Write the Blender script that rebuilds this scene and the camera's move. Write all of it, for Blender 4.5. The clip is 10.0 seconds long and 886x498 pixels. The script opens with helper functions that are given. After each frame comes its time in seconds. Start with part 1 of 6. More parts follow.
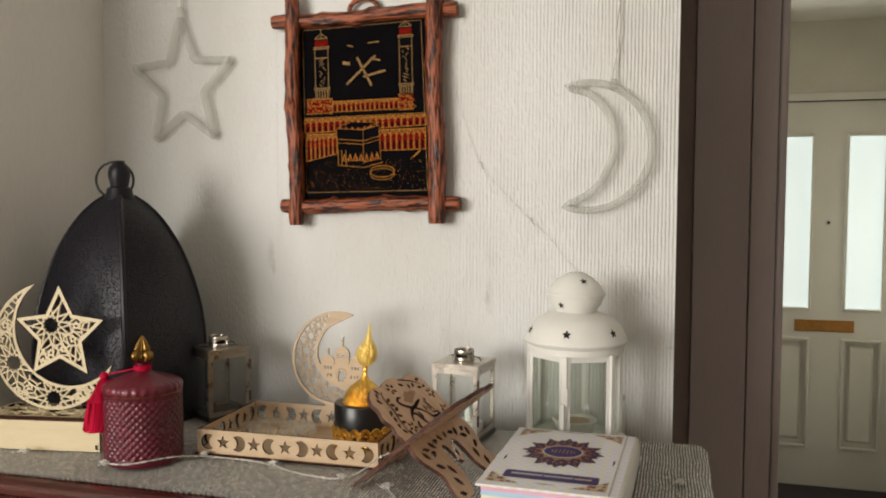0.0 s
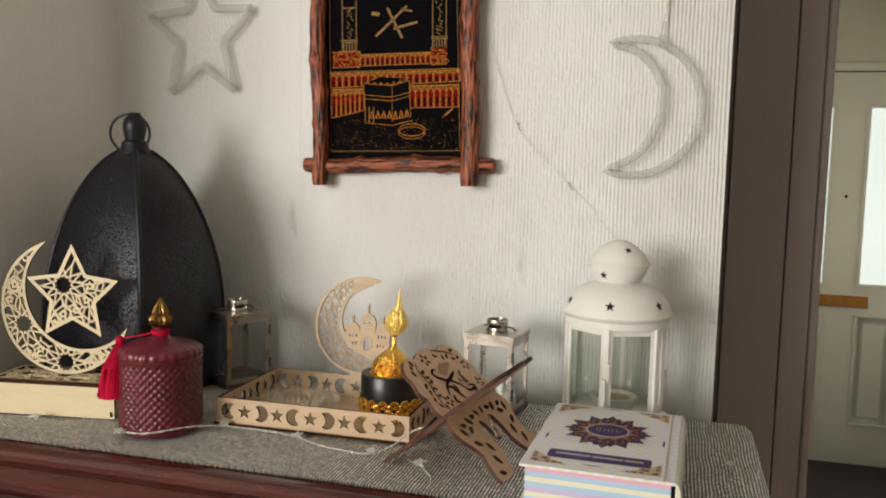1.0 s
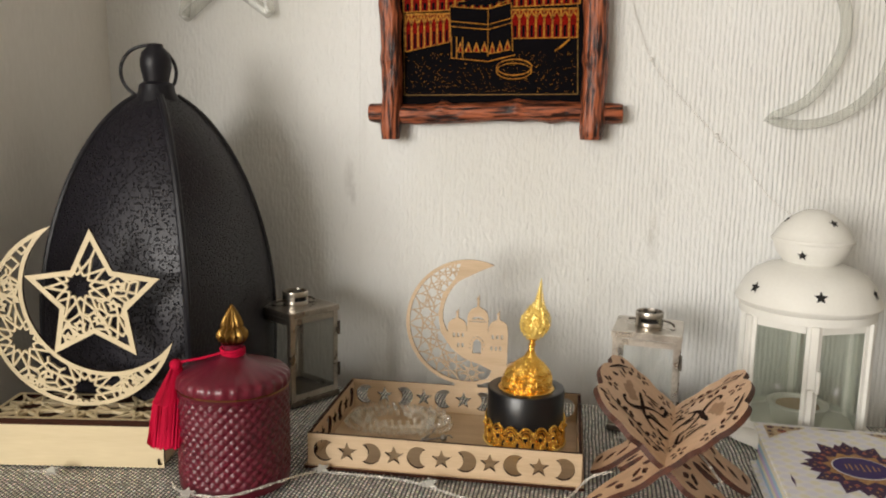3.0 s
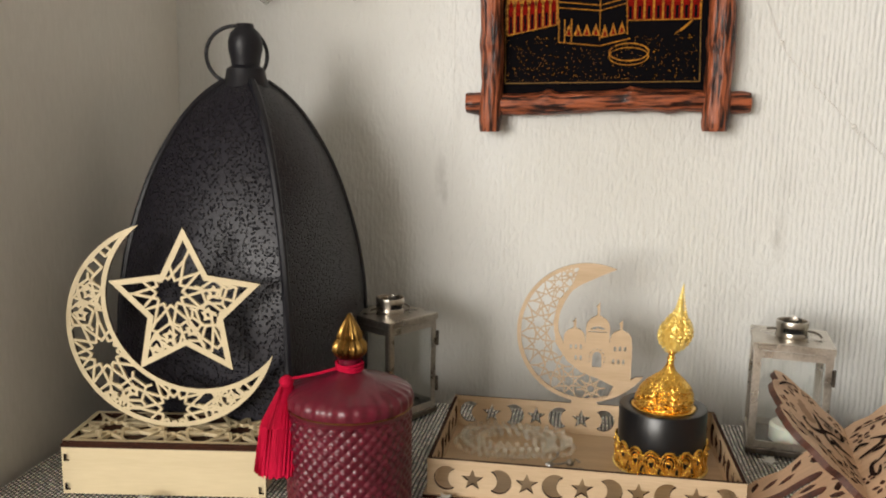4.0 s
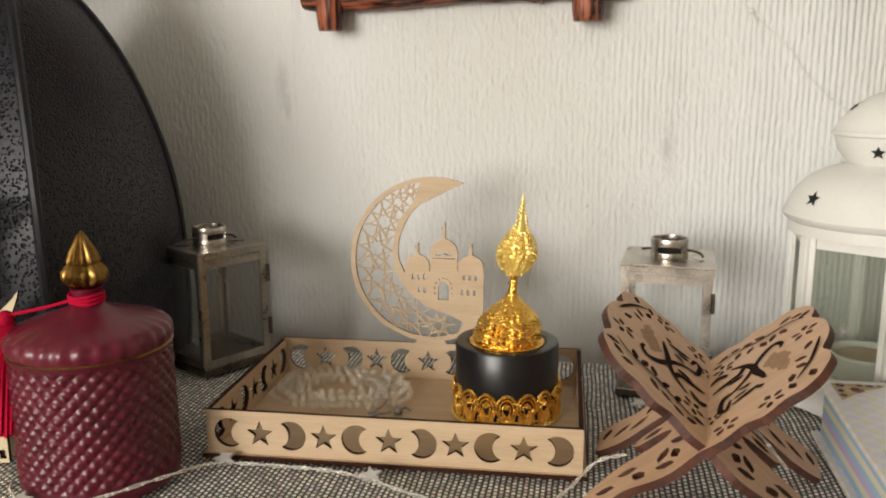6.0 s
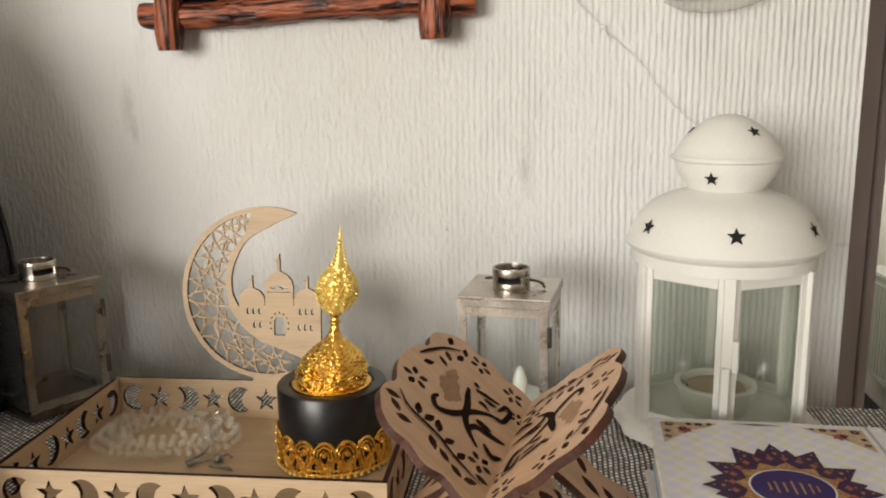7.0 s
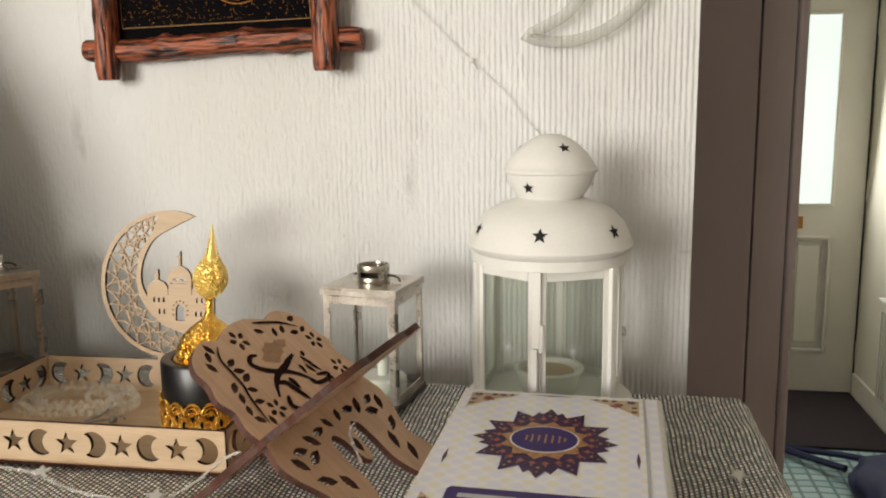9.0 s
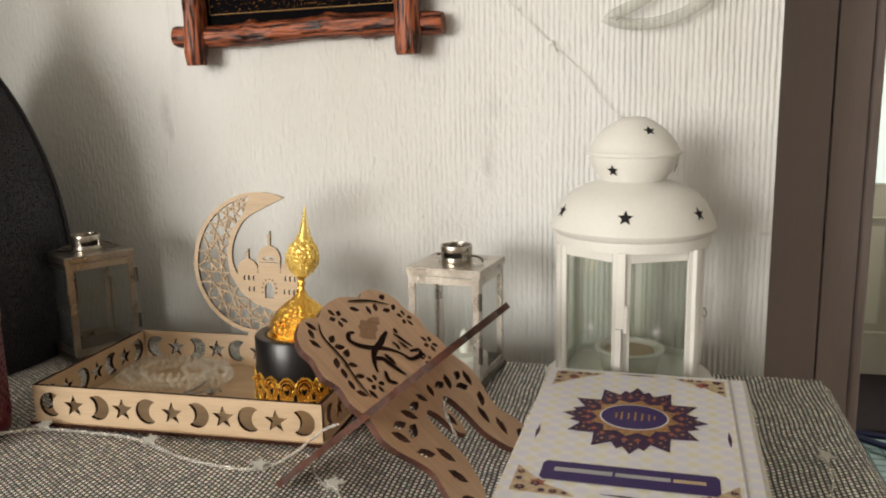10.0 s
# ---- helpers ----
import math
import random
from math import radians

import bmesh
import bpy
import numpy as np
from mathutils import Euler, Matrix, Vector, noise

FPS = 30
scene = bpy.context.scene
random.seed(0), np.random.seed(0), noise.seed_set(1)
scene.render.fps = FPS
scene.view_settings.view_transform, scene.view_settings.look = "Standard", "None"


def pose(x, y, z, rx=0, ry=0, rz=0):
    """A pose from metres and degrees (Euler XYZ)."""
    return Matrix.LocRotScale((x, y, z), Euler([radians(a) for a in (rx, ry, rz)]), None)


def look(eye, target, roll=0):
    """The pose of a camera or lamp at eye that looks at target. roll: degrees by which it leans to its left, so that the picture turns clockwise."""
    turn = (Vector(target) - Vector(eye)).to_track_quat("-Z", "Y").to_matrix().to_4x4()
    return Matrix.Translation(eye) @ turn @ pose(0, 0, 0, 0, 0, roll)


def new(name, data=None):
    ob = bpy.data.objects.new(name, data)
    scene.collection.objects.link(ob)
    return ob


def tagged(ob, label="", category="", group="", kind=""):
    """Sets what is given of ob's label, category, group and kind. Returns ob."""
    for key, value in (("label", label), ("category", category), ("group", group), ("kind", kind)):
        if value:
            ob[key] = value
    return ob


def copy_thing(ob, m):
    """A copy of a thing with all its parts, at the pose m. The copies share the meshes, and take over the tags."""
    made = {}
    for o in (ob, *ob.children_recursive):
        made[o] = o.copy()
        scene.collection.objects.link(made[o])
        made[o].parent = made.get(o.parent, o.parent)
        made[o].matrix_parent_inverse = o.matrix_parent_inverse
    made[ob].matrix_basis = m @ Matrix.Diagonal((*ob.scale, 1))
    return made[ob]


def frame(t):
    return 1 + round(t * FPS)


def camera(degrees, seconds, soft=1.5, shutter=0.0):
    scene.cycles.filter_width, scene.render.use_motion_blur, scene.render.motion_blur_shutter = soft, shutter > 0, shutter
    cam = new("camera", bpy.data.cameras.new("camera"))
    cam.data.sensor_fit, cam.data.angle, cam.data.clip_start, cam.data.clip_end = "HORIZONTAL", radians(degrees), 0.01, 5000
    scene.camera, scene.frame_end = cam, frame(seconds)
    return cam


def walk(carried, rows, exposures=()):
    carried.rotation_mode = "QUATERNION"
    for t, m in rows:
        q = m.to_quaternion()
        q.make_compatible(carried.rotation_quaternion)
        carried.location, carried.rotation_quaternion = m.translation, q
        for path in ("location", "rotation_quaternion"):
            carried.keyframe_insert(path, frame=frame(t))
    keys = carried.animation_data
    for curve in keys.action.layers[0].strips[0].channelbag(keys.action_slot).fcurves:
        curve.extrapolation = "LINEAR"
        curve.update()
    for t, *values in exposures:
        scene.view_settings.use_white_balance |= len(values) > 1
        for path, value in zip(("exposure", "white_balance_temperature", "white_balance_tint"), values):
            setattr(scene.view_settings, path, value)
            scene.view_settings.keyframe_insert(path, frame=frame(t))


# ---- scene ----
cam = camera(56.3, 10.0, soft=2.0)
METRES, EYE, TILT, LEAN, TURN = 1.10, 1.45, 0.0, 0.0, 15.5
ROWS = [
    (0.0, 0.0, 0.0, 0.0, 0.01, -3.36, -0.19),
    (0.5, -0.0129, 0.0229, -0.0053, -0.58, -4.79, -0.84),
    (1.0, -0.0362, 0.0533, -0.007, 0.23, -5.66, -1.34),
    (1.5, -0.0671, 0.106, -0.0079, 0.11, -6.6, -1.36),
    (2.0, -0.101, 0.1748, -0.0083, -3.07, -8.1, -1.27),
    (2.5, -0.1588, 0.2326, -0.002, -5.86, -9.36, -1.23),
    (3.0, -0.2314, 0.2829, -0.0013, -5.82, -9.73, -1.04),
    (4.5, -0.3168, 0.3977, -0.0434, -5.39, -9.05, -1.0),
    (5.0, -0.2879, 0.4261, -0.0684, -6.08, -10.33, -0.32),
    (5.5, -0.2331, 0.4332, -0.0717, -5.55, -11.4, 0.16),
    (7.0, -0.0898, 0.4672, -0.0533, -8.27, -12.02, 0.96),
    (7.5, -0.0383, 0.4535, -0.0457, -8.58, -12.09, 0.91),
    (8.0, -0.0025, 0.4258, -0.0448, -8.07, -10.83, 0.57),
    (8.5, 0.0159, 0.3879, -0.0489, -6.7, -9.91, 0.76),
    (9.0, 0.025, 0.3631, -0.0616, -5.1, -9.68, 0.8),
    (9.5, 0.0161, 0.3558, -0.0759, -3.19, -10.41, 0.61),
    (10.0, -0.0009, 0.3515, -0.0572, -1.72, -11.09, 1.16),
]
EXPOSURES = [(0.0, -0.18), (0.5, -0.12), (1.0, -0.17), (1.5, -0.12), (2.0, -0.28), (2.5, -0.10), (3.0, -0.10), (4.5, -0.06), (7.0, -0.09), (8.5, -0.03), (9.5, 0.03), (10.0, -0.05)]
walk(cam, [(t, pose(0, 0, EYE, TILT, LEAN, TURN) @ pose(METRES * x, METRES * y, METRES * z, 90 + pitch, roll, yaw)) for t, x, y, z, yaw, pitch, roll in ROWS], EXPOSURES)

# ---- light ----
T = 1.142          # top of the cloth on the cabinet
WALL = 1.15        # face of the papered wall
world = bpy.data.worlds.new("world")
scene.world = world
world.use_nodes = True
sky = world.node_tree.nodes.new("ShaderNodeTexSky")
sky.sky_type, sky.sun_disc = "NISHITA", False
sky.sun_elevation, sky.sun_rotation = radians(35), radians(200)
world.node_tree.links.new(sky.outputs[0], world.node_tree.nodes["Background"].inputs[0])
world.node_tree.nodes["Background"].inputs[1].default_value = 0.12


def area(name, m, sx, sy, watts, colour):
    data = bpy.data.lights.new(name, "AREA")
    data.shape, data.size, data.size_y, data.energy, data.color = "RECTANGLE", sx, sy, watts, colour
    ob = new(name, data)
    ob.matrix_world = m
    return ob


# daylight that comes in by the window behind the walker, and by the panes of the front door
area("window_daylight", look((-1.85, -2.1, 1.72), (-0.45, 1.0, 1.15)), 1.6, 1.05, 98, (1.0, 0.957, 0.898))
area("door_daylight", look((0.75, 4.38, 1.35), (0.75, 2.0, 1.0)), 0.6, 0.86, 10, (1.0, 0.97, 0.90))


# ---- materials ----
def nodes_of(name):
    m = bpy.data.materials.new(name)
    m.use_nodes = True
    return m, m.node_tree.nodes, m.node_tree.links, m.node_tree.nodes["Principled BSDF"]


def mat(name, a, b=None, rough=0.5, metal=0.0, coarse=25, fine=400, bump=0.0, stretch=(1, 1, 1), spread=0.5, rough_var=0.1, **more):
    """Two-scale noise between two colours, with a fine relief."""
    m, N, L, P = nodes_of(name)
    b = b or tuple(c * 0.8 for c in a)
    tc = N.new("ShaderNodeTexCoord")
    mp = N.new("ShaderNodeMapping")
    mp.inputs["Scale"].default_value = stretch
    L.new(tc.outputs["Object"], mp.inputs[0])
    n1, n2 = N.new("ShaderNodeTexNoise"), N.new("ShaderNodeTexNoise")
    for n, s, d in ((n1, coarse, 4), (n2, fine, 3)):
        n.inputs["Scale"].default_value, n.inputs["Detail"].default_value = s, d
        L.new(mp.outputs[0], n.inputs["Vector"])
    add = N.new("ShaderNodeMix")
    add.inputs[0].default_value = 0.4
    L.new(n1.outputs[0], add.inputs[2])
    L.new(n2.outputs[0], add.inputs[3])
    ramp = N.new("ShaderNodeValToRGB")
    ramp.color_ramp.elements[0].position, ramp.color_ramp.elements[1].position = 0.5 - spread * 0.35, 0.5 + spread * 0.35
    ramp.color_ramp.elements[0].color, ramp.color_ramp.elements[1].color = (*b, 1), (*a, 1)
    L.new(add.outputs[0], ramp.inputs[0])
    L.new(ramp.outputs[0], P.inputs["Base Color"])
    P.inputs["Metallic"].default_value = metal
    rr = N.new("ShaderNodeMapRange")
    rr.inputs[3].default_value, rr.inputs[4].default_value = max(0.02, rough - rough_var), min(1, rough + rough_var)
    L.new(n1.outputs[0], rr.inputs[0])
    L.new(rr.outputs[0], P.inputs["Roughness"])
    if bump:
        bp = N.new("ShaderNodeBump")
        bp.inputs["Strength"].default_value, bp.inputs["Distance"].default_value = 1.0, bump
        L.new(n2.outputs[0], bp.inputs["Height"])
        L.new(bp.outputs[0], P.inputs["Normal"])
    for key, value in more.items():
        P.inputs[key.replace("_", " ")].default_value = value
    return m


def glass(name, colour=(1, 1, 1), rough=0.02, clear=0.85):
    """Thin pane: mostly clear, with a mirror's gloss."""
    m, N, L, P = nodes_of(name)
    out = N["Material Output"]
    tr, gl, mx, lw = N.new("ShaderNodeBsdfTransparent"), N.new("ShaderNodeBsdfGlossy"), N.new("ShaderNodeMixShader"), N.new("ShaderNodeLayerWeight")
    tr.inputs[0].default_value = (*colour, 1)
    gl.inputs["Roughness"].default_value = rough
    lw.inputs[0].default_value = 0.5
    pw, fr = N.new("ShaderNodeMath"), N.new("ShaderNodeMath")
    pw.operation, pw.inputs[1].default_value = "POWER", 4.0
    fr.operation, fr.inputs[1].default_value, fr.inputs[2].default_value = "MULTIPLY_ADD", 0.6, 0.03
    L.new(lw.outputs["Facing"], pw.inputs[0])
    L.new(pw.outputs[0], fr.inputs[0])
    L.new(fr.outputs[0], mx.inputs[0])
    L.new(tr.outputs[0], mx.inputs[1])
    L.new(gl.outputs[0], mx.inputs[2])
    df, mx2 = N.new("ShaderNodeBsdfDiffuse"), N.new("ShaderNodeMixShader")
    df.inputs[0].default_value = (0.75, 0.78, 0.74, 1)
    mx2.inputs[0].default_value = 1 - clear
    L.new(mx.outputs[0], mx2.inputs[1])
    L.new(df.outputs[0], mx2.inputs[2])
    L.new(mx2.outputs[0], out.inputs[0])
    return m


def wallpaper():
    """White blown paper with uneven upright ribs, stains and two seams."""
    m, N, L, P = nodes_of("ribbed_wallpaper")
    tc = N.new("ShaderNodeTexCoord")
    warp, mp = N.new("ShaderNodeTexNoise"), N.new("ShaderNodeMapping")
    mp.inputs["Scale"].default_value = (1, 1, 0.35)
    L.new(tc.outputs["Object"], mp.inputs[0])
    warp.inputs["Scale"].default_value, warp.inputs["Detail"].default_value = 45, 4
    L.new(mp.outputs[0], warp.inputs["Vector"])
    sep = N.new("ShaderNodeSeparateXYZ")
    L.new(tc.outputs["Object"], sep.inputs[0])
    # ribs: sin(2 pi x / 4.9 mm + warp)
    mul = N.new("ShaderNodeMath"); mul.operation = "MULTIPLY"; mul.inputs[1].default_value = 2 * math.pi / 0.0049
    L.new(sep.outputs[0], mul.inputs[0])
    wmul = N.new("ShaderNodeMath"); wmul.operation = "MULTIPLY_ADD"; wmul.inputs[1].default_value = 4.6
    L.new(warp.outputs[0], wmul.inputs[0])
    L.new(mul.outputs[0], wmul.inputs[2])
    sn = N.new("ShaderNodeMath"); sn.operation = "SINE"
    L.new(wmul.outputs[0], sn.inputs[0])
    grit = N.new("ShaderNodeTexNoise")
    grit.inputs["Scale"].default_value, grit.inputs["Detail"].default_value = 260, 3
    mp2 = N.new("ShaderNodeMapping"); mp2.inputs["Scale"].default_value = (1, 1, 0.4)
    L.new(tc.outputs["Object"], mp2.inputs[0])
    L.new(mp2.outputs[0], grit.inputs["Vector"])
    patch = N.new("ShaderNodeTexNoise")
    patch.inputs["Scale"].default_value, patch.inputs["Detail"].default_value = 14, 3
    L.new(mp.outputs[0], patch.inputs["Vector"])
    amp = N.new("ShaderNodeMapRange")
    amp.inputs[1].default_value, amp.inputs[2].default_value, amp.inputs[3].default_value, amp.inputs[4].default_value = 0.35, 0.65, 0.18, 0.50
    L.new(patch.outputs[0], amp.inputs[0])
    worn = N.new("ShaderNodeMapRange"); worn.interpolation_type = "SMOOTHSTEP"
    worn.inputs[1].default_value, worn.inputs[2].default_value, worn.inputs[3].default_value, worn.inputs[4].default_value = -0.44, 0.0, 0.14, 1.15
    L.new(sep.outputs[0], worn.inputs[0])
    amp2 = N.new("ShaderNodeMath"); amp2.operation = "MULTIPLY"
    L.new(amp.outputs[0], amp2.inputs[0])
    L.new(worn.outputs[0], amp2.inputs[1])
    rib = N.new("ShaderNodeMath"); rib.operation = "MULTIPLY"
    L.new(sn.outputs[0], rib.inputs[0])
    L.new(amp2.outputs[0], rib.inputs[1])
    hh = N.new("ShaderNodeMath"); hh.operation = "MULTIPLY_ADD"; hh.inputs[1].default_value = 1.7
    L.new(grit.outputs[0], hh.inputs[0])
    L.new(rib.outputs[0], hh.inputs[2])
    bp = N.new("ShaderNodeBump")
    bp.inputs["Strength"].default_value, bp.inputs["Distance"].default_value = 1.0, 0.00112
    L.new(hh.outputs[0], bp.inputs["Height"])
    L.new(bp.outputs[0], P.inputs["Normal"])
    blot = N.new("ShaderNodeTexNoise")
    blot.inputs["Scale"].default_value, blot.inputs["Detail"].default_value = 5, 6
    L.new(mp.outputs[0], blot.inputs["Vector"])
    ramp = N.new("ShaderNodeValToRGB")
    ramp.color_ramp.elements[0].position, ramp.color_ramp.elements[1].position = 0.25, 0.62
    ramp.color_ramp.elements[0].color, ramp.color_ramp.elements[1].color = (0.66, 0.65, 0.605, 1), (0.765, 0.77, 0.755, 1)
    L.new(blot.outputs[0], ramp.inputs[0])
    last = ramp.outputs[0]
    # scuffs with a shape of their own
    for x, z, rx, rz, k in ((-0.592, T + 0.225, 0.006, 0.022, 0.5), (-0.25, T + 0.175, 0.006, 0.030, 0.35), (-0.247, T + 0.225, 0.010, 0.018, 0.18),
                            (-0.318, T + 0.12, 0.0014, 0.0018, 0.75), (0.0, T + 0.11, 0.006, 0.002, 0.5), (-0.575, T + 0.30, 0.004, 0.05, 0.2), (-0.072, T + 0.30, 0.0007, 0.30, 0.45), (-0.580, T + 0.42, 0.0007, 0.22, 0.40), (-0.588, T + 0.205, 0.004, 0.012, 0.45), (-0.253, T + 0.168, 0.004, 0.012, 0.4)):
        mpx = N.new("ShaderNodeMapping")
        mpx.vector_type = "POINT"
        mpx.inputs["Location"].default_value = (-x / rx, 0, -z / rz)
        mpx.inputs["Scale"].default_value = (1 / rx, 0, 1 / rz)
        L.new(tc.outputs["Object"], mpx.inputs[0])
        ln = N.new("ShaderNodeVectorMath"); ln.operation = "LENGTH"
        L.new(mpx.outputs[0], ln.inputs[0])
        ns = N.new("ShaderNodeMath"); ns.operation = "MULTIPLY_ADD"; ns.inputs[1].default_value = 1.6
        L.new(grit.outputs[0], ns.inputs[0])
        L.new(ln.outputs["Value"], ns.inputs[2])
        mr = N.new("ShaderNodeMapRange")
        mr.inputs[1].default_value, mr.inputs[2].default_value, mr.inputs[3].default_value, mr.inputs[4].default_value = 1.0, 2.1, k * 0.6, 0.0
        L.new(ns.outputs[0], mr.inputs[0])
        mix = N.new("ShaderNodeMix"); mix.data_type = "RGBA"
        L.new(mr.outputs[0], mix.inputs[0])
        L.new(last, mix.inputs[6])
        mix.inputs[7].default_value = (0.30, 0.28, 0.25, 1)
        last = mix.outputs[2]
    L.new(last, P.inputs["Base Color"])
    P.inputs["Roughness"].default_value = 0.62
    return m


def weave():
    """Grey placemat cloth of dark cord with rows of pale dashes."""
    m, N, L, P = nodes_of("woven_cloth")
    tc = N.new("ShaderNodeTexCoord")
    wob = N.new("ShaderNodeTexNoise"); wob.inputs["Scale"].default_value = 18
    L.new(tc.outputs["Object"], wob.inputs["Vector"])
    off = N.new("ShaderNodeVectorMath"); off.operation = "MULTIPLY_ADD"
    off.inputs[1].default_value = (0.005, 0.005, 0)
    L.new(wob.outputs["Color"], off.inputs[0])
    L.new(tc.outputs["Object"], off.inputs[2])
    rot = N.new("ShaderNodeMapping"); rot.inputs["Rotation"].default_value = (0, 0, radians(90))
    L.new(off.outputs[0], rot.inputs[0])
    br = N.new("ShaderNodeTexBrick")
    br.inputs["Scale"].default_value = 1.0
    br.inputs["Brick Width"].default_value, br.inputs["Row Height"].default_value = 0.0040, 0.0034
    br.inputs["Mortar Size"].default_value, br.inputs["Mortar Smooth"].default_value = 0.0010, 0.5
    br.inputs["Color1"].default_value, br.inputs["Color2"].default_value, br.inputs["Mortar"].default_value = (0.74, 0.72, 0.66, 1), (0.30, 0.29, 0.265, 1), (0.036, 0.036, 0.037, 1)
    L.new(rot.outputs[0], br.inputs["Vector"])
    n = N.new("ShaderNodeTexNoise"); n.inputs["Scale"].default_value = 700
    L.new(tc.outputs["Object"], n.inputs["Vector"])
    mx = N.new("ShaderNodeMix"); mx.data_type, mx.blend_type = "RGBA", "MULTIPLY"
    mx.inputs[0].default_value = 0.7
    L.new(br.outputs["Color"], mx.inputs[6])
    L.new(n.outputs["Color"], mx.inputs[7])
    gain = N.new("ShaderNodeMix"); gain.data_type, gain.blend_type = "RGBA", "MULTIPLY"
    gain.inputs[0].default_value = 1
    gain.inputs[7].default_value = (3.0, 3.0, 2.95, 1)
    L.new(mx.outputs[2], gain.inputs[6])
    L.new(gain.outputs[2], P.inputs["Base Color"])
    bp = N.new("ShaderNodeBump"); bp.invert = True
    bp.inputs["Strength"].default_value, bp.inputs["Distance"].default_value = 1.0, 0.0007
    L.new(br.outputs["Fac"], bp.inputs["Height"])
    L.new(bp.outputs[0], P.inputs["Normal"])
    P.inputs["Roughness"].default_value = 0.55
    return m


def perforated():
    """Black painted metal punched with close small holes."""
    m, N, L, P = nodes_of("punched_black_metal")
    tc = N.new("ShaderNodeTexCoord")
    vo = N.new("ShaderNodeTexVoronoi"); vo.inputs["Scale"].default_value, vo.inputs["Randomness"].default_value = 400, 0.85
    L.new(tc.outputs["Object"], vo.inputs["Vector"])
    no = N.new("ShaderNodeTexNoise"); no.inputs["Scale"].default_value = 30
    L.new(tc.outputs["Object"], no.inputs["Vector"])
    ramp = N.new("ShaderNodeValToRGB")
    ramp.color_ramp.elements[0].position, ramp.color_ramp.elements[1].position = 0.22, 0.46
    ramp.color_ramp.elements[0].color, ramp.color_ramp.elements[1].color = (0.0040, 0.0036, 0.0054, 1), (0.0110, 0.0096, 0.0150, 1)
    L.new(vo.outputs["Distance"], ramp.inputs[0])
    L.new(ramp.outputs[0], P.inputs["Base Color"])
    bp = N.new("ShaderNodeBump"); bp.inputs["Strength"].default_value, bp.inputs["Distance"].default_value = 1.0, 0.0013
    sm = N.new("ShaderNodeMath"); sm.operation = "MULTIPLY_ADD"; sm.inputs[1].default_value = 0.06
    L.new(no.outputs[0], sm.inputs[0])
    pit = N.new("ShaderNodeMapRange")
    pit.inputs[1].default_value, pit.inputs[2].default_value = 0.12, 0.42
    L.new(vo.outputs["Distance"], pit.inputs[0])
    L.new(pit.outputs[0], sm.inputs[2])
    L.new(sm.outputs[0], bp.inputs["Height"])
    L.new(bp.outputs[0], P.inputs["Normal"])
    P.inputs["Roughness"].default_value, P.inputs["Specular IOR Level"].default_value = 0.40, 0.30
    return m


def crystal():
    """Cut clear beads: half clear, half bright facets."""
    m, N, L, P = nodes_of("crystal_bead")
    P.inputs["Base Color"].default_value, P.inputs["Roughness"].default_value = (0.93, 0.90, 0.83, 1), 0.04
    P.inputs["Specular IOR Level"].default_value, P.inputs["Coat Weight"].default_value, P.inputs["Coat Roughness"].default_value = 1.0, 1.0, 0.02
    tr, mx, no = N.new("ShaderNodeBsdfTransparent"), N.new("ShaderNodeMixShader"), N.new("ShaderNodeTexNoise")
    tr.inputs[0].default_value = (0.98, 0.97, 0.94, 1)
    no.inputs["Scale"].default_value = 320
    mr = N.new("ShaderNodeMapRange")
    mr.inputs[1].default_value, mr.inputs[2].default_value, mr.inputs[3].default_value, mr.inputs[4].default_value = 0.35, 0.65, 0.09, 0.30
    L.new(no.outputs[0], mr.inputs[0])
    L.new(mr.outputs[0], mx.inputs[0])
    L.new(tr.outputs[0], mx.inputs[1])
    L.new(P.outputs[0], mx.inputs[2])
    L.new(mx.outputs[0], N["Material Output"].inputs[0])
    return m


def glow(name, colour, strength):
    m, N, L, P = nodes_of(name)
    P.inputs["Base Color"].default_value = (*colour, 1)
    P.inputs["Emission Color"].default_value = (*colour, 1)
    P.inputs["Emission Strength"].default_value = strength
    return m


PAPER = wallpaper()
CLOTH = weave()
PUNCHED = perforated()
SIDE_PAPER = mat("plain_wallpaper", (0.79, 0.755, 0.70), (0.73, 0.695, 0.64), 0.7, coarse=6, fine=300, bump=0.0004, stretch=(1, 1, 0.3))
WEST_PAPER = mat("pale_side_wallpaper", (0.84, 0.815, 0.765), (0.76, 0.735, 0.685), 0.7, coarse=6, fine=300, bump=0.0004, stretch=(1, 1, 0.3))
PLASTER = mat("cream_plaster", (0.70, 0.67, 0.58), (0.62, 0.59, 0.50), 0.75, coarse=4, fine=180, bump=0.0003)
CEILING = mat("ceiling_paint", (0.78, 0.76, 0.70), (0.72, 0.70, 0.64), 0.8, coarse=4, fine=150, bump=0.0003)
FLOOR = mat("dark_floor", (0.045, 0.042, 0.045), (0.03, 0.028, 0.03), 0.6, coarse=8, fine=300, bump=0.0004)
CARPET = mat("room_carpet", (0.26, 0.21, 0.17), (0.20, 0.16, 0.13), 0.9, coarse=10, fine=400, bump=0.002)
MAT_DARK = mat("doormat", (0.040, 0.028, 0.032), (0.020, 0.014, 0.017), 0.95, coarse=20, fine=600, bump=0.003)
BROWN = mat("brown_paint", (0.300, 0.245, 0.240), (0.265, 0.216, 0.210), 0.42, coarse=7, fine=240, bump=0.00015, stretch=(1, 1, 0.15))
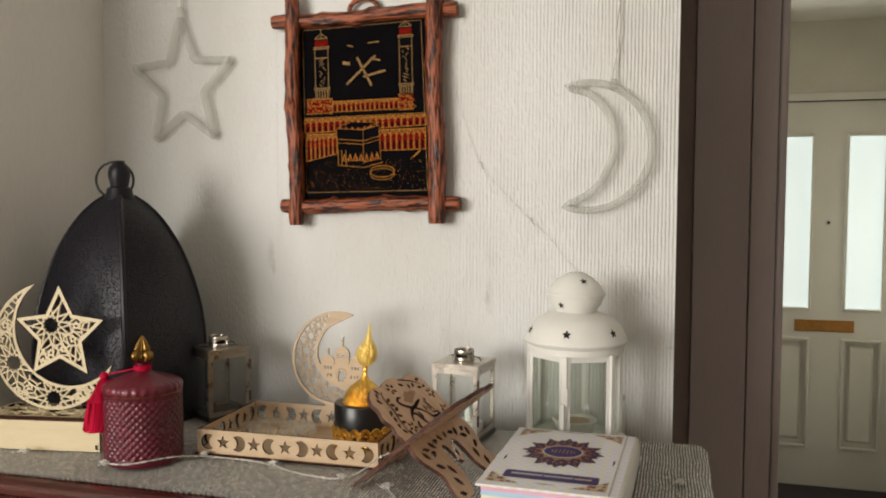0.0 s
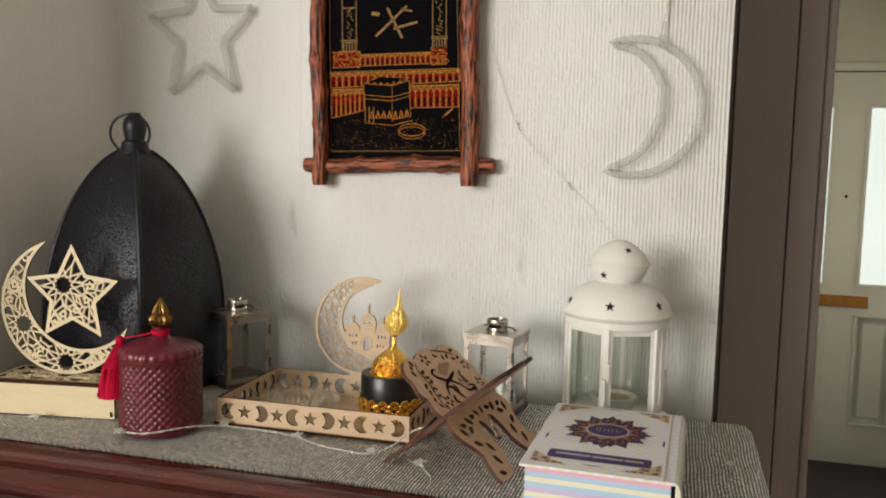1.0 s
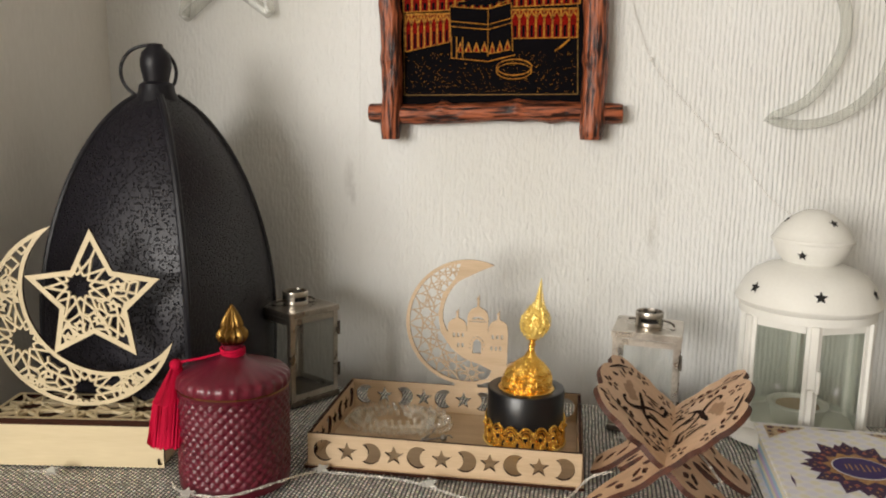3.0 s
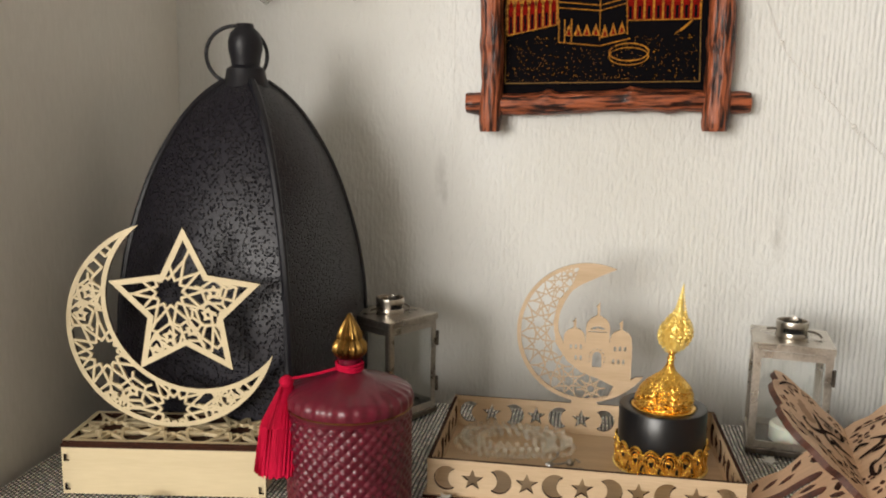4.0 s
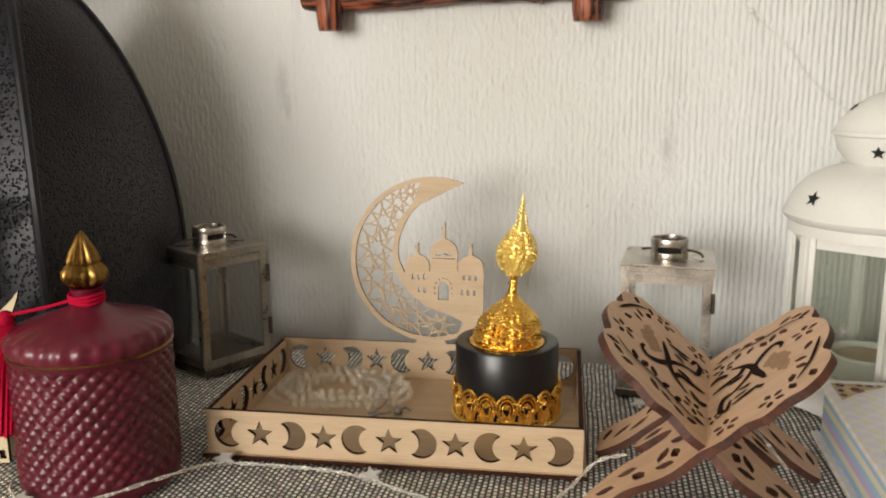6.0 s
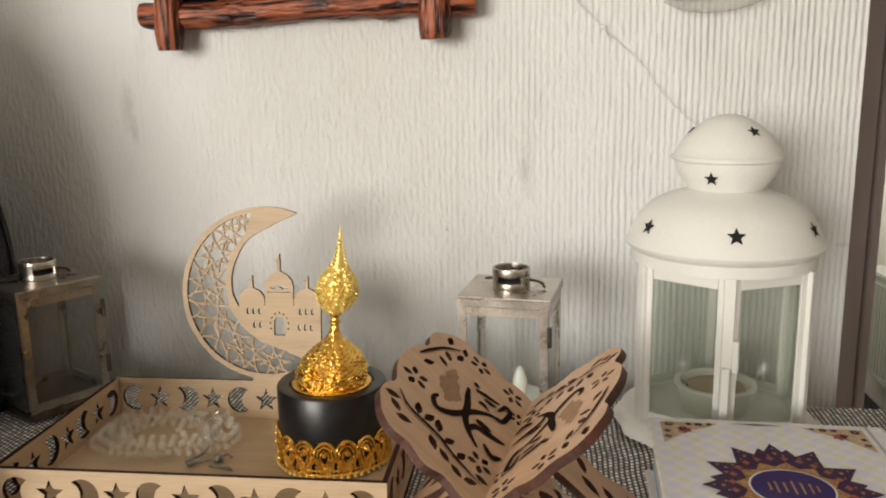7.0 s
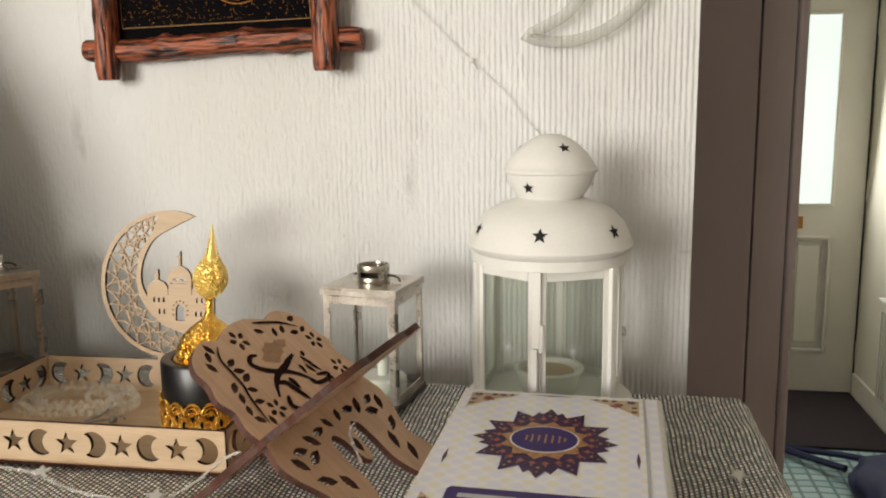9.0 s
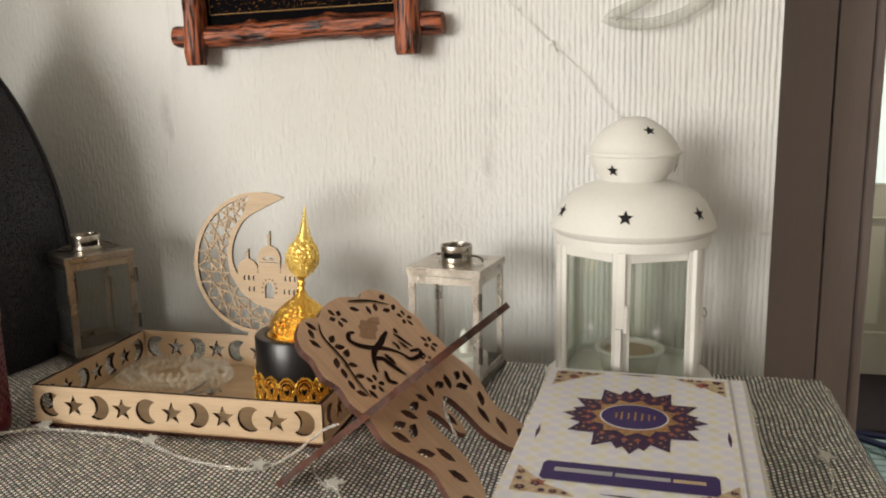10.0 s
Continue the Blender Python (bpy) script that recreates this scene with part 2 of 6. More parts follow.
BROWN_MID = mat("mid_brown_paint", (0.325, 0.268, 0.260), (0.285, 0.234, 0.226), 0.42, coarse=7, fine=240, bump=0.00015, stretch=(1, 1, 0.15))
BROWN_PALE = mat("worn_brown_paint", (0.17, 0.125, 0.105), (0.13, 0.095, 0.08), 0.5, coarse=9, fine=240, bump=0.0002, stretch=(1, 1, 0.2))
DOOR = mat("cream_door_paint", (0.78, 0.76, 0.69), (0.72, 0.70, 0.63), 0.4, coarse=5, fine=200, bump=0.00008)
BRASS = mat("dull_brass", (0.55, 0.28, 0.09), (0.40, 0.19, 0.05), 0.38, 0.85, coarse=30)
STEEL_DARK = mat("dark_steel", (0.20, 0.175, 0.145), (0.07, 0.06, 0.05), 0.35, 1.0, coarse=60, fine=500)
STEEL = mat("brushed_steel", (0.67, 0.625, 0.56), (0.34, 0.30, 0.25), 0.29, 1.0, coarse=40, fine=500, bump=0.0)
MAHOGANY = mat("mahogany_varnish", (0.085, 0.014, 0.010), (0.040, 0.006, 0.005), 0.22, coarse=12, fine=90, stretch=(0.6, 8, 8), Coat_Weight=0.7, Coat_Roughness=0.12)
PLY = mat("birch_ply", (0.61, 0.455, 0.295), (0.46, 0.325, 0.195), 0.55, coarse=14, fine=120, bump=0.00005, stretch=(0.5, 6, 6))
PLY_PALE = mat("pale_ply", (0.69, 0.575, 0.37), (0.61, 0.50, 0.305), 0.5, coarse=14, fine=120, bump=0.00005, stretch=(0.5, 6, 6))
PLY_TAN = mat("tan_ply", (0.70, 0.465, 0.29), (0.52, 0.32, 0.185), 0.5, coarse=14, fine=120, bump=0.00006, stretch=(0.5, 6, 6))
BURNT = mat("laser_burnt_edge", (0.060, 0.020, 0.010), (0.018, 0.007, 0.004), 0.8, coarse=60, fine=500, Specular_IOR_Level=0.15)
BLOTCH = mat("scorched_tan", (0.40, 0.225, 0.115), (0.30, 0.16, 0.075), 0.6, coarse=120, fine=500, spread=0.4)
DARK_PLUM = mat("dark_plum_print", (0.028, 0.012, 0.085), (0.060, 0.016, 0.036), 0.5, Specular_IOR_Level=0.25, coarse=260, fine=900, spread=0.3)
CHARRED = mat("charred_board_edge", (0.120, 0.036, 0.018), (0.022, 0.009, 0.006), 0.65, coarse=50, fine=300, bump=0.0004)
INK = mat("charred_line", (0.030, 0.012, 0.008), (0.012, 0.005, 0.004), 0.9, coarse=80, fine=500, Specular_IOR_Level=0.1)
LOG = mat("carved_log", (0.37, 0.102, 0.042), (0.014, 0.004, 0.003), 0.33, coarse=270, fine=330, bump=0.0024, stretch=(0.10, 1, 1), spread=0.20, Specular_IOR_Level=0.3)
VELVET = mat("black_velvet", (0.005, 0.004, 0.005), (0.003, 0.0025, 0.003), 0.95, coarse=30, fine=800, bump=0.0004, Specular_IOR_Level=0.05)
GILT = mat("gilt_ink", (0.62, 0.265, 0.022), (0.050, 0.012, 0.004), 0.5, 0.0, Specular_IOR_Level=0.1, coarse=330, fine=900, bump=0.0003, spread=0.45)
GILT_DULL = mat("dull_gilt_ink", (0.34, 0.19, 0.045), (0.03, 0.014, 0.005), 0.5, 0.2, Specular_IOR_Level=0.2, coarse=330, fine=900, spread=0.5)
RED_INK = mat("red_ink", (0.25, 0.008, 0.004), (0.07, 0.003, 0.002), 0.8, Specular_IOR_Level=0.04, coarse=200, fine=900)
GOLD = mat("polished_gold", (1.0, 0.66, 0.16), (0.85, 0.48, 0.08), 0.18, 1.0, coarse=90, fine=420, bump=0.0016)
GOLD_BRIGHT = mat("bright_gold", (1.0, 0.86, 0.36), (0.95, 0.68, 0.16), 0.40, 0.75, coarse=90, fine=900, bump=0.0004)
OLD_GOLD = mat("old_gold", (0.36, 0.215, 0.06), (0.13, 0.065, 0.016), 0.30, 1.0, coarse=70, fine=500)
BLACK_GLOSS = mat("black_lacquer", (0.010, 0.010, 0.011), (0.006, 0.006, 0.007), 0.32, coarse=30)
BLACK_METAL = mat("black_painted_metal", (0.010, 0.0095, 0.0135), (0.006, 0.006, 0.009), 0.42, coarse=30, fine=400, Specular_IOR_Level=0.35)
WHITE_METAL = mat("cream_white_enamel", (0.80, 0.793, 0.748), (0.75, 0.738, 0.69), 0.38, coarse=15, fine=300, bump=0.00004)
HOLE = mat("dark_opening", (0.012, 0.011, 0.010), (0.008, 0.008, 0.008), 0.9)
CLEAR = glass("lantern_glass", (0.985, 0.99, 0.985), clear=0.985)
CLEAR_GREEN = glass("greenish_glass", (0.935, 0.955, 0.928), clear=0.985)
WINE = mat("wine_red_glass", (0.125, 0.0048, 0.019), (0.066, 0.0022, 0.009), 0.36, coarse=30, fine=250, Coat_Weight=0.12, Coat_Roughness=0.15, Subsurface_Weight=0.25, Subsurface_Radius=(0.02, 0.004, 0.006))
WINE_MATT = mat("frosted_wine_glass", (0.150, 0.010, 0.026), (0.100, 0.006, 0.017), 0.30, coarse=18, fine=250, Subsurface_Weight=0.25, Subsurface_Radius=(0.02, 0.004, 0.006))
CRIMSON = mat("crimson_thread", (0.58, 0.005, 0.050), (0.36, 0.003, 0.024), 0.8, Specular_IOR_Level=0.12, coarse=60, fine=900, stretch=(1, 1, 0.1))
WAX = mat("white_wax", (0.80, 0.78, 0.70), (0.74, 0.72, 0.64), 0.45, Subsurface_Weight=0.3)
TEALIGHT = mat("tan_wax", (0.52, 0.38, 0.24), (0.42, 0.30, 0.18), 0.5, coarse=60)
CRYSTAL = crystal()
SILVER = mat("dark_silver", (0.42, 0.40, 0.37), (0.20, 0.19, 0.18), 0.3, 1.0, coarse=200)
WIRE = mat("silver_wire", (0.88, 0.86, 0.81), (0.66, 0.63, 0.58), 0.25, 0.6, coarse=200)
WIRE_PALE = mat("pale_wire", (0.78, 0.765, 0.73), (0.70, 0.685, 0.65), 0.5, coarse=200)
WIRE_CLEAR = mat("clear_plastic", (0.85, 0.84, 0.78), (0.78, 0.76, 0.70), 0.15, Transmission_Weight=0.5)
TUBE = glass("milky_plastic_tube", (0.97, 0.965, 0.95), 0.2, clear=0.80)
PAGE_PINK = mat("pink_page_edge", (0.80, 0.48, 0.60), (0.74, 0.42, 0.55), 0.7, fine=900, stretch=(1, 1, 20))
PAGE_BLUE = mat("blue_page_edge", (0.42, 0.62, 0.78), (0.38, 0.56, 0.72), 0.7, fine=900, stretch=(1, 1, 20))
PAGE_CREAM = mat("cream_page_edge", (0.80, 0.78, 0.62), (0.74, 0.70, 0.55), 0.7, fine=900, stretch=(1, 1, 20))
PAGE_LILAC = mat("lilac_page_edge", (0.62, 0.52, 0.75), (0.56, 0.46, 0.70), 0.7, fine=900, stretch=(1, 1, 20))
PURPLE = mat("purple_print", (0.042, 0.018, 0.140), (0.028, 0.012, 0.100), 0.5, Specular_IOR_Level=0.25, coarse=150, fine=900)
PLUM = mat("plum_print", (0.085, 0.024, 0.055), (0.030, 0.012, 0.075), 0.5, Specular_IOR_Level=0.25, coarse=300, fine=900, spread=0.3)
OCHRE = mat("ochre_print", (0.50, 0.28, 0.075), (0.26, 0.09, 0.03), 0.4, coarse=300, fine=900, spread=0.3)
SAND = mat("sand_print", (0.62, 0.50, 0.32), (0.46, 0.30, 0.16), 0.4, coarse=250, fine=900, spread=0.3)
RUST = mat("rust_print", (0.42, 0.090, 0.030), (0.24, 0.05, 0.04), 0.4, coarse=300, fine=900)
PRINT_WHITE = mat("white_print", (0.80, 0.80, 0.80), (0.72, 0.72, 0.74), 0.4)
PRINT_GREY = mat("grey_print", (0.45, 0.44, 0.46), (0.36, 0.35, 0.38), 0.4)
NAVY = mat("navy_fabric", (0.012, 0.020, 0.085), (0.008, 0.012, 0.055), 0.7, coarse=40, fine=600, bump=0.0006)
RAD_WHITE = mat("radiator_enamel", (0.66, 0.65, 0.58), (0.60, 0.59, 0.52), 0.35)


def cover_print():
    """White board cover with a faint lattice of lilac and yellow flowers."""
    m, N, L, P = nodes_of("book_cover_print")
    tc = N.new("ShaderNodeTexCoord")
    last = None
    base = (0.80, 0.785, 0.79, 1)
    for scale, offset, colour, lo, hi in ((1 / 0.0125, 0.0, (0.74, 0.70, 0.55, 1), 0.20, 0.36), (1 / 0.0125, 0.5, (0.70, 0.69, 0.79, 1), 0.22, 0.44)):
        mp = N.new("ShaderNodeMapping")
        mp.inputs["Scale"].default_value, mp.inputs["Location"].default_value = (scale, scale, 0), (offset, offset, 0)
        L.new(tc.outputs["Object"], mp.inputs[0])
        vo = N.new("ShaderNodeTexVoronoi"); vo.inputs["Randomness"].default_value = 0.0; vo.inputs["Scale"].default_value = 1.0
        L.new(mp.outputs[0], vo.inputs["Vector"])
        mr = N.new("ShaderNodeMapRange")
        mr.inputs[1].default_value, mr.inputs[2].default_value, mr.inputs[3].default_value, mr.inputs[4].default_value = lo, hi, 0.75, 0.0
        L.new(vo.outputs["Distance"], mr.inputs[0])
        mx = N.new("ShaderNodeMix"); mx.data_type = "RGBA"
        L.new(mr.outputs[0], mx.inputs[0])
        if last:
            L.new(last, mx.inputs[6])
        else:
            mx.inputs[6].default_value = base
        mx.inputs[7].default_value = colour
        last = mx.outputs[2]
    L.new(last, P.inputs["Base Color"])
    P.inputs["Roughness"].default_value = 0.35
    return m


COVER = cover_print()


def plaid():
    m, N, L, P = nodes_of("plaid_plastic")
    tc = N.new("ShaderNodeTexCoord")
    br = N.new("ShaderNodeTexBrick")
    br.inputs["Scale"].default_value, br.offset = 1.0, 0.0
    br.inputs["Brick Width"].default_value, br.inputs["Row Height"].default_value, br.inputs["Mortar Size"].default_value = 0.06, 0.05, 0.006
    br.inputs["Color1"].default_value, br.inputs["Color2"].default_value, br.inputs["Mortar"].default_value = (0.42, 0.58, 0.58, 1), (0.30, 0.45, 0.47, 1), (0.12, 0.20, 0.22, 1)
    L.new(tc.outputs["Object"], br.inputs["Vector"])
    L.new(br.outputs["Color"], P.inputs["Base Color"])
    P.inputs["Roughness"].default_value = 0.35
    return m


PLAID = plaid()
DAYLIGHT = glow("daylight_behind_pane", (0.90, 1.0, 0.99), 0.62)


# ---- building helpers ----
def put(bm, name, material, parent=None, label="", smooth=False):
    me = bpy.data.meshes.new(name)
    bmesh.ops.recalc_face_normals(bm, faces=bm.faces)
    bm.to_mesh(me)
    bm.free()
    for m in (material if isinstance(material, (list, tuple)) else [material]):
        me.materials.append(m)
    if smooth:
        me.polygons.foreach_set("use_smooth", [True] * len(me.polygons))
        me.set_sharp_from_angle(angle=radians(38))
    ob = new(name, me)
    if parent:
        ob.parent = parent
    if label:
        ob["label"] = label
    return ob


def part(name, bm, material, parent, label="", smooth=False):
    return put(bm, name, material, parent, label, smooth)


def thing(name, m, label, category, group="", kind=""):
    ob = new(name)
    ob.matrix_world = m
    ob.empty_display_size = 0.02
    return tagged(ob, label, category, group, kind)


def block(bm, sx, sy, sz, cx=0, cy=0, cz=0, bevel=0.0, turn=None, seg=2):
    made = bmesh.ops.create_cube(bm, size=1.0)["verts"]
    bmesh.ops.scale(bm, vec=(sx, sy, sz), verts=made)
    if bevel:
        edges = list({e for v in made for e in v.link_edges})
        made = list({v for f in bmesh.ops.bevel(bm, geom=edges, offset=bevel, segments=seg, affect="EDGES", profile=0.5)["faces"] for v in f.verts} | {v for v in made if v.is_valid})
    if turn:
        bmesh.ops.transform(bm, matrix=turn, verts=made)
    bmesh.ops.translate(bm, vec=(cx, cy, cz), verts=made)
    return made


def lathe(bm, profile, n=48, squash=None, cx=0, cy=0):
    """Turns (radius, height) pairs about z. squash(angle, r, z) may move the radius."""
    rings = []
    for r, z in profile:
        if r < 1e-6:
            rings.append([bm.verts.new((cx, cy, z))])
        else:
            ring = []
            for i in range(n):
                a = 2 * math.pi * i / n
                rr = squash(a, r, z) if squash else r
                ring.append(bm.verts.new((cx + rr * math.cos(a), cy + rr * math.sin(a), z)))
            rings.append(ring)
    for p, q in zip(rings, rings[1:]):
        for i in range(n):
            j = (i + 1) % n
            if len(p) == 1 and len(q) > 1:
                bm.faces.new((p[0], q[i], q[j]))
            elif len(q) == 1 and len(p) > 1:
                bm.faces.new((p[i], q[0], p[j]))
            elif len(p) > 1:
                bm.faces.new((p[i], q[i], q[j], p[j]))
    return bm


def tube(bm, path, r, n=6, closed=False, radii=None):
    """A round tube along points."""
    path = [Vector(p) for p in path]
    rings, up = [], Vector((0.13, 0.31, 0.94))
    k = len(path)
    for i, p in enumerate(path):
        a = path[(i - 1) % k] if closed or i else p
        b = path[(i + 1) % k] if closed or i < k - 1 else p
        d = (b - a).normalized()
        s = d.cross(up)
        if s.length < 0.05:
            s = d.cross(Vector((1, 0, 0)))
        s.normalize()
        w = s.cross(d)
        rr = radii[i] if radii else r
        rings.append([bm.verts.new(p + (s * math.cos(2 * math.pi * j / n) + w * math.sin(2 * math.pi * j / n)) * rr) for j in range(n)])
    pairs = list(zip(rings, rings[1:])) + ([(rings[-1], rings[0])] if closed else [])
    for p, q in pairs:
        for j in range(n):
            bm.faces.new((p[j], p[(j + 1) % n], q[(j + 1) % n], q[j]))
    if not closed:
        bm.faces.new(rings[0][::-1])
        bm.faces.new(rings[-1])
    return bm


def arc(cx, cy, r, a0, a1, n, ry=None):
    return [(cx + r * math.cos(radians(a0 + (a1 - a0) * i / n)), cy + (ry or r) * math.sin(radians(a0 + (a1 - a0) * i / n))) for i in range(n + 1)]


def smooth_path(points, steps=8):
    """Catmull-Rom through points."""
    pts = [Vector(p) for p in points]
    pts = [2 * pts[0] - pts[1]] + pts + [2 * pts[-1] - pts[-2]]
    out = []
    for a, b, c, d in zip(pts, pts[1:], pts[2:], pts[3:]):
        for i in range(steps):
            t = i / steps
            out.append(0.5 * (2 * b + (c - a) * t + (2 * a - 5 * b + 4 * c - d) * t * t + (3 * b - a - 3 * c + d) * t ** 3))
    return out + [pts[-2]]


def star_loop(cx, cy, r, inner=0.42, n=5, turn=90):
    return [(cx + (r if i % 2 == 0 else r * inner) * math.cos(radians(turn + 180 * i / n)), cy + (r if i % 2 == 0 else r * inner) * math.sin(radians(turn + 180 * i / n))) for i in range(2 * n)]


def crescent_loop(cx, cy, r, open_to=0, n=14, depth=0.42, fat=0.84):
    """A crescent whose horns point to open_to (degrees)."""
    a = 130
    outer = arc(0, 0, r, 180 - a, 180 + a, n)
    x0, y0 = outer[0]
    ri = fat * r
    # inner circle through both horns
    c = x0 + math.sqrt(max(ri * ri - y0 * y0, 0)) if ri > abs(y0) else x0
    ri = math.hypot(x0 - c, y0)
    start, end = math.degrees(math.atan2(outer[-1][1], outer[-1][0] - c)), math.degrees(math.atan2(y0, x0 - c))
    inner = arc(c, 0, ri, start % 360, end % 360, n)[1:-1]
    co, si = math.cos(radians(open_to)), math.sin(radians(open_to))
    return [(cx + x * co - y * si, cy + x * si + y * co) for x, y in outer + inner]


def panel(name, loops, thick, materials, parent=None, label=""):
    """A flat sheet in x and y with holes through it (every further loop inside the first), its cut edge in the second material."""
    cu = bpy.data.curves.new(name, "CURVE")
    cu.dimensions, cu.fill_mode, cu.extrude = "2D", "BOTH", thick / 2
    for loop in loops:
        sp = cu.splines.new("POLY")
        sp.points.add(len(loop) - 1)
        for p, (x, y) in zip(sp.points, loop):
            p.co = (x, y, 0, 1)
        sp.use_cyclic_u = True
    tmp = bpy.data.objects.new(name, cu)
    me = bpy.data.meshes.new_from_object(tmp)
    bpy.data.objects.remove(tmp)
    bpy.data.curves.remove(cu)
    me.name = name
    me.materials.clear()
    for m in materials:
        me.materials.append(m)
    for f in me.polygons:
        f.use_smooth = False
        f.material_index = 0 if abs(f.normal.z) > 0.6 or len(materials) == 1 else 1
    ob = new(name, me)
    if parent:
        ob.parent = parent
    if label:
        ob["label"] = label
    return ob


def inside(p, loop):
    x, y, hit = p[0], p[1], False
    for (ax, ay), (bx, by) in zip(loop, loop[1:] + loop[:1]):
        if (ay > y) != (by > y) and x < (bx - ax) * (y - ay) / (by - ay) + ax:
            hit = not hit
    return hit


def edge_distance(p, loop):
    """Signed distance to the outline (positive inside) and the nearest point of it."""
    best, near = 1e9, None
    for (ax, ay), (bx, by) in zip(loop, loop[1:] + loop[:1]):
        dx, dy = bx - ax, by - ay
        t = max(0, min(1, ((p[0] - ax) * dx + (p[1] - ay) * dy) / (dx * dx + dy * dy + 1e-18)))
        qx, qy = ax + t * dx, ay + t * dy
        d = math.hypot(p[0] - qx, p[1] - qy)
        if d < best:
            best, near = d, (qx, qy)
    return (best if inside(p, loop) else -best), near


def crossing(a, b, loop):
    """Where the segment from a to b meets the loop, as shares of its length."""
    out = []
    dx, dy = b[0] - a[0], b[1] - a[1]
    for (px, py), (qx, qy) in zip(loop, loop[1:] + loop[:1]):
        ex, ey = qx - px, qy - py
        den = dx * ey - dy * ex
        if abs(den) < 1e-14:
            continue
        t, u = ((px - a[0]) * ey - (py - a[1]) * ex) / den, ((px - a[0]) * dy - (py - a[1]) * dx) / den
        if 0 < t < 1 and 0 <= u <= 1:
            out.append(t)
    return sorted(out)


def strapwork(opening, rosettes, w, thick, root=0.0012):
    """Thin crossing straps that fill an opening: a star of n long lines per rosette, with a ring of petals about it."""
    bm = bmesh.new()
    lines = []
    for cx, cy, R, n, skip, turn in rosettes:
        P = lambda r, k: (cx + R * r * math.cos(radians(turn + 360 * k / n)), cy + R * r * math.sin(radians(turn + 360 * k / n)))
        # each long line leaves the middle free, so that an open star stands there
        f = math.tan(math.pi / n * (skip - 2)) / math.tan(math.pi / n * skip) if skip > 2 else 0
        for k in range(n):
            p, q = P(1.0, k), P(1.0, k + skip)
            for s, e in (((p, q), ) if f == 0 else ((p, q), (q, p))):
                u = 1.0 if f == 0 else (1 - f) / 2
                lines.append((s, (s[0] + (e[0] - s[0]) * u, s[1] + (e[1] - s[1]) * u)))
            if n > 4:
                lines.append((P(1.0, k), P(1.45, k)))
    count = 0
    for a, b in lines:
        cuts = [0.0] + crossing(a, b, opening) + [1.0]
        length = math.hypot(b[0] - a[0], b[1] - a[1])
        for t0, t1 in zip(cuts, cuts[1:]):
            m = (t0 + t1) / 2
            if (t1 - t0) * length < 0.0008 or not inside((a[0] + (b[0] - a[0]) * m, a[1] + (b[1] - a[1]) * m), opening):
                continue
            s0, s1 = t0 - (root / length if t0 > 0 else 0.15 * w / length), t1 + (root / length if t1 < 1 else 0.15 * w / length)
            p, q = (a[0] + (b[0] - a[0]) * s0, a[1] + (b[1] - a[1]) * s0), (a[0] + (b[0] - a[0]) * s1, a[1] + (b[1] - a[1]) * s1)
            count += 1
            block(bm, math.hypot(q[0] - p[0], q[1] - p[1]), w, thick - 0.0002 - 0.00003 * (count % 11), (p[0] + q[0]) / 2, (p[1] + q[1]) / 2, 0, 0, pose(0, 0, 0, 0, 0, math.degrees(math.atan2(q[1] - p[1], q[0] - p[0]))))
    return bm


def leaf(cx, cy, length, width, turn):
    pts = [(-0.5, 0), (-0.2, 0.42), (0.15, 0.5), (0.5, 0), (0.15, -0.5), (-0.2, -0.42)]
    length, width = length * 1.08, width * 1.3
    co, si = math.cos(radians(turn)), math.sin(radians(turn))
    return [(cx + x * length * co - y * width * si, cy + x * length * si + y * width * co) for x, y in pts]


def ribbon(points, widths):
    """Outline of a pen stroke along points."""
    path = smooth_path([(x, y, 0) for x, y in points], 5)
    k = len(path)
    left, right = [], []
    for i, p in enumerate(path):
        d = (path[min(i + 1, k - 1)] - path[max(i - 1, 0)]).normalized()
        s = i / (k - 1) * (len(widths) - 1)
        j = min(int(s), len(widths) - 2)
        w = (widths[j] + (widths[j + 1] - widths[j]) * (s - j)) / 2
        left.append((p.x - d.y * w, p.y + d.x * w))
        right.append((p.x + d.y * w, p.y - d.x * w))
    return left + right[::-1]


def flat(bm, loop, z=0.0):
    return bm.faces.new([bm.verts.new((x, y, z)) for x, y in loop])


def line(bm, a, b, w, z=0.0):
    dx, dy = b[0] - a[0], b[1] - a[1]
    n = math.hypot(dx, dy) or 1
    ox, oy = -dy / n * w / 2, dx / n * w / 2
    return flat(bm, [(a[0] + ox, a[1] + oy), (b[0] + ox, b[1] + oy), (b[0] - ox, b[1] - oy), (a[0] - ox, a[1] - oy)], z)


def polyline(bm, pts, w, z=0.0):
    for a, b in zip(pts, pts[1:]):
        line(bm, a, b, w, z)


def structure(name, bm, material, label="", category=""):
    return tagged(put(bm, name, material), label, category, kind="structure")


def slab(name, x0, x1, y0, y1, z0, z1, material, label, category):
    """A piece of the setting; its mesh keeps world coordinates."""
    bm = bmesh.new()
    block(bm, x1 - x0, y1 - y0, z1 - z0, (x0 + x1) / 2, (y0 + y1) / 2, (z0 + z1) / 2)
    return structure(name, bm, material, label, category)


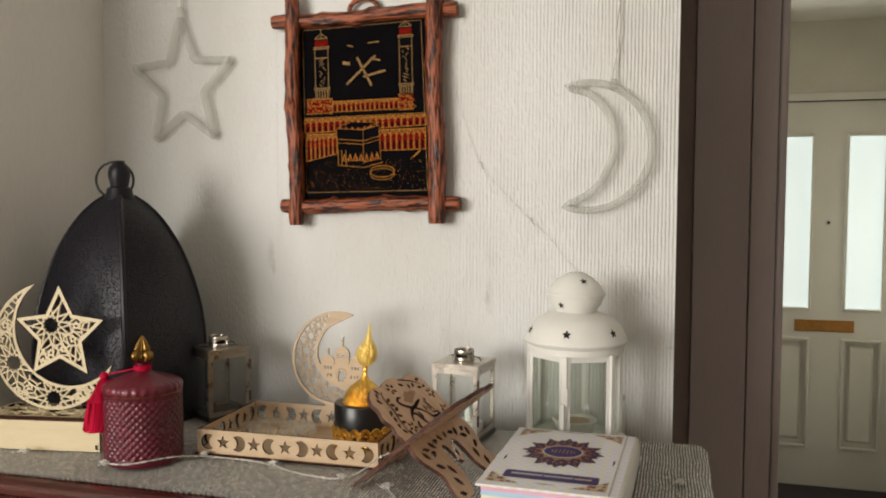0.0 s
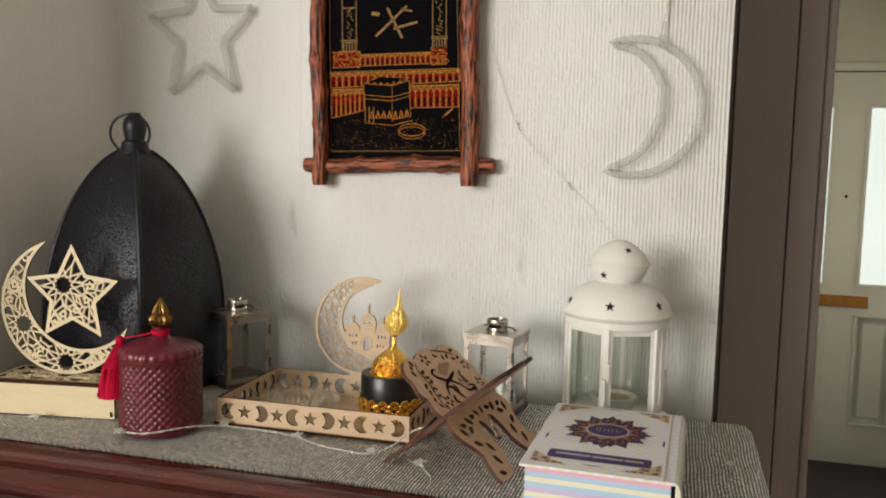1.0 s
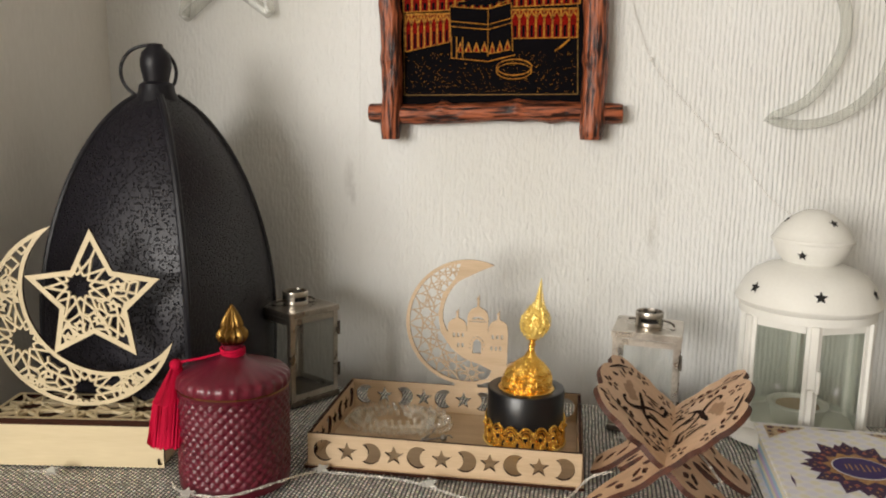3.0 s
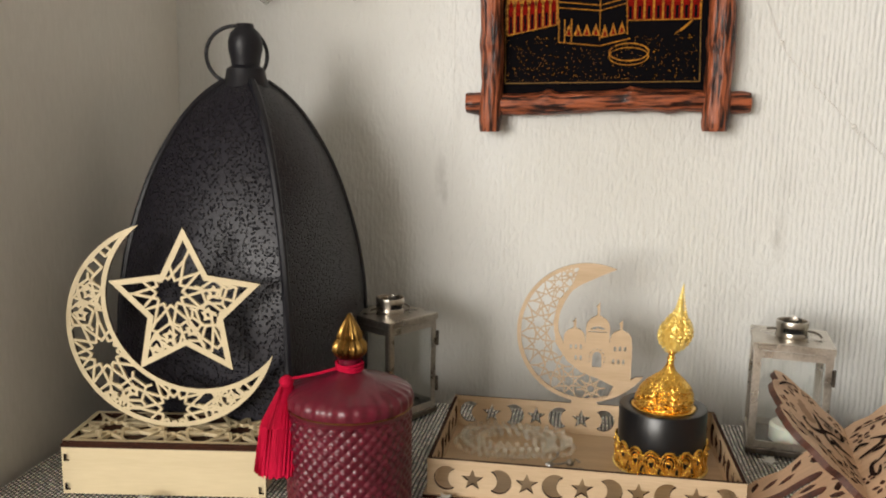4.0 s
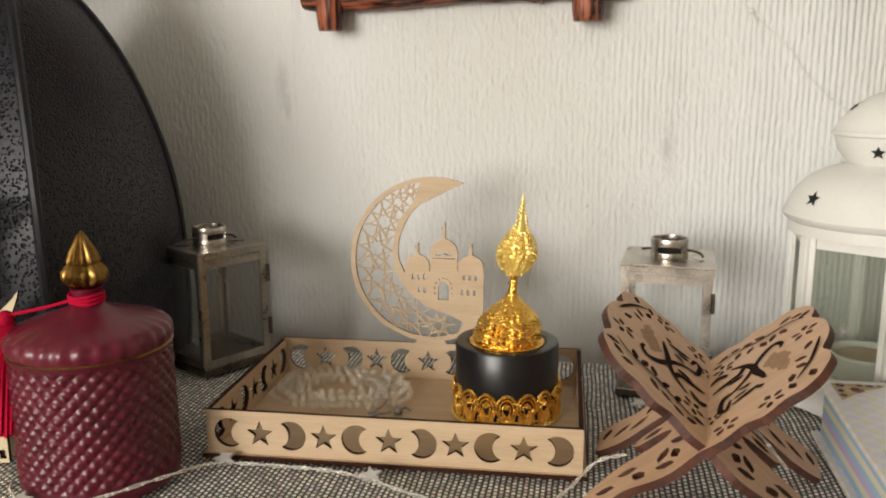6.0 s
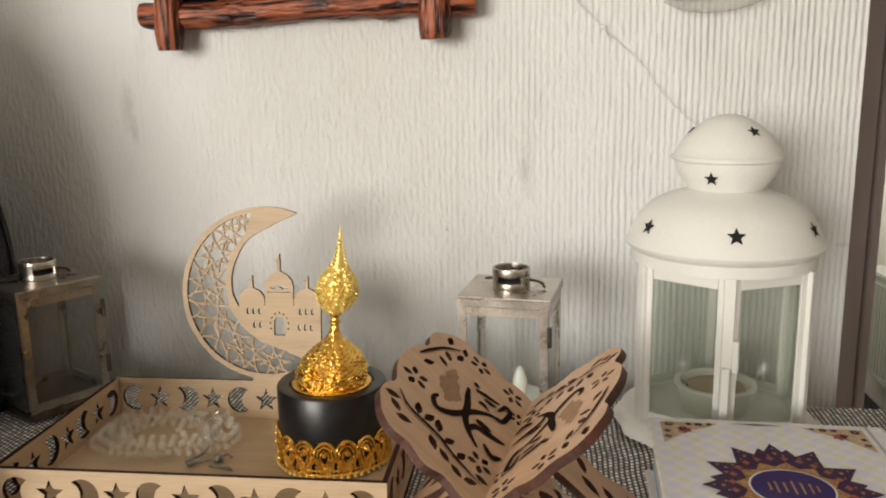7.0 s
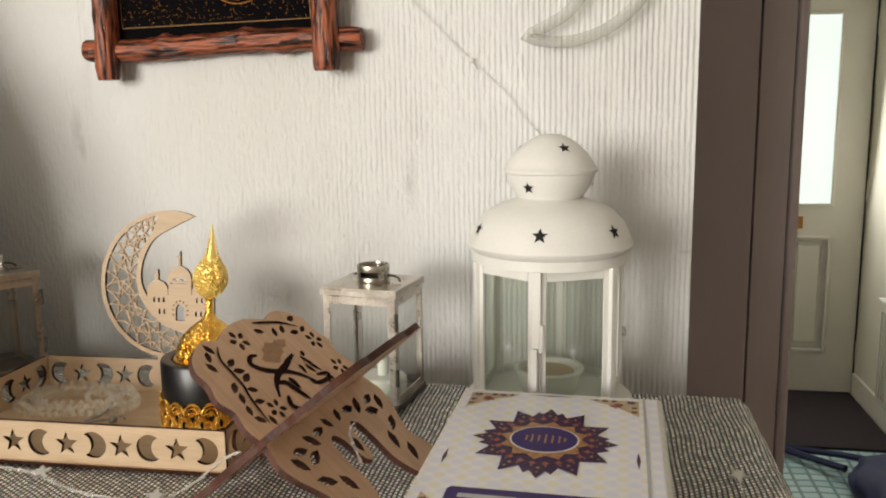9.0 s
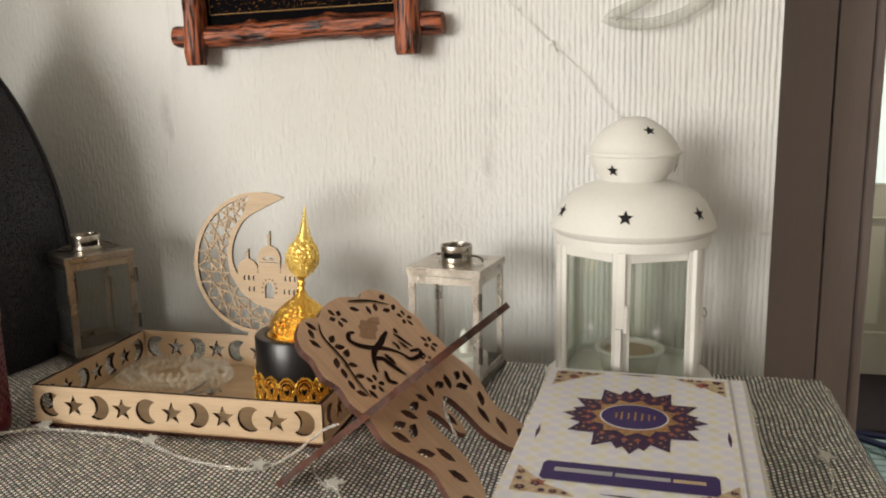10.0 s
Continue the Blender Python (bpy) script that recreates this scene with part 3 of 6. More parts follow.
# ---- the setting ----
slab("wall_north", -0.885, 0.005, WALL, 1.586, 0, 2.42, PAPER, "white ribbed wallpapered wall with scuffs", "wall")
slab("wall_west", -1.05, -0.885, 0.70, 1.586, 0, 2.42, WEST_PAPER, "grey-white papered side wall of the alcove", "wall")
slab("wall_alcove", -3.0, -1.05, 0.62, 0.70, 0, 2.42, SIDE_PAPER, "plain pale papered wall", "wall")
slab("wall_far_west", -3.1, -3.0, -2.3, 0.70, 0, 2.42, SIDE_PAPER, "plain pale papered wall", "wall")
slab("wall_east", 2.2, 2.3, -2.3, 1.66, 0, 2.42, SIDE_PAPER, "plain pale papered wall", "wall")
slab("wall_hall_side", 1.15, 2.2, 1.586, 1.66, 0, 2.42, SIDE_PAPER, "plain pale papered wall", "wall")
slab("wall_doorway", -0.9, 0.140, 1.606, 1.68, 0, 2.42, PLASTER, "plastered wall beside the doorway", "wall")
slab("wall_over_doorway", 0.140, 1.15, 1.606, 1.68, 2.06, 2.42, PLASTER, "plastered wall over the doorway", "wall")
slab("floor", -3.0, 2.2, -2.2, 1.66, -0.06, 0, CARPET, "brown carpeted room floor", "floor")
slab("floor_hall", 0.04, 1.25, 1.66, 4.60, -0.06, 0, FLOOR, "dark hall floor", "floor")
slab("ceiling", -3.0, 2.2, -2.2, 1.66, 2.42, 2.48, CEILING, "white painted ceiling", "ceiling")
slab("ceiling_hall", 0.04, 1.25, 1.68, 4.60, 2.34, 2.40, CEILING, "cream painted hall ceiling", "ceiling")
slab("wall_hall_west", 0.04, 0.14, 1.68, 4.60, 0, 2.34, PLASTER, "cream plastered hall wall", "wall")
slab("wall_hall_east", 1.15, 1.25, 1.66, 4.60, 0, 2.34, PLASTER, "cream plastered hall wall by the front door", "wall")
slab("wall_front_over_door", 0.14, 1.15, 4.48, 4.60, 1.985, 2.34, PLASTER, "cream plaster above the front door", "wall")
slab("wall_front_beside_door", 0.14, 0.31, 4.48, 4.60, 0, 1.985, PLASTER, "cream plaster beside the front door", "wall")

# rear wall with the window
slab("wall_south_left", -3.0, -2.68, -2.3, -2.2, 0, 2.42, SIDE_PAPER, "plain pale papered wall", "wall")
slab("wall_south_right", -1.02, 2.2, -2.3, -2.2, 0, 2.42, SIDE_PAPER, "plain pale papered wall", "wall")
slab("wall_south_low", -2.68, -1.02, -2.3, -2.2, 0, 0.95, SIDE_PAPER, "plain pale papered wall", "wall")
slab("wall_south_high", -2.68, -1.02, -2.3, -2.2, 2.25, 2.42, SIDE_PAPER, "plain pale papered wall", "wall")
win = thing("window_1", pose(-1.85, -2.25, 0.95), "white framed window letting in daylight", "window", kind="structure")
bm = bmesh.new()
for x in (-0.805, 0, 0.805):
    block(bm, 0.05, 0.06, 1.30, x, 0, 0.65, 0.004)
for z in (0.025, 1.275):
    block(bm, 1.66, 0.06, 0.05, 0, 0, z, 0.004)
part("window_frame", bm, WHITE_METAL, win)
for x in (-0.403, 0.403):
    bm = bmesh.new()
    block(bm, 0.755, 0.006, 1.2, x, -0.005, 0.65)
    ob = part("pane", bm, CLEAR, win)
    ob.visible_shadow = False

# brown painted boards of the doorway
trim = thing("door_frame_1", pose(0, 1.586, 0), "dark brown painted doorway boards and architrave", "door frame", kind="structure")
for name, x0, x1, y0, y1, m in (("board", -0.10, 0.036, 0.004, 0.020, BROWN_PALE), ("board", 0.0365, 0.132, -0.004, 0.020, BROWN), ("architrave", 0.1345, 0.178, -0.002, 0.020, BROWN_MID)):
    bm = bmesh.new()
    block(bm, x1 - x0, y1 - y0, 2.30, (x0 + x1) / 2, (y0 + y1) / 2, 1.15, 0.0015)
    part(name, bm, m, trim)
bm = bmesh.new()
block(bm, 0.014, 0.10, 2.30, 0.186, 0.045, 1.15, 0.005, seg=4)
part("jamb", bm, BROWN_MID, trim)

# front door
door = thing("front_door", pose(0.735, 4.48, 0), "cream panelled front door with two frosted panes and a brass letter plate", "door", kind="structure")
DW, DH = 0.83, 1.945
bm = bmesh.new()
xs = [-DW / 2, -0.26, -0.058, 0.085, 0.273, DW / 2]
ZP = (0.905, 1.785)
ZL = (0.205, 0.765)
# stiles, rails and muntin round the panes and panels
for x0, x1, z0, z1 in ((xs[0], xs[1], 0, DH), (xs[4], xs[5], 0, DH), (xs[2], xs[3], ZL[0], ZP[1]), (xs[1], xs[4], 0, ZL[0]), (xs[1], xs[2], ZL[1], ZP[0]), (xs[3], xs[4], ZL[1], ZP[0]), (xs[1], xs[4], ZP[1], DH)):
    block(bm, x1 - x0, 0.045, z1 - z0, (x0 + x1) / 2, 0.03, (z0 + z1) / 2)
part("leaf", bm, DOOR, door)
for x0, x1 in ((xs[1], xs[2]), (xs[3], xs[4])):
    bm = bmesh.new()
    block(bm, x1 - x0, 0.02, ZL[1] - ZL[0], (x0 + x1) / 2, 0.04, (ZL[0] + ZL[1]) / 2)
    block(bm, x1 - x0 - 0.07, 0.03, ZL[1] - ZL[0] - 0.07, (x0 + x1) / 2, 0.027, (ZL[0] + ZL[1]) / 2, 0.012, seg=1)
    part("panel", bm, DOOR, door)
    for z0, z1 in (ZP, ZL):
        bm = bmesh.new()
        for sx in (x0 + 0.007, x1 - 0.007):
            block(bm, 0.014, 0.016, z1 - z0, sx, 0.002, (z0 + z1) / 2, 0.004)
        for sz in (z0 + 0.007, z1 - 0.007):
            block(bm, x1 - x0 - 0.028, 0.016, 0.014, (x0 + x1) / 2, 0.002, sz, 0.004)
        part("beading", bm, DOOR, door)
    bm = bmesh.new()
    block(bm, x1 - x0 - 0.01, 0.006, ZP[1] - ZP[0] - 0.01, (x0 + x1) / 2, 0.03, (ZP[0] + ZP[1]) / 2)
    part("pane", bm, DAYLIGHT, door, "frosted pane bright with daylight")
bm = bmesh.new()
block(bm, 0.275, 0.010, 0.058, 0.005, 0.002, 0.828, 0.003)
block(bm, 0.245, 0.006, 0.034, 0.005, -0.005, 0.826, 0.002)
part("letter_plate", bm, BRASS, door, "dull brass letter plate")
bm = bmesh.new()
lathe(bm, [(0, 0), (0.0075, 0), (0.006, 0.005), (0.003, 0.004), (0, 0.002)], 16)
ob = part("spyhole", bm, HOLE, door)
ob.matrix_basis = pose(0.013, 0.007, 1.345, 90)
for z in (0.22, 0.98, 1.72):
    bm = bmesh.new()
    tube(bm, [(0.418, -0.004, z - 0.05), (0.418, -0.004, z + 0.05)], 0.008, 10)
    for k in (-0.03, -0.01, 0.01, 0.03):
        tube(bm, [(0.418, -0.004, z + k - 0.006), (0.418, -0.004, z + k + 0.006)], 0.0098, 10)
    part("hinge", bm, DOOR, door)
bm = bmesh.new()
block(bm, 0.89, 0.06, 0.04, 0, 0.02, DH + 0.024, 0.006)
block(bm, 0.03, 0.06, DH, -0.43, 0.02, DH / 2, 0.006)
part("door_surround", bm, DOOR, door)
# solid dark strips stand in for the shade in the gaps round the leaf
bm = bmesh.new()
block(bm, 0.83, 0.012, 0.005, 0, 0.004, DH + 0.0015)
block(bm, 0.004, 0.012, DH, 0.4085, 0.004, DH / 2)
part("shadow_gap", bm, HOLE, door)
slab("backdrop_daylight", 0.2, 1.2, 4.62, 4.63, 0, 2.1, DAYLIGHT, "bright overcast daylight outside", "backdrop")

for name, x0, y0, y1 in (("baseboard", 1.136, 1.70, 4.47),):
    bm = bmesh.new()
    block(bm, 0.014, y1 - y0, 0.11, 1.143, (y0 + y1) / 2, 0.055, 0.004)
    structure(name, bm, DOOR, "cream painted skirting board", "skirting")

# radiator on the hall wall
rad = thing("radiator", pose(1.115, 3.55, 0.14), "white panel radiator with a top grille on the hall wall", "radiator")
bm = bmesh.new()
block(bm, 0.05, 0.90, 0.42, 0, 0, 0.21, 0.006)
part("body", bm, RAD_WHITE, rad)
bm = bmesh.new()
block(bm, 0.006, 0.016, 0.36, 0, 0, 0, 0.002, seg=1)
flute = part("flute", bm, RAD_WHITE, rad)
flute.matrix_basis = pose(-0.027, -0.435, 0.21)
for i in range(1, 30):
    ob = new("flute", flute.data)
    ob.parent, ob.matrix_basis = rad, pose(-0.027, -0.435 + i * 0.03, 0.21)
bm = bmesh.new()
block(bm, 0.07, 0.92, 0.022, -0.002, 0, 0.432, 0.005)
part("grille", bm, RAD_WHITE, rad)
for s in (-0.3, 0.3):
    bm = bmesh.new()
    block(bm, 0.02, 0.03, 0.56, 0.026, s, 0.14)
    part("bracket", bm, RAD_WHITE, rad)

bm = bmesh.new()
block(bm, 0.86, 0.70, 0.012, 0, 0, 0.006, 0.004)
ob = tagged(put(bm, "doormat", MAT_DARK), "dark brown doormat inside the front door", "doormat")
ob.matrix_world = pose(0.70, 4.125, 0)
bm = bmesh.new()
bmesh.ops.create_grid(bm, x_segments=14, y_segments=14, size=0.5)
for v in bm.verts:
    v.co = Vector((v.co.x * 0.92, v.co.y * 0.9, 0.008 + 0.010 * noise.noise(v.co * 5)))
ob = tagged(put(bm, "plaid_sheet", PLAID, smooth=True), "pale turquoise plaid plastic sheet on the hall floor", "floor sheet")
ob.modifiers.new("thickness", "SOLIDIFY").thickness = 0.004
ob.matrix_world = pose(0.66, 3.30, 0)
bag = thing("bag", pose(0.99, 3.25, 0.015), "navy blue cloth bag lying on the hall floor", "bag")
bm = bmesh.new()
bmesh.ops.create_icosphere(bm, subdivisions=4, radius=1)
for v in bm.verts:
    k = 1 + 0.16 * noise.noise(v.co * 2.3)
    v.co = Vector((v.co.x * 0.17 * k, v.co.y * 0.30 * k, max(0.0, 0.05 + v.co.z * 0.075 * k)))
part("body", bm, NAVY, bag, smooth=True)
bm = bmesh.new()
tube(bm, smooth_path([(-0.05, 0.15, 0.10), (-0.13, 0.32, 0.05), (-0.27, 0.43, 0.02), (-0.36, 0.46, 0.02), (-0.30, 0.40, 0.02), (-0.15, 0.22, 0.04)]), 0.014, 6)
part("strap", bm, NAVY, bag)

# ---- cabinet and cloth ----
cab = thing("cabinet", pose(0, 0, 0), "tall mahogany varnished cabinet with a moulded top", "cabinet")
CX0, CX1, CY0, CY1 = -0.875, 0.036, 0.748, 1.080
bm = bmesh.new()
prof = [(0.0, -0.004), (-0.006, -0.006), (-0.011, -0.012), (-0.011, -0.018), (-0.005, -0.024), (0.004, -0.029), (0.010, -0.036), (0.012, -0.048)]
rows = []
for dy, dz in prof:
    o = -dy
    rows.append([bm.verts.new(p) for p in ((CX0, CY0 + dy, T + dz), (CX1 + o, CY0 + dy, T + dz), (CX1 + o, CY1, T + dz), (CX0, CY1, T + dz))])
bm.faces.new(rows[0])
for a, b in zip(rows, rows[1:]):
    for i in range(4):
        bm.faces.new((a[i], b[i], b[(i + 1) % 4], a[(i + 1) % 4]))
bm.faces.new(rows[-1][::-1])
part("top", bm, MAHOGANY, cab, smooth=True)
bm = bmesh.new()
block(bm, CX1 - CX0 - 0.03, CY1 - CY0 - 0.04, T - 0.049, (CX0 + CX1) / 2, (CY0 + CY1) / 2 + 0.012, (T - 0.049) / 2)
part("body", bm, MAHOGANY, cab)
for i in range(4):
    z1 = T - 0.075 - i * 0.255
    bm = bmesh.new()
    block(bm, CX1 - CX0 - 0.09, 0.02, 0.235, (CX0 + CX1) / 2, CY0 + 0.022, z1 - 0.1175, 0.004)
    dr = part("drawer_front", bm, MAHOGANY, cab)
    for s in (-0.22, 0.22):
        bm = bmesh.new()
        lathe(bm, [(0.006, 0), (0.006, 0.012), (0.016, 0.020), (0.014, 0.030), (0, 0.032)], 16)
        k = part("knob", bm, BRASS, dr)
        k.matrix_basis = pose((CX0 + CX1) / 2 + s, CY0 + 0.012, z1 - 0.1175, 90)

# woven runner over the top, drooping at its right end
bm = bmesh.new()
NX, NY = 120, 40
X0, X1, Y0, Y1 = -0.872, 0.048, 0.757, 1.083
grid = []
for i in range(NX + 1):
    row = []
    for j in range(NY + 1):
        x, y = X0 + (X1 - X0) * i / NX, Y0 + (Y1 - Y0) * j / NY
        z = T - 0.0012 + 0.0008 * noise.noise(Vector((x * 14, y * 14, 0)))
        droop = max(0.0, x - (CX1 + 0.001)) / 0.012
        z -= 0.010 * min(1.4, droop) ** 1.6
        row.append(bm.verts.new((x + 0.0015 * noise.noise(Vector((0, y * 40, 3))), y + 0.0015 * noise.noise(Vector((x * 30, 0, 7))), z)))
    grid.append(row)
for i in range(NX):
    for j in range(NY):
        bm.faces.new((grid[i][j], grid[i + 1][j], grid[i + 1][j + 1], grid[i][j + 1]))
cloth = tagged(put(bm, "table_runner", CLOTH, smooth=True), "grey and silver woven runner spread on the cabinet", "table runner")
sol = cloth.modifiers.new("thickness", "SOLIDIFY")
sol.thickness, sol.offset, sol.use_rim = 0.0018, -1, False


# ---- black lantern ----
def black_lantern():
    lan = thing("floor_lantern", pose(-0.7355, 0.983, T, 0, 0, -52) @ Matrix.Diagonal((1.022, 1.022, 0.975, 1)), "large black pierced-metal lantern with a domed four-sided body and ring", "lantern")
    prof = [(0.106, 0.0), (0.109, 0.03), (0.110, 0.075), (0.109, 0.118), (0.1055, 0.15), (0.0995, 0.18), (0.091, 0.21), (0.080, 0.24), (0.066, 0.268), (0.050, 0.292), (0.034, 0.309), (0.019, 0.320)]
    path = smooth_path([(r, 0, z) for r, z in prof], 3)
    for s in range(4):
        bm = bmesh.new()
        cols = 16
        rows = []
        for p in path:
            row = []
            for j in range(cols + 1):
                f = j / cols
                a, b = Vector((p.x, 0, p.z)), Vector((0, p.x, p.z))
                q = a.lerp(b, f)
                k = 1 + 0.10 * math.sin(math.pi * f)
                row.append(bm.verts.new((q.x * k, q.y * k, q.z)))
            rows.append(row)
        for a, b in zip(rows, rows[1:]):
            for j in range(cols):
                bm.faces.new((a[j], a[j + 1], b[j + 1], b[j]))
        ob = part("side_panel", bm, PUNCHED, lan, smooth=True)
        ob.matrix_basis = pose(0, 0, 0, 0, 0, 90 * s)
        bm = bmesh.new()
        tube(bm, [(p.x - 0.0012, 0, p.z) for p in path], 0.0034, 8)
        ob = part("rib", bm, BLACK_METAL, lan, smooth=True)
        ob.matrix_basis = pose(0, 0, 0, 0, 0, 90 * s)
    bm = bmesh.new()
    lathe(bm, [(0, 0.001), (0.112, 0.001), (0.114, 0.006), (0.110, 0.012), (0, 0.012)], 4)
    part("base", bm, BLACK_METAL, lan)
    bm = bmesh.new()
    lathe(bm, [(0.0225, 0.309), (0.0205, 0.316), (0.0172, 0.3235), (0.0158, 0.331), (0.0115, 0.334), (0.0125, 0.340), (0.0142, 0.348), (0.0142, 0.355), (0.0122, 0.362), (0.0075, 0.367), (0.0070, 0.370), (0, 0.371)], 24)
    part("finial", bm, BLACK_METAL, lan, smooth=True)
    bm = bmesh.new()
    tube(bm, [(0.0255 * math.cos(a), 0, 0.0255 * math.sin(a)) for a in [2 * math.pi * i / 40 for i in range(40)]], 0.0017, 8, True)
    ring = part("ring", bm, BLACK_METAL, lan, smooth=True)
    ring.matrix_basis = pose(-0.0070, -0.0056, 0.3430, 0, 12, 66)
    return lan


black_lantern()


# ---- pierced crescent and star on a wooden box ----
def crescent_star():
    lamp = thing("crescent_star_lamp", pose(-0.7427, 0.8325, T, 0, 0, 9), "pale laser-cut wooden crescent and star standing on a wooden box", "ornament")
    W, D, H = 0.153, 0.062, 0.041
    notch = 0.0035
    loop = [(-W / 2, 0), (W / 2, 0), (W / 2, H - 0.004), (-W / 2, H - 0.004)]
    holes = [[(sx * (W / 2 - 0.0035) + a * 0.002, z + b * 0.0028) for a, b in ((-1, -1), (1, -1), (1, 1), (-1, 1))] for sx in (-1, 1) for z in (0.0055, H - 0.0125)]
    for name, y in (("front", 0.0), ("back", D - 0.003)):
        ob = panel(name, [loop] + holes, 0.003, (PLY_PALE, BURNT), lamp)
        ob.matrix_basis = pose(0, y + 0.0015, 0.0004, 90)
    for sx in (-1, 1):
        bm = bmesh.new()
        block(bm, 0.003, D - 0.0064, H - 0.004, sx * (W / 2 - 0.0035), D / 2, H / 2 - 0.0016)
        part("side", bm, PLY_PALE, lamp)
    outer = [(-W / 2 + 0.001, 0.0), (W / 2 - 0.001, 0.0), (W / 2 - 0.001, D), (-W / 2 + 0.001, D)]
    cut = [(-W / 2 + 0.005, 0.004), (W / 2 - 0.005, 0.004), (W / 2 - 0.005, D - 0.004), (-W / 2 + 0.005, D - 0.004)]
    bm = bmesh.new()
    block(bm, W + 0.001, D + 0.001, 0.0022, 0, D / 2, H - 0.0029)
    part("under_lid", bm, BURNT, lamp)
    ob = panel("lid", [outer, cut], 0.003, (PLY_PALE, BURNT), lamp, "pierced wooden lid")
    ob.matrix_basis = pose(0, 0, H - 0.0002)
    part("strapwork", strapwork(cut, [(x, D / 2, 0.0260, 10, 4, 18) for x in (-0.050, 0.0, 0.050)], 0.0022, 0.003), PLY_PALE, ob)
    # the crescent with its star, one pierced sheet each
    R, r = 0.0905, 0.0795
    cx, cz, ix, iz = 0.0, 0.0905, 0.024, 0.1145
    d = math.hypot(ix - cx, iz - cz)
    base = math.degrees(math.atan2(iz - cz, ix - cx))

    def lune(R, r, n):
        a = math.degrees(math.acos((R * R + d * d - r * r) / (2 * R * d)))
        b = math.degrees(math.acos((d * d + r * r - R * R) / (2 * d * r)))
        return arc(cx, cz, R, base + a, base + 360 - a, n) + arc(ix, iz, r, base - (180 - b), base - 360 + (180 - b), n)[1:-1]

    rim, small = 0.0042, Matrix.Scale(0.895, 4)
    hole = lune(R - rim, r + rim, 64)
    ob = panel("crescent", [lune(R, r, 72), hole], 0.003, (PLY_PALE, BURNT), lamp)
    ob.matrix_basis = pose(-0.0020, 0.034, H + 0.001, 90) @ small
    mid = lambda t, q: (cx + q * math.cos(radians(t)), cz + q * math.sin(radians(t)))
    def starred(parent, at):
        """Small solid plates with a star cut through, where the straps meet."""
        for x, z in at:
            plate = star_loop(x, z, 0.0070, 0.60, 5, 90)
            panel("star_plate", [plate, star_loop(x, z, 0.0027, 0.48, 5, 90)], 0.0029, (PLY_PALE, BURNT), parent)

    # two whole twelve-point rosettes, and what is left of their neighbours towards the horns
    roses = [(*mid(203, 0.0640), 0.0300, 12, 5, 8), (*mid(270, 0.0745), 0.0300, 12, 5, 0), (*mid(238, 0.0860), 0.0110, 6, 2, 0), (*mid(160, 0.0760), 0.0125, 6, 2, 10), (*mid(303, 0.0800), 0.0115, 6, 2, 20),
             (*mid(142, 0.0815), 0.0070, 4, 1, 0), (*mid(318, 0.0830), 0.0065, 4, 1, 0), (*mid(130, 0.084), 0.005, 4, 1, 0)]
    nodes = [mid(158, 0.0755), mid(174, 0.0780), mid(239, 0.0680), mid(229, 0.0830), mid(296, 0.0840), mid(309, 0.0800)]
    roses += [(x, z, 0.0115, 5, 1, 90) for x, z in nodes]
    part("strapwork", strapwork(hole, roses, 0.0022, 0.003), PLY_PALE, ob)
    starred(ob, nodes)
    sx, sz, sr = 0.0120, 0.1065, 0.0680
    hole = star_loop(sx, sz, sr * 0.835, 0.50, 5, 90)
    ob = panel("star", [star_loop(sx, sz, sr, 0.50, 5, 90), hole], 0.003, (PLY_PALE, BURNT), lamp)
    ob.matrix_basis = pose(-0.0004, 0.0304, H + 0.003, 90) @ small
    roses = [(sx - 0.0130, sz + 0.0122, 0.0305, 12, 5, 4), (sx + 0.0290, sz - 0.0470, 0.0300, 12, 5, 10), (sx + 0.0370, sz + 0.0130, 0.0085, 4, 1, 30), (sx - 0.0240, sz - 0.0330, 0.0085, 4, 1, 20)]
    nodes = [(sx + 0.0250, sz + 0.0125), (sx + 0.0200, sz - 0.0065), (sx + 0.0060, sz - 0.0205), (sx - 0.0135, sz - 0.0265), (sx - 0.0255, sz - 0.0395)]
    roses += [(x, z, 0.0115, 5, 1, 90) for x, z in nodes]
    part("strapwork", strapwork(hole, roses, 0.0022, 0.003), PLY_PALE, ob)
    starred(ob, nodes)
    return lamp


crescent_star()


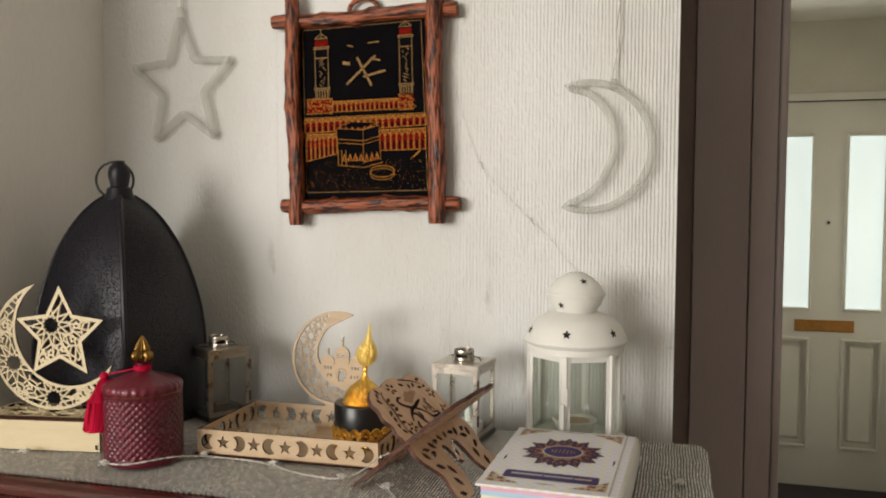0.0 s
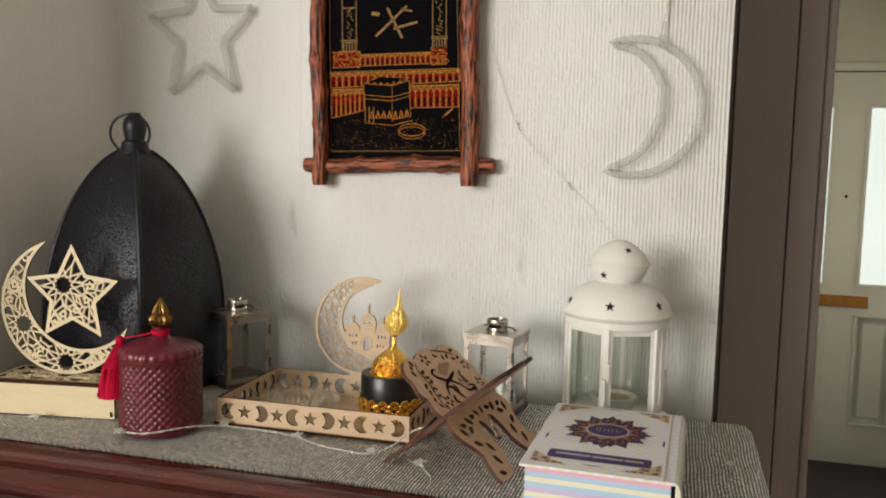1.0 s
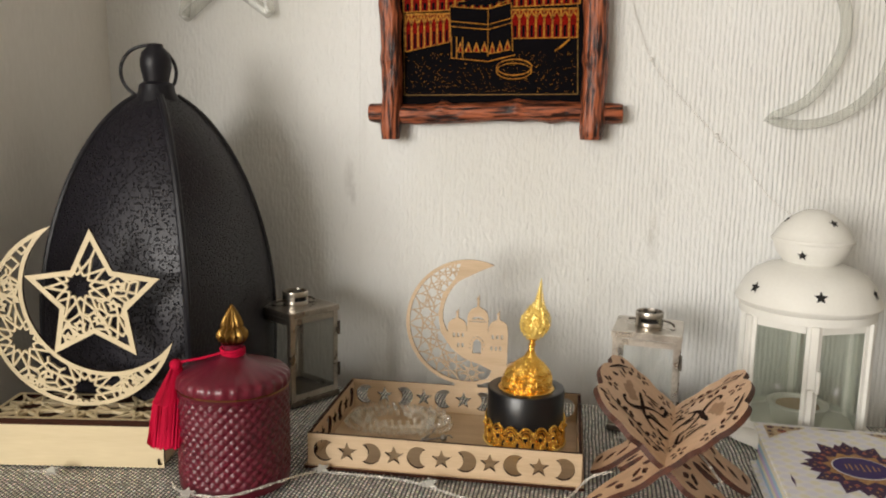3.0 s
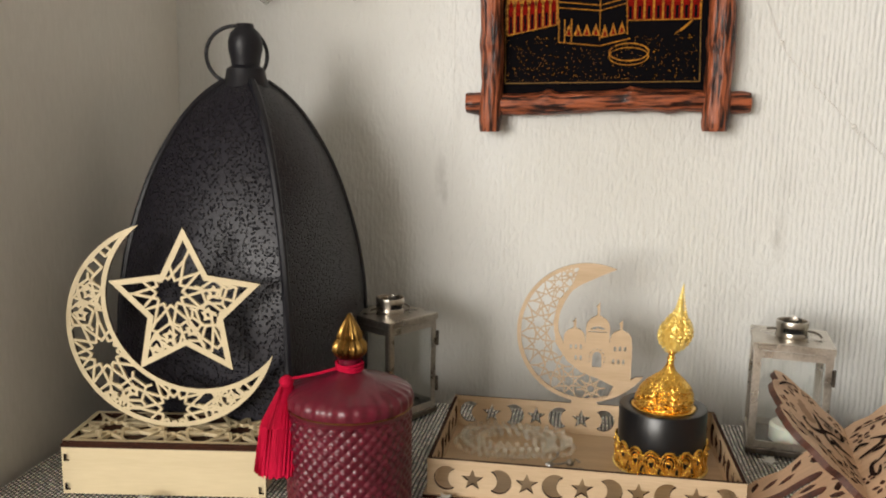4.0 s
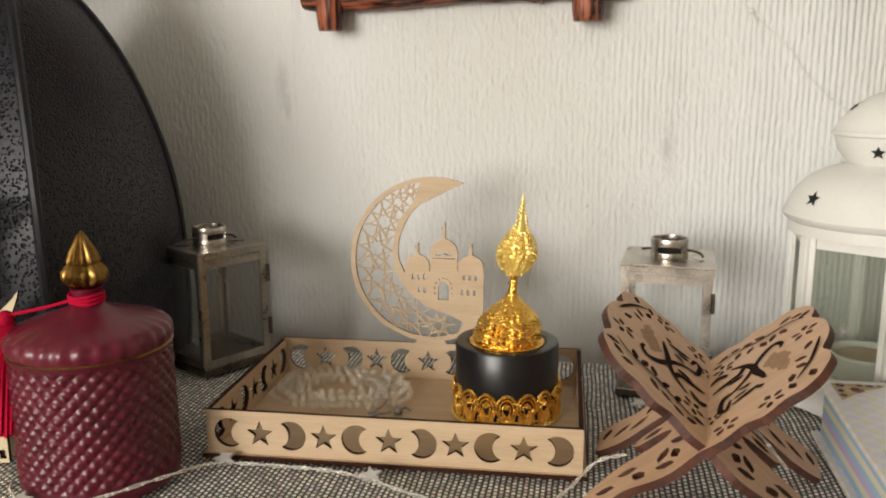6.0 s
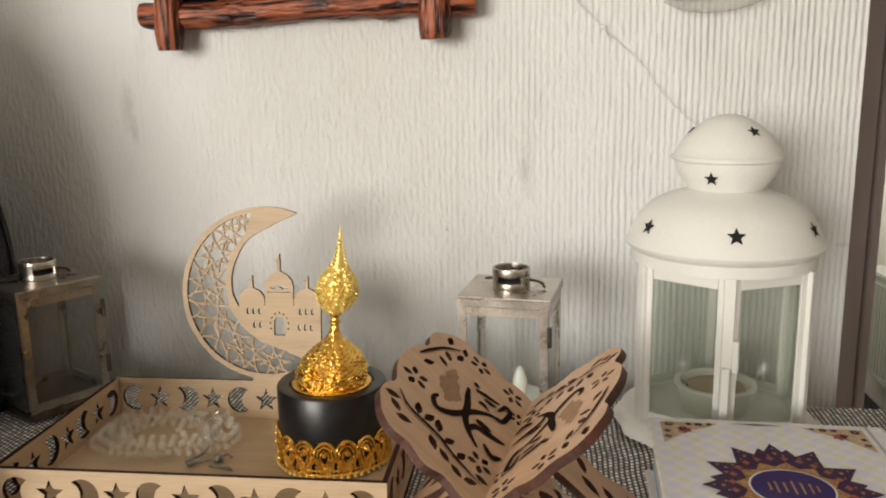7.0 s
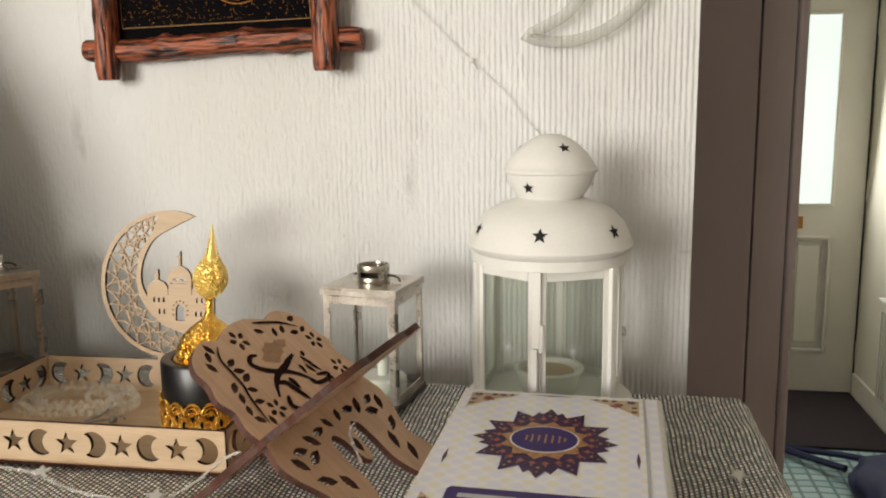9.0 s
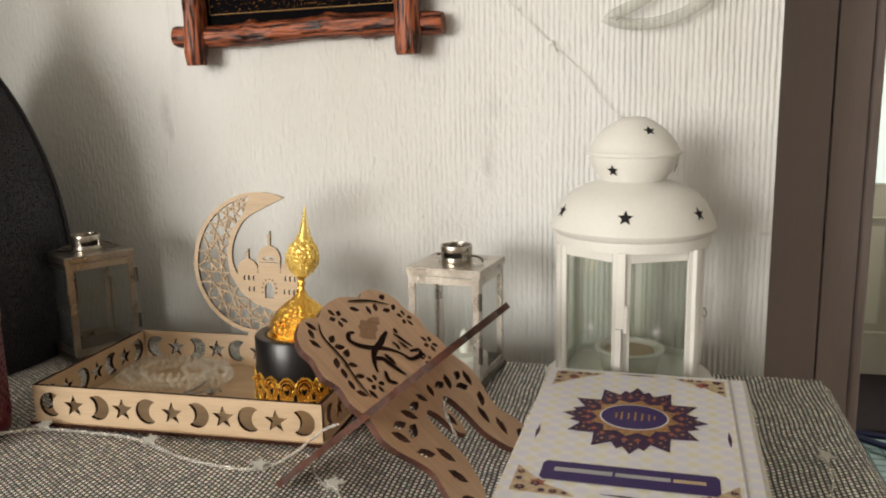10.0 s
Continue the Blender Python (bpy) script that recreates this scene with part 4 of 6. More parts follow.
# ---- wine-red jar ----
def red_jar():
    jar = thing("lidded_jar", pose(-0.600, 0.838, T), "wine-red faceted glass jar with a gold finial and tassel", "jar")
    n = 144

    def quilt(a, r, z):
        # upright columns of small overlapping scales above a plain thick foot
        if z < 0.012 or z > 0.0795:
            return r
        u, w = a * 32 / (2 * math.pi), z / 0.0088
        lump = abs(math.sin(math.pi * (u + w))) * abs(math.sin(math.pi * (u - w)))
        return r + 0.0019 * (lump ** 0.8 - 0.45)

    prof = [(0.0, 0.0005), (0.040, 0.0005), (0.0438, 0.002), (0.0446, 0.006), (0.0444, 0.010)]
    prof += [(0.0442 - 0.0004 * (i / 100), 0.0115 + i * 0.00069) for i in range(101)]
    prof += [(0.0445, 0.0815), (0.0445, 0.0828), (0.041, 0.0828)]
    bm = bmesh.new()
    lathe(bm, prof, 224, quilt)
    part("body", bm, WINE, jar, smooth=True)
    bm = bmesh.new()
    lathe(bm, [(0.0, 0.0828), (0.0449, 0.0829), (0.0453, 0.0834), (0.0449, 0.0839), (0.0, 0.0839)], 96)
    part("gilt_rim", bm, OLD_GOLD, jar, smooth=True)
    bm = bmesh.new()
    wavy = lambda a, r, z: r + (0.0007 * math.cos(a * 28) if 0.0845 < z < 0.0955 and r > 0.037 else 0)
    lathe(bm, [(0.0, 0.0840), (0.0445, 0.0840), (0.0451, 0.0855), (0.0450, 0.0900), (0.0438, 0.0930), (0.0400, 0.0953), (0.030, 0.0988), (0.020, 0.1020), (0.012, 0.1048), (0.0085, 0.1075), (0.0078, 0.114), (0.0092, 0.1165), (0, 0.1165)], n, wavy)
    part("lid", bm, WINE_MATT, jar, smooth=True)
    bm = bmesh.new()
    ribs = lambda a, r, z: r * (1 + (0.12 * math.cos(a * 12) if r > 0.003 else 0))
    lathe(bm, [(0, 0.1166), (0.0064, 0.1166), (0.0096, 0.1185), (0.0114, 0.1220), (0.0112, 0.1255), (0.0094, 0.1285), (0.0076, 0.1302), (0.0084, 0.1318), (0.0066, 0.137), (0.0040, 0.1425), (0.0025, 0.146), (0.0012, 0.1482), (0, 0.1487)], 72, ribs)
    part("finial", bm, OLD_GOLD, jar, "ribbed old gold finial", True)
    # cord and tassel
    bm = bmesh.new()
    for k in range(3):
        tube(bm, [(0.0092 * math.cos(a), 0.0092 * math.sin(a), 0.1085 + 0.0018 * k + 0.0006 * math.sin(a * 2 + k)) for a in [2 * math.pi * i / 28 for i in range(28)]], 0.0011, 6, True)
    knot = Vector((-0.041, -0.016, 0.1005))
    for k in (0, 1):
        tube(bm, smooth_path([(-0.008, -0.006 + 0.003 * k, 0.109), (-0.022, -0.011 + 0.002 * k, 0.1055), tuple(knot + Vector((0.002, 0.002 * k, 0.002)))]), 0.0009, 6)
    part("cord", bm, CRIMSON, jar, smooth=True)
    bm = bmesh.new()
    bmesh.ops.create_uvsphere(bm, u_segments=16, v_segments=10, radius=0.0052, matrix=Matrix.Translation(knot) @ Matrix.Diagonal((1, 1, 0.9, 1)))
    rng = random.Random(5)
    for k in range(700):
        a, f = rng.uniform(0, 2 * math.pi), math.sqrt(rng.random())
        top = knot + Vector((0.0042 * f * math.cos(a), 0.0042 * f * math.sin(a), -0.003))
        bot = knot + Vector((-0.0045 + 0.0150 * f * math.cos(a), -0.013 + 0.0085 * f * math.sin(a), -0.0615 + rng.uniform(-0.002, 0.0015)))
        mid = top.lerp(bot, 0.45) + Vector((0.0045 * f * math.cos(a) + rng.uniform(-0.0004, 0.0004) - 0.001, 0.0035 * f * math.sin(a), 0))
        tube(bm, [top, mid, bot], 0.00070, 4)
    part("tassel", bm, CRIMSON, jar, "crimson silk tassel", True)
    return jar


red_jar()


# ---- small steel lanterns ----
def steel_lantern():
    lan = thing("small_lantern", pose(0, 0, 0), "small square steel and glass lantern with a white candle", "lantern", "small steel lanterns")
    S, H = 0.0615, 0.0985
    h = S / 2
    bm = bmesh.new()
    block(bm, S + 0.004, S + 0.004, 0.006, 0, 0, 0.004, 0.001)
    part("base", bm, STEEL_DARK, lan)
    bm = bmesh.new()
    block(bm, S + 0.003, S + 0.003, 0.0016, 0, 0, H + 0.0008, 0.0005)
    for sx, sy, w, d in ((0, 1, S + 0.003, 0.0012), (0, -1, S + 0.003, 0.0012), (1, 0, 0.0012, S), (-1, 0, 0.0012, S)):
        block(bm, w, d, 0.0045, sx * (h + 0.0012), sy * (h + 0.0012), H - 0.0022)
    for sx in (-1, 1):
        for sy in (-1, 1):
            bmesh.ops.create_uvsphere(bm, u_segments=8, v_segments=6, radius=0.0016, matrix=pose(sx * 0.019, sy * 0.019, H + 0.0016) @ Matrix.Diagonal((1, 1, 0.4, 1)))
    part("lid", bm, STEEL, lan)
    for sx in (-1, 1):
        for sy in (-1, 1):
            bm = bmesh.new()
            block(bm, 0.0055, 0.0012, H - 0.011, sx * (h - 0.00275), sy * h, (H - 0.011) / 2 + 0.007)
            block(bm, 0.0012, 0.0043, H - 0.011, sx * h, sy * (h - 0.0028), (H - 0.011) / 2 + 0.007)
            part("post", bm, STEEL, lan)
    for k in range(4):
        for z in (H - 0.0085, 0.0102):
            bm = bmesh.new()
            block(bm, S - 0.0112, 0.0011, 0.006, 0, -h + 0.0001, z)
            ob = part("rail", bm, STEEL, lan)
            ob.matrix_basis = pose(0, 0, 0, 0, 0, 90 * k)
        bm = bmesh.new()
        block(bm, S - 0.008, 0.0010, H - 0.018, 0, -h + 0.0018, H / 2)
        ob = part("glass", bm, CLEAR, lan)
        ob.matrix_basis = pose(0, 0, 0, 0, 0, 90 * k)
        ob.visible_shadow = False
    bm = bmesh.new()
    for z0, z1 in ((0.0016, 0.0060), (0.0110, 0.0160)):
        lathe(bm, [(0.0118, H + z0), (0.0131, H + z0), (0.0134, H + z0 + 0.001), (0.0134, H + z1 - 0.001), (0.0131, H + z1), (0.0118, H + z1), (0.0115, H + (z0 + z1) / 2), (0.0118, H + z0)], 40)
    for k in range(2):
        # the wall between the side slots
        a0, a1 = k * math.pi - 0.86, k * math.pi + 0.86
        ins, outs = [], []
        for i in range(9):
            a = a0 + (a1 - a0) * i / 8
            for r, col in ((0.0117, ins), (0.0132, outs)):
                col.append([bm.verts.new((r * math.cos(a), r * math.sin(a), H + z)) for z in (0.0058, 0.0112)])
        for i in range(8):
            bm.faces.new((outs[i][0], outs[i + 1][0], outs[i + 1][1], outs[i][1]))
            bm.faces.new((ins[i + 1][0], ins[i][0], ins[i][1], ins[i + 1][1]))
        for i in (0, 8):
            bm.faces.new((outs[i][0], outs[i][1], ins[i][1], ins[i][0]))
    part("chimney", bm, STEEL, lan, smooth=True)
    bm = bmesh.new()
    lathe(bm, [(0, H + 0.0018), (0.0112, H + 0.0018), (0.0112, H + 0.0055), (0, H + 0.0055)], 24)
    part("vent", bm, HOLE, lan)
    bm = bmesh.new()
    tube(bm, smooth_path([(-0.020, 0.006, H + 0.0055), (-0.012, 0.004, H + 0.0066), (0.012, 0.003, H + 0.0066), (0.021, 0.001, H + 0.0055), (0.024, -0.002, H + 0.0030)]), 0.0010, 6)
    part("handle", bm, STEEL_DARK, lan)
    for z in (0.030, 0.075):
        bm = bmesh.new()
        tube(bm, [(h + 0.0012, -h - 0.0012, z - 0.007), (h + 0.0012, -h - 0.0012, z + 0.007)], 0.0016, 8)
        part("hinge", bm, STEEL_DARK, lan)
    bm = bmesh.new()
    lathe(bm, [(0, 0.0072), (0.0195, 0.0072), (0.0195, 0.020), (0.0175, 0.022), (0.0045, 0.022), (0.0046, 0.027), (0.0052, 0.032), (0.0030, 0.040), (0.0, 0.0435)], 32, cx=0.007, cy=-0.002)
    part("candle", bm, WAX, lan, "white candle light", True)
    return lan


first = steel_lantern()
first.matrix_world = pose(-0.2585, 1.037, T + 0.0005, 0, 0, -8)
other = copy_thing(first, pose(-0.6195, 1.040, T + 0.0005, 0, 0, 58))
bpy.data.objects.remove(next(c for c in other.children if c.name.startswith("candle")))
other["label"] = "small square steel and glass lantern in shade beside the black lantern"


# ---- white lantern ----
def white_lantern():
    lan = thing("white_lantern", pose(-0.1150, 1.040, T, 0, 0, 264) @ Matrix.Diagonal((0.97, 0.97, 1, 1)), "cream-white metal lantern with a domed top, star holes and glass sides", "lantern")
    HB = 0.122
    bm = bmesh.new()
    scal = lambda a, r, z: r + (0.0016 * math.cos(a * 12) if r > 0.06 and z < 0.010 else 0)
    lathe(bm, [(0, 0.0005), (0.066, 0.0005), (0.0705, 0.003), (0.0705, 0.007), (0.067, 0.0115), (0.062, 0.0135), (0, 0.0138)], 96, scal)
    part("base", bm, WHITE_METAL, lan, smooth=True)
    R = 0.0630
    side = R
    for k in range(6):
        a = radians(60 * k)
        bm = bmesh.new()
        block(bm, 0.0060, 0.0075, HB - 0.013, R * math.cos(a) - 0.002 * math.cos(a), R * math.sin(a) - 0.002 * math.sin(a), (HB + 0.014) / 2, 0.001, pose(0, 0, 0, 0, 0, 60 * k))
        bm.verts.ensure_lookup_table()
        part("post", bm, WHITE_METAL, lan)
        m = pose(0, 0, 0, 0, 0, 60 * k + 30)
        ap = R * math.cos(radians(30))
        bm = bmesh.new()
        for sy in (-1, 1):
            block(bm, 0.0022, 0.0060, HB - 0.0145, ap - 0.0012, sy * (side / 2 - 0.0052), (HB + 0.0145) / 2, 0.0004)
        for z in (0.0178, HB - 0.0040):
            block(bm, 0.0022, side - 0.0170, 0.0070, ap - 0.0012, 0, z, 0.0004)
        ob = part("side_frame", bm, WHITE_METAL, lan)
        ob.matrix_basis = m
        bm = bmesh.new()
        block(bm, 0.0012, side - 0.012, HB - 0.020, ap - 0.0042, 0, (HB + 0.0145) / 2)
        ob = part("glass", bm, CLEAR_GREEN, lan)
        ob.matrix_basis = m
        ob.visible_shadow = False
        bm = bmesh.new()
        for q in range(6):
            t = radians(30 * q)
            l = 0.0068 if q % 3 == 0 else 0.0046
            tube(bm, [(ap - 0.0034, -l * math.cos(t), 0.060 - l * math.sin(t)), (ap - 0.0034, l * math.cos(t), 0.060 + l * math.sin(t))], 0.00022, 4)
        part("etched_star", bm, PRINT_WHITE, ob, "fine white star etched on the pane")
    # door catch on the front corner
    bm = bmesh.new()
    block(bm, 0.004, 0.0055, 0.040, R + 0.0035, -0.0008, 0.046, 0.0008)
    tube(bm, [(R + 0.004, 0.005, 0.064), (R + 0.004, 0.005, 0.084)], 0.0020, 8)
    part("latch", bm, WHITE_METAL, lan)
    bm = bmesh.new()
    tube(bm, [(0.0035 * math.cos(t), 0.0035 * math.sin(t), 0) for t in [2 * math.pi * i / 14 for i in range(14)]], 0.0008, 6, True)
    ob = part("hook", bm, STEEL, lan)
    ob.matrix_basis = pose(R * math.cos(radians(120)) + 0.0005, R * math.sin(radians(120)) + 0.0035, 0.058, 90, 0, 30)
    roof = [(0.055, HB), (0.0620, HB), (0.0622, HB + 0.0075), (0.0658, HB + 0.0105), (0.0666, HB + 0.0130), (0.0650, HB + 0.0165), (0.0622, HB + 0.0225), (0.0580, HB + 0.0305), (0.0505, HB + 0.0385), (0.0400, HB + 0.0440), (0.0300, HB + 0.0470), (0.0252, HB + 0.0485)]
    bm = bmesh.new()
    lathe(bm, roof, 96)
    rf = part("roof", bm, WHITE_METAL, lan, smooth=True)
    knob = [(0.0252, 0.1706), (0.0275, 0.1735), (0.0325, 0.1800), (0.0348, 0.1865), (0.0354, 0.1895), (0.0374, 0.1905), (0.0376, 0.1926), (0.0358, 0.1940), (0.0338, 0.1980), (0.0295, 0.2045), (0.0225, 0.2110), (0.0150, 0.2160), (0.0080, 0.2190), (0, 0.2197)]
    bm = bmesh.new()
    lathe(bm, knob, 96)
    cap = part("cap", bm, WHITE_METAL, lan, smooth=True)

    def stars(prof, z, count, turn, r, parent):
        for (r0, z0), (r1, z1) in zip(prof, prof[1:]):
            if z0 <= z <= z1:
                f = (z - z0) / (z1 - z0)
                rr, slope = r0 + (r1 - r0) * f, math.degrees(math.atan2(r0 - r1, z1 - z0))
        for k in range(count):
            a = turn + 360 * k / count
            bm = bmesh.new()
            flat(bm, star_loop(0, 0, r, 0.45))
            ob = part("star_hole", bm, HOLE, parent, "star-shaped opening")
            ob.matrix_basis = pose(rr * math.cos(radians(a)), rr * math.sin(radians(a)), z, 0, 0, a + 90) @ pose(0, -0.0005, 0, 90 - slope)

    stars(roof, HB + 0.0265, 6, 2, 0.0062, rf)
    stars(knob, 0.1800, 3, -22, 0.0050, cap)
    stars(knob, 0.2095, 3, 34, 0.0052, cap)
    bm = bmesh.new()
    lathe(bm, [(0.0, 0.0140), (0.0225, 0.0140), (0.0265, 0.0300), (0.0290, 0.0318), (0.0288, 0.0330), (0.0250, 0.0332), (0.0222, 0.0282), (0.0, 0.0282)], 48)
    dish = part("candle_cup", bm, WHITE_METAL, lan, smooth=True)
    bm = bmesh.new()
    lathe(bm, [(0, 0.0286), (0.0208, 0.0286), (0.0203, 0.0304), (0, 0.0298)], 32)
    part("tealight", bm, TEALIGHT, dish, "tan wax tealight")
    return lan


white_lantern()


# ---- wooden tray with its mosque crescent ----
def tray():
    W, D, H, th = 0.231, 0.146, 0.031, 0.003
    tr = thing("wooden_tray", pose(-0.5495, 0.8715, T + 0.0005, 0, 0, 0.9), "plywood tray with cut-out moons and stars and a mosque crescent", "tray")
    bm = bmesh.new()
    block(bm, W + 0.005, D + 0.004, 0.003, W / 2, D / 2, 0.0015)
    part("bottom", bm, (PLY,), tr)
    bm = bmesh.new()
    block(bm, W + 0.0054, 0.0008, 0.0028, W / 2, -0.0022, 0.0015)
    block(bm, 0.0008, D + 0.004, 0.0028, W + 0.0028, D / 2, 0.0015)
    part("bottom_edge", bm, BURNT, tr, "burnt cut edge")

    def motifs(length, count, zc, first=0):
        holes = []
        for k in range(count):
            x = length * (0.062 + (1 - 0.124) * k / (count - 1)) if count > 7 else length * (0.10 + 0.80 * k / (count - 1))
            s = (k + first) % 4
            if s == 0:
                holes.append(crescent_loop(x + 0.0005, zc, 0.0096, 0))
            elif s == 2:
                holes.append(crescent_loop(x - 0.0005, zc, 0.0096, 180))
            else:
                holes.append(star_loop(x, zc, 0.0088, 0.42, 5, 90))
        return holes

    wall = [(0, 0.003), (W, 0.003), (W, H), (0, H)]
    ob = panel("front_wall", [wall] + motifs(W, 11, 0.0165), th, (PLY, BURNT), tr)
    ob.matrix_basis = pose(0, th / 2, 0, 90)
    side = [(th, 0.003), (D - th, 0.003), (D - th, H), (th, H)]
    for x in (th / 2, W - th / 2):
        ob = panel("side_wall", [side] + motifs(D, 7, 0.0165), th, (PLY, BURNT), tr)
        ob.matrix_basis = pose(x, 0, 0, 90, 0, 90)
    # back wall and crescent in one sheet: the crescent stands on the wall's top edge
    cx, cz, R = 0.1175, 0.0955, 0.0628
    outer = arc(cx, cz, R, 67.5, 260, 60)
    tip = outer[0]
    inner_pts = smooth_path([(tip[0], tip[1], 0), (cx + 0.006, cz + 0.0495, 0), (cx - 0.0135, cz + 0.038, 0), (cx - 0.0240, cz + 0.019, 0), (cx - 0.0255, cz + 0.002, 0), (cx - 0.0205, cz - 0.0105, 0)], 8)
    mx = cx + 0.0095          # middle of the mosque

    def dome(x, z, w, h):
        return [(x + w * c, z + h * s ** 0.9) for c, s in ((-1, 0), (-1.03, 0.25), (-0.92, 0.55), (-0.66, 0.80), (-0.30, 0.95), (0, 1.06), (0.30, 0.95), (0.66, 0.80), (0.92, 0.55), (1.03, 0.25), (1, 0))]

    def spire(pts, h, w=0.0011):
        k = max(range(len(pts)), key=lambda i: pts[i][1])
        x, z = pts[k]
        return pts[:k] + [(x - w, z - 0.0005), (x - w, z + h * 0.5), (x - 2.2 * w, z + h * 0.6), (x - 0.4 * w, z + h * 0.75), (x + 0.8 * w, z + h), (x + w, z + h * 0.6), (x + w, z - 0.0005)] + pts[k + 1:]

    l_d = spire(dome(mx - 0.0205, cz - 0.0085, 0.0094, 0.0125), 0.0085)
    c_d = spire(dome(mx, cz + 0.0005, 0.0104, 0.0155), 0.0120)
    r_d = spire(dome(mx + 0.0205, cz - 0.0085, 0.0094, 0.0125), 0.0085)
    top = [(p.x, p.y) for p in inner_pts[1:]]
    sky_line = l_d + [(mx - 0.0106, cz - 0.0085)] + c_d + [(mx + 0.0106, cz - 0.0085)] + r_d
    right = [(mx + 0.0305, cz - 0.0085), (mx + 0.0305, cz - 0.0400), (cx + 0.0440, cz - 0.0375)]
    horn = arc(cx, cz, R, -36, -80, 16)
    loop = [(0, 0.003), (W, 0.003), (W, H), (cx + 0.0120, H)] + horn[::-1] + right[::-1] + sky_line[::-1] + top[::-1] + outer + [(cx - 0.0120, H), (0, H)]
    clean = []
    for p in loop:
        if not clean or math.hypot(p[0] - clean[-1][0], p[1] - clean[-1][1]) > 1e-5:
            clean.append(p)
    # pierced band of the crescent
    band = arc(cx, cz, R, 84, 296, 60) + [(cx + 0.025, cz - 0.0470), (cx + 0.012, cz - 0.0410), (cx - 0.004, cz - 0.036), (cx - 0.017, cz - 0.026), (cx - 0.0275, cz - 0.011), (cx - 0.0305, cz + 0.008), (cx - 0.0265, cz + 0.028), (cx - 0.0145, cz + 0.0435), (cx + 0.004, cz + 0.0535)]
    opening = arc(cx, cz, R - 0.0036, 99, 291, 60) + band[61:-1]
    holes = [opening]
    arch = [(mx - 0.0042, cz - 0.0305)] + [(mx - 0.0042, cz - 0.0225)] + arc(mx, cz - 0.0225, 0.0042, 180, 0, 8, 0.0062)[1:-1] + [(mx + 0.0042, cz - 0.0225), (mx + 0.0042, cz - 0.0305)]
    holes.append(arch)
    for x0, z0, n in ((mx - 0.0190, cz - 0.0130, 3), (mx + 0.0200, cz - 0.0130, 3), (mx - 0.0165, cz - 0.0230, 2), (mx + 0.0190, cz - 0.0245, 3)):
        for k in range(n):
            x = x0 + (k - (n - 1) / 2) * 0.0044
            holes.append([(x - 0.0010, z0 - 0.0020), (x + 0.0010, z0 - 0.0020), (x + 0.0010, z0 + 0.0014), (x, z0 + 0.0026), (x - 0.0010, z0 + 0.0014)])
    holes.append([(mx - 0.0085, cz + 0.0010), (mx + 0.0085, cz + 0.0010), (mx + 0.0085, cz + 0.0018), (mx - 0.0085, cz + 0.0018)])
    holes.append([(mx - 0.0068, cz + 0.0040), (mx - 0.003, cz + 0.0033), (mx, cz + 0.0050), (mx + 0.003, cz + 0.0033), (mx + 0.0068, cz + 0.0040), (mx + 0.002, cz + 0.0065), (mx - 0.003, cz + 0.0060)])
    for k in range(9):
        t = radians(-20 + 220 * k / 8)
        x, z = mx + 0.0068 * math.cos(t), cz - 0.0225 + 0.0088 * math.sin(t)
        holes.append([(x - 0.0006, z - 0.0006), (x + 0.0006, z - 0.0006), (x + 0.0006, z + 0.0006), (x - 0.0006, z + 0.0006)])
    ob = panel("back_wall", [clean] + motifs(W, 11, 0.0165) + holes, th, (PLY, BURNT), tr, "back wall with pierced crescent and mosque outline")
    ob.matrix_basis = pose(0, D - th / 2 - 0.001, 0, 84)
    roses = [(cx + q * math.cos(radians(a)), cz + q * math.sin(radians(a)), rr, 8, 3, a) for a, q, rr in ((108, 0.0545, 0.0052), (122, 0.0505, 0.0085), (143, 0.0465, 0.0115), (170, 0.0440, 0.0128), (198, 0.0440, 0.0128), (226, 0.0445, 0.0128), (252, 0.0475, 0.0110), (276, 0.0510, 0.0085))]
    part("strapwork", strapwork(opening, roses, 0.0010, th), PLY, ob)
    return tr


tray()


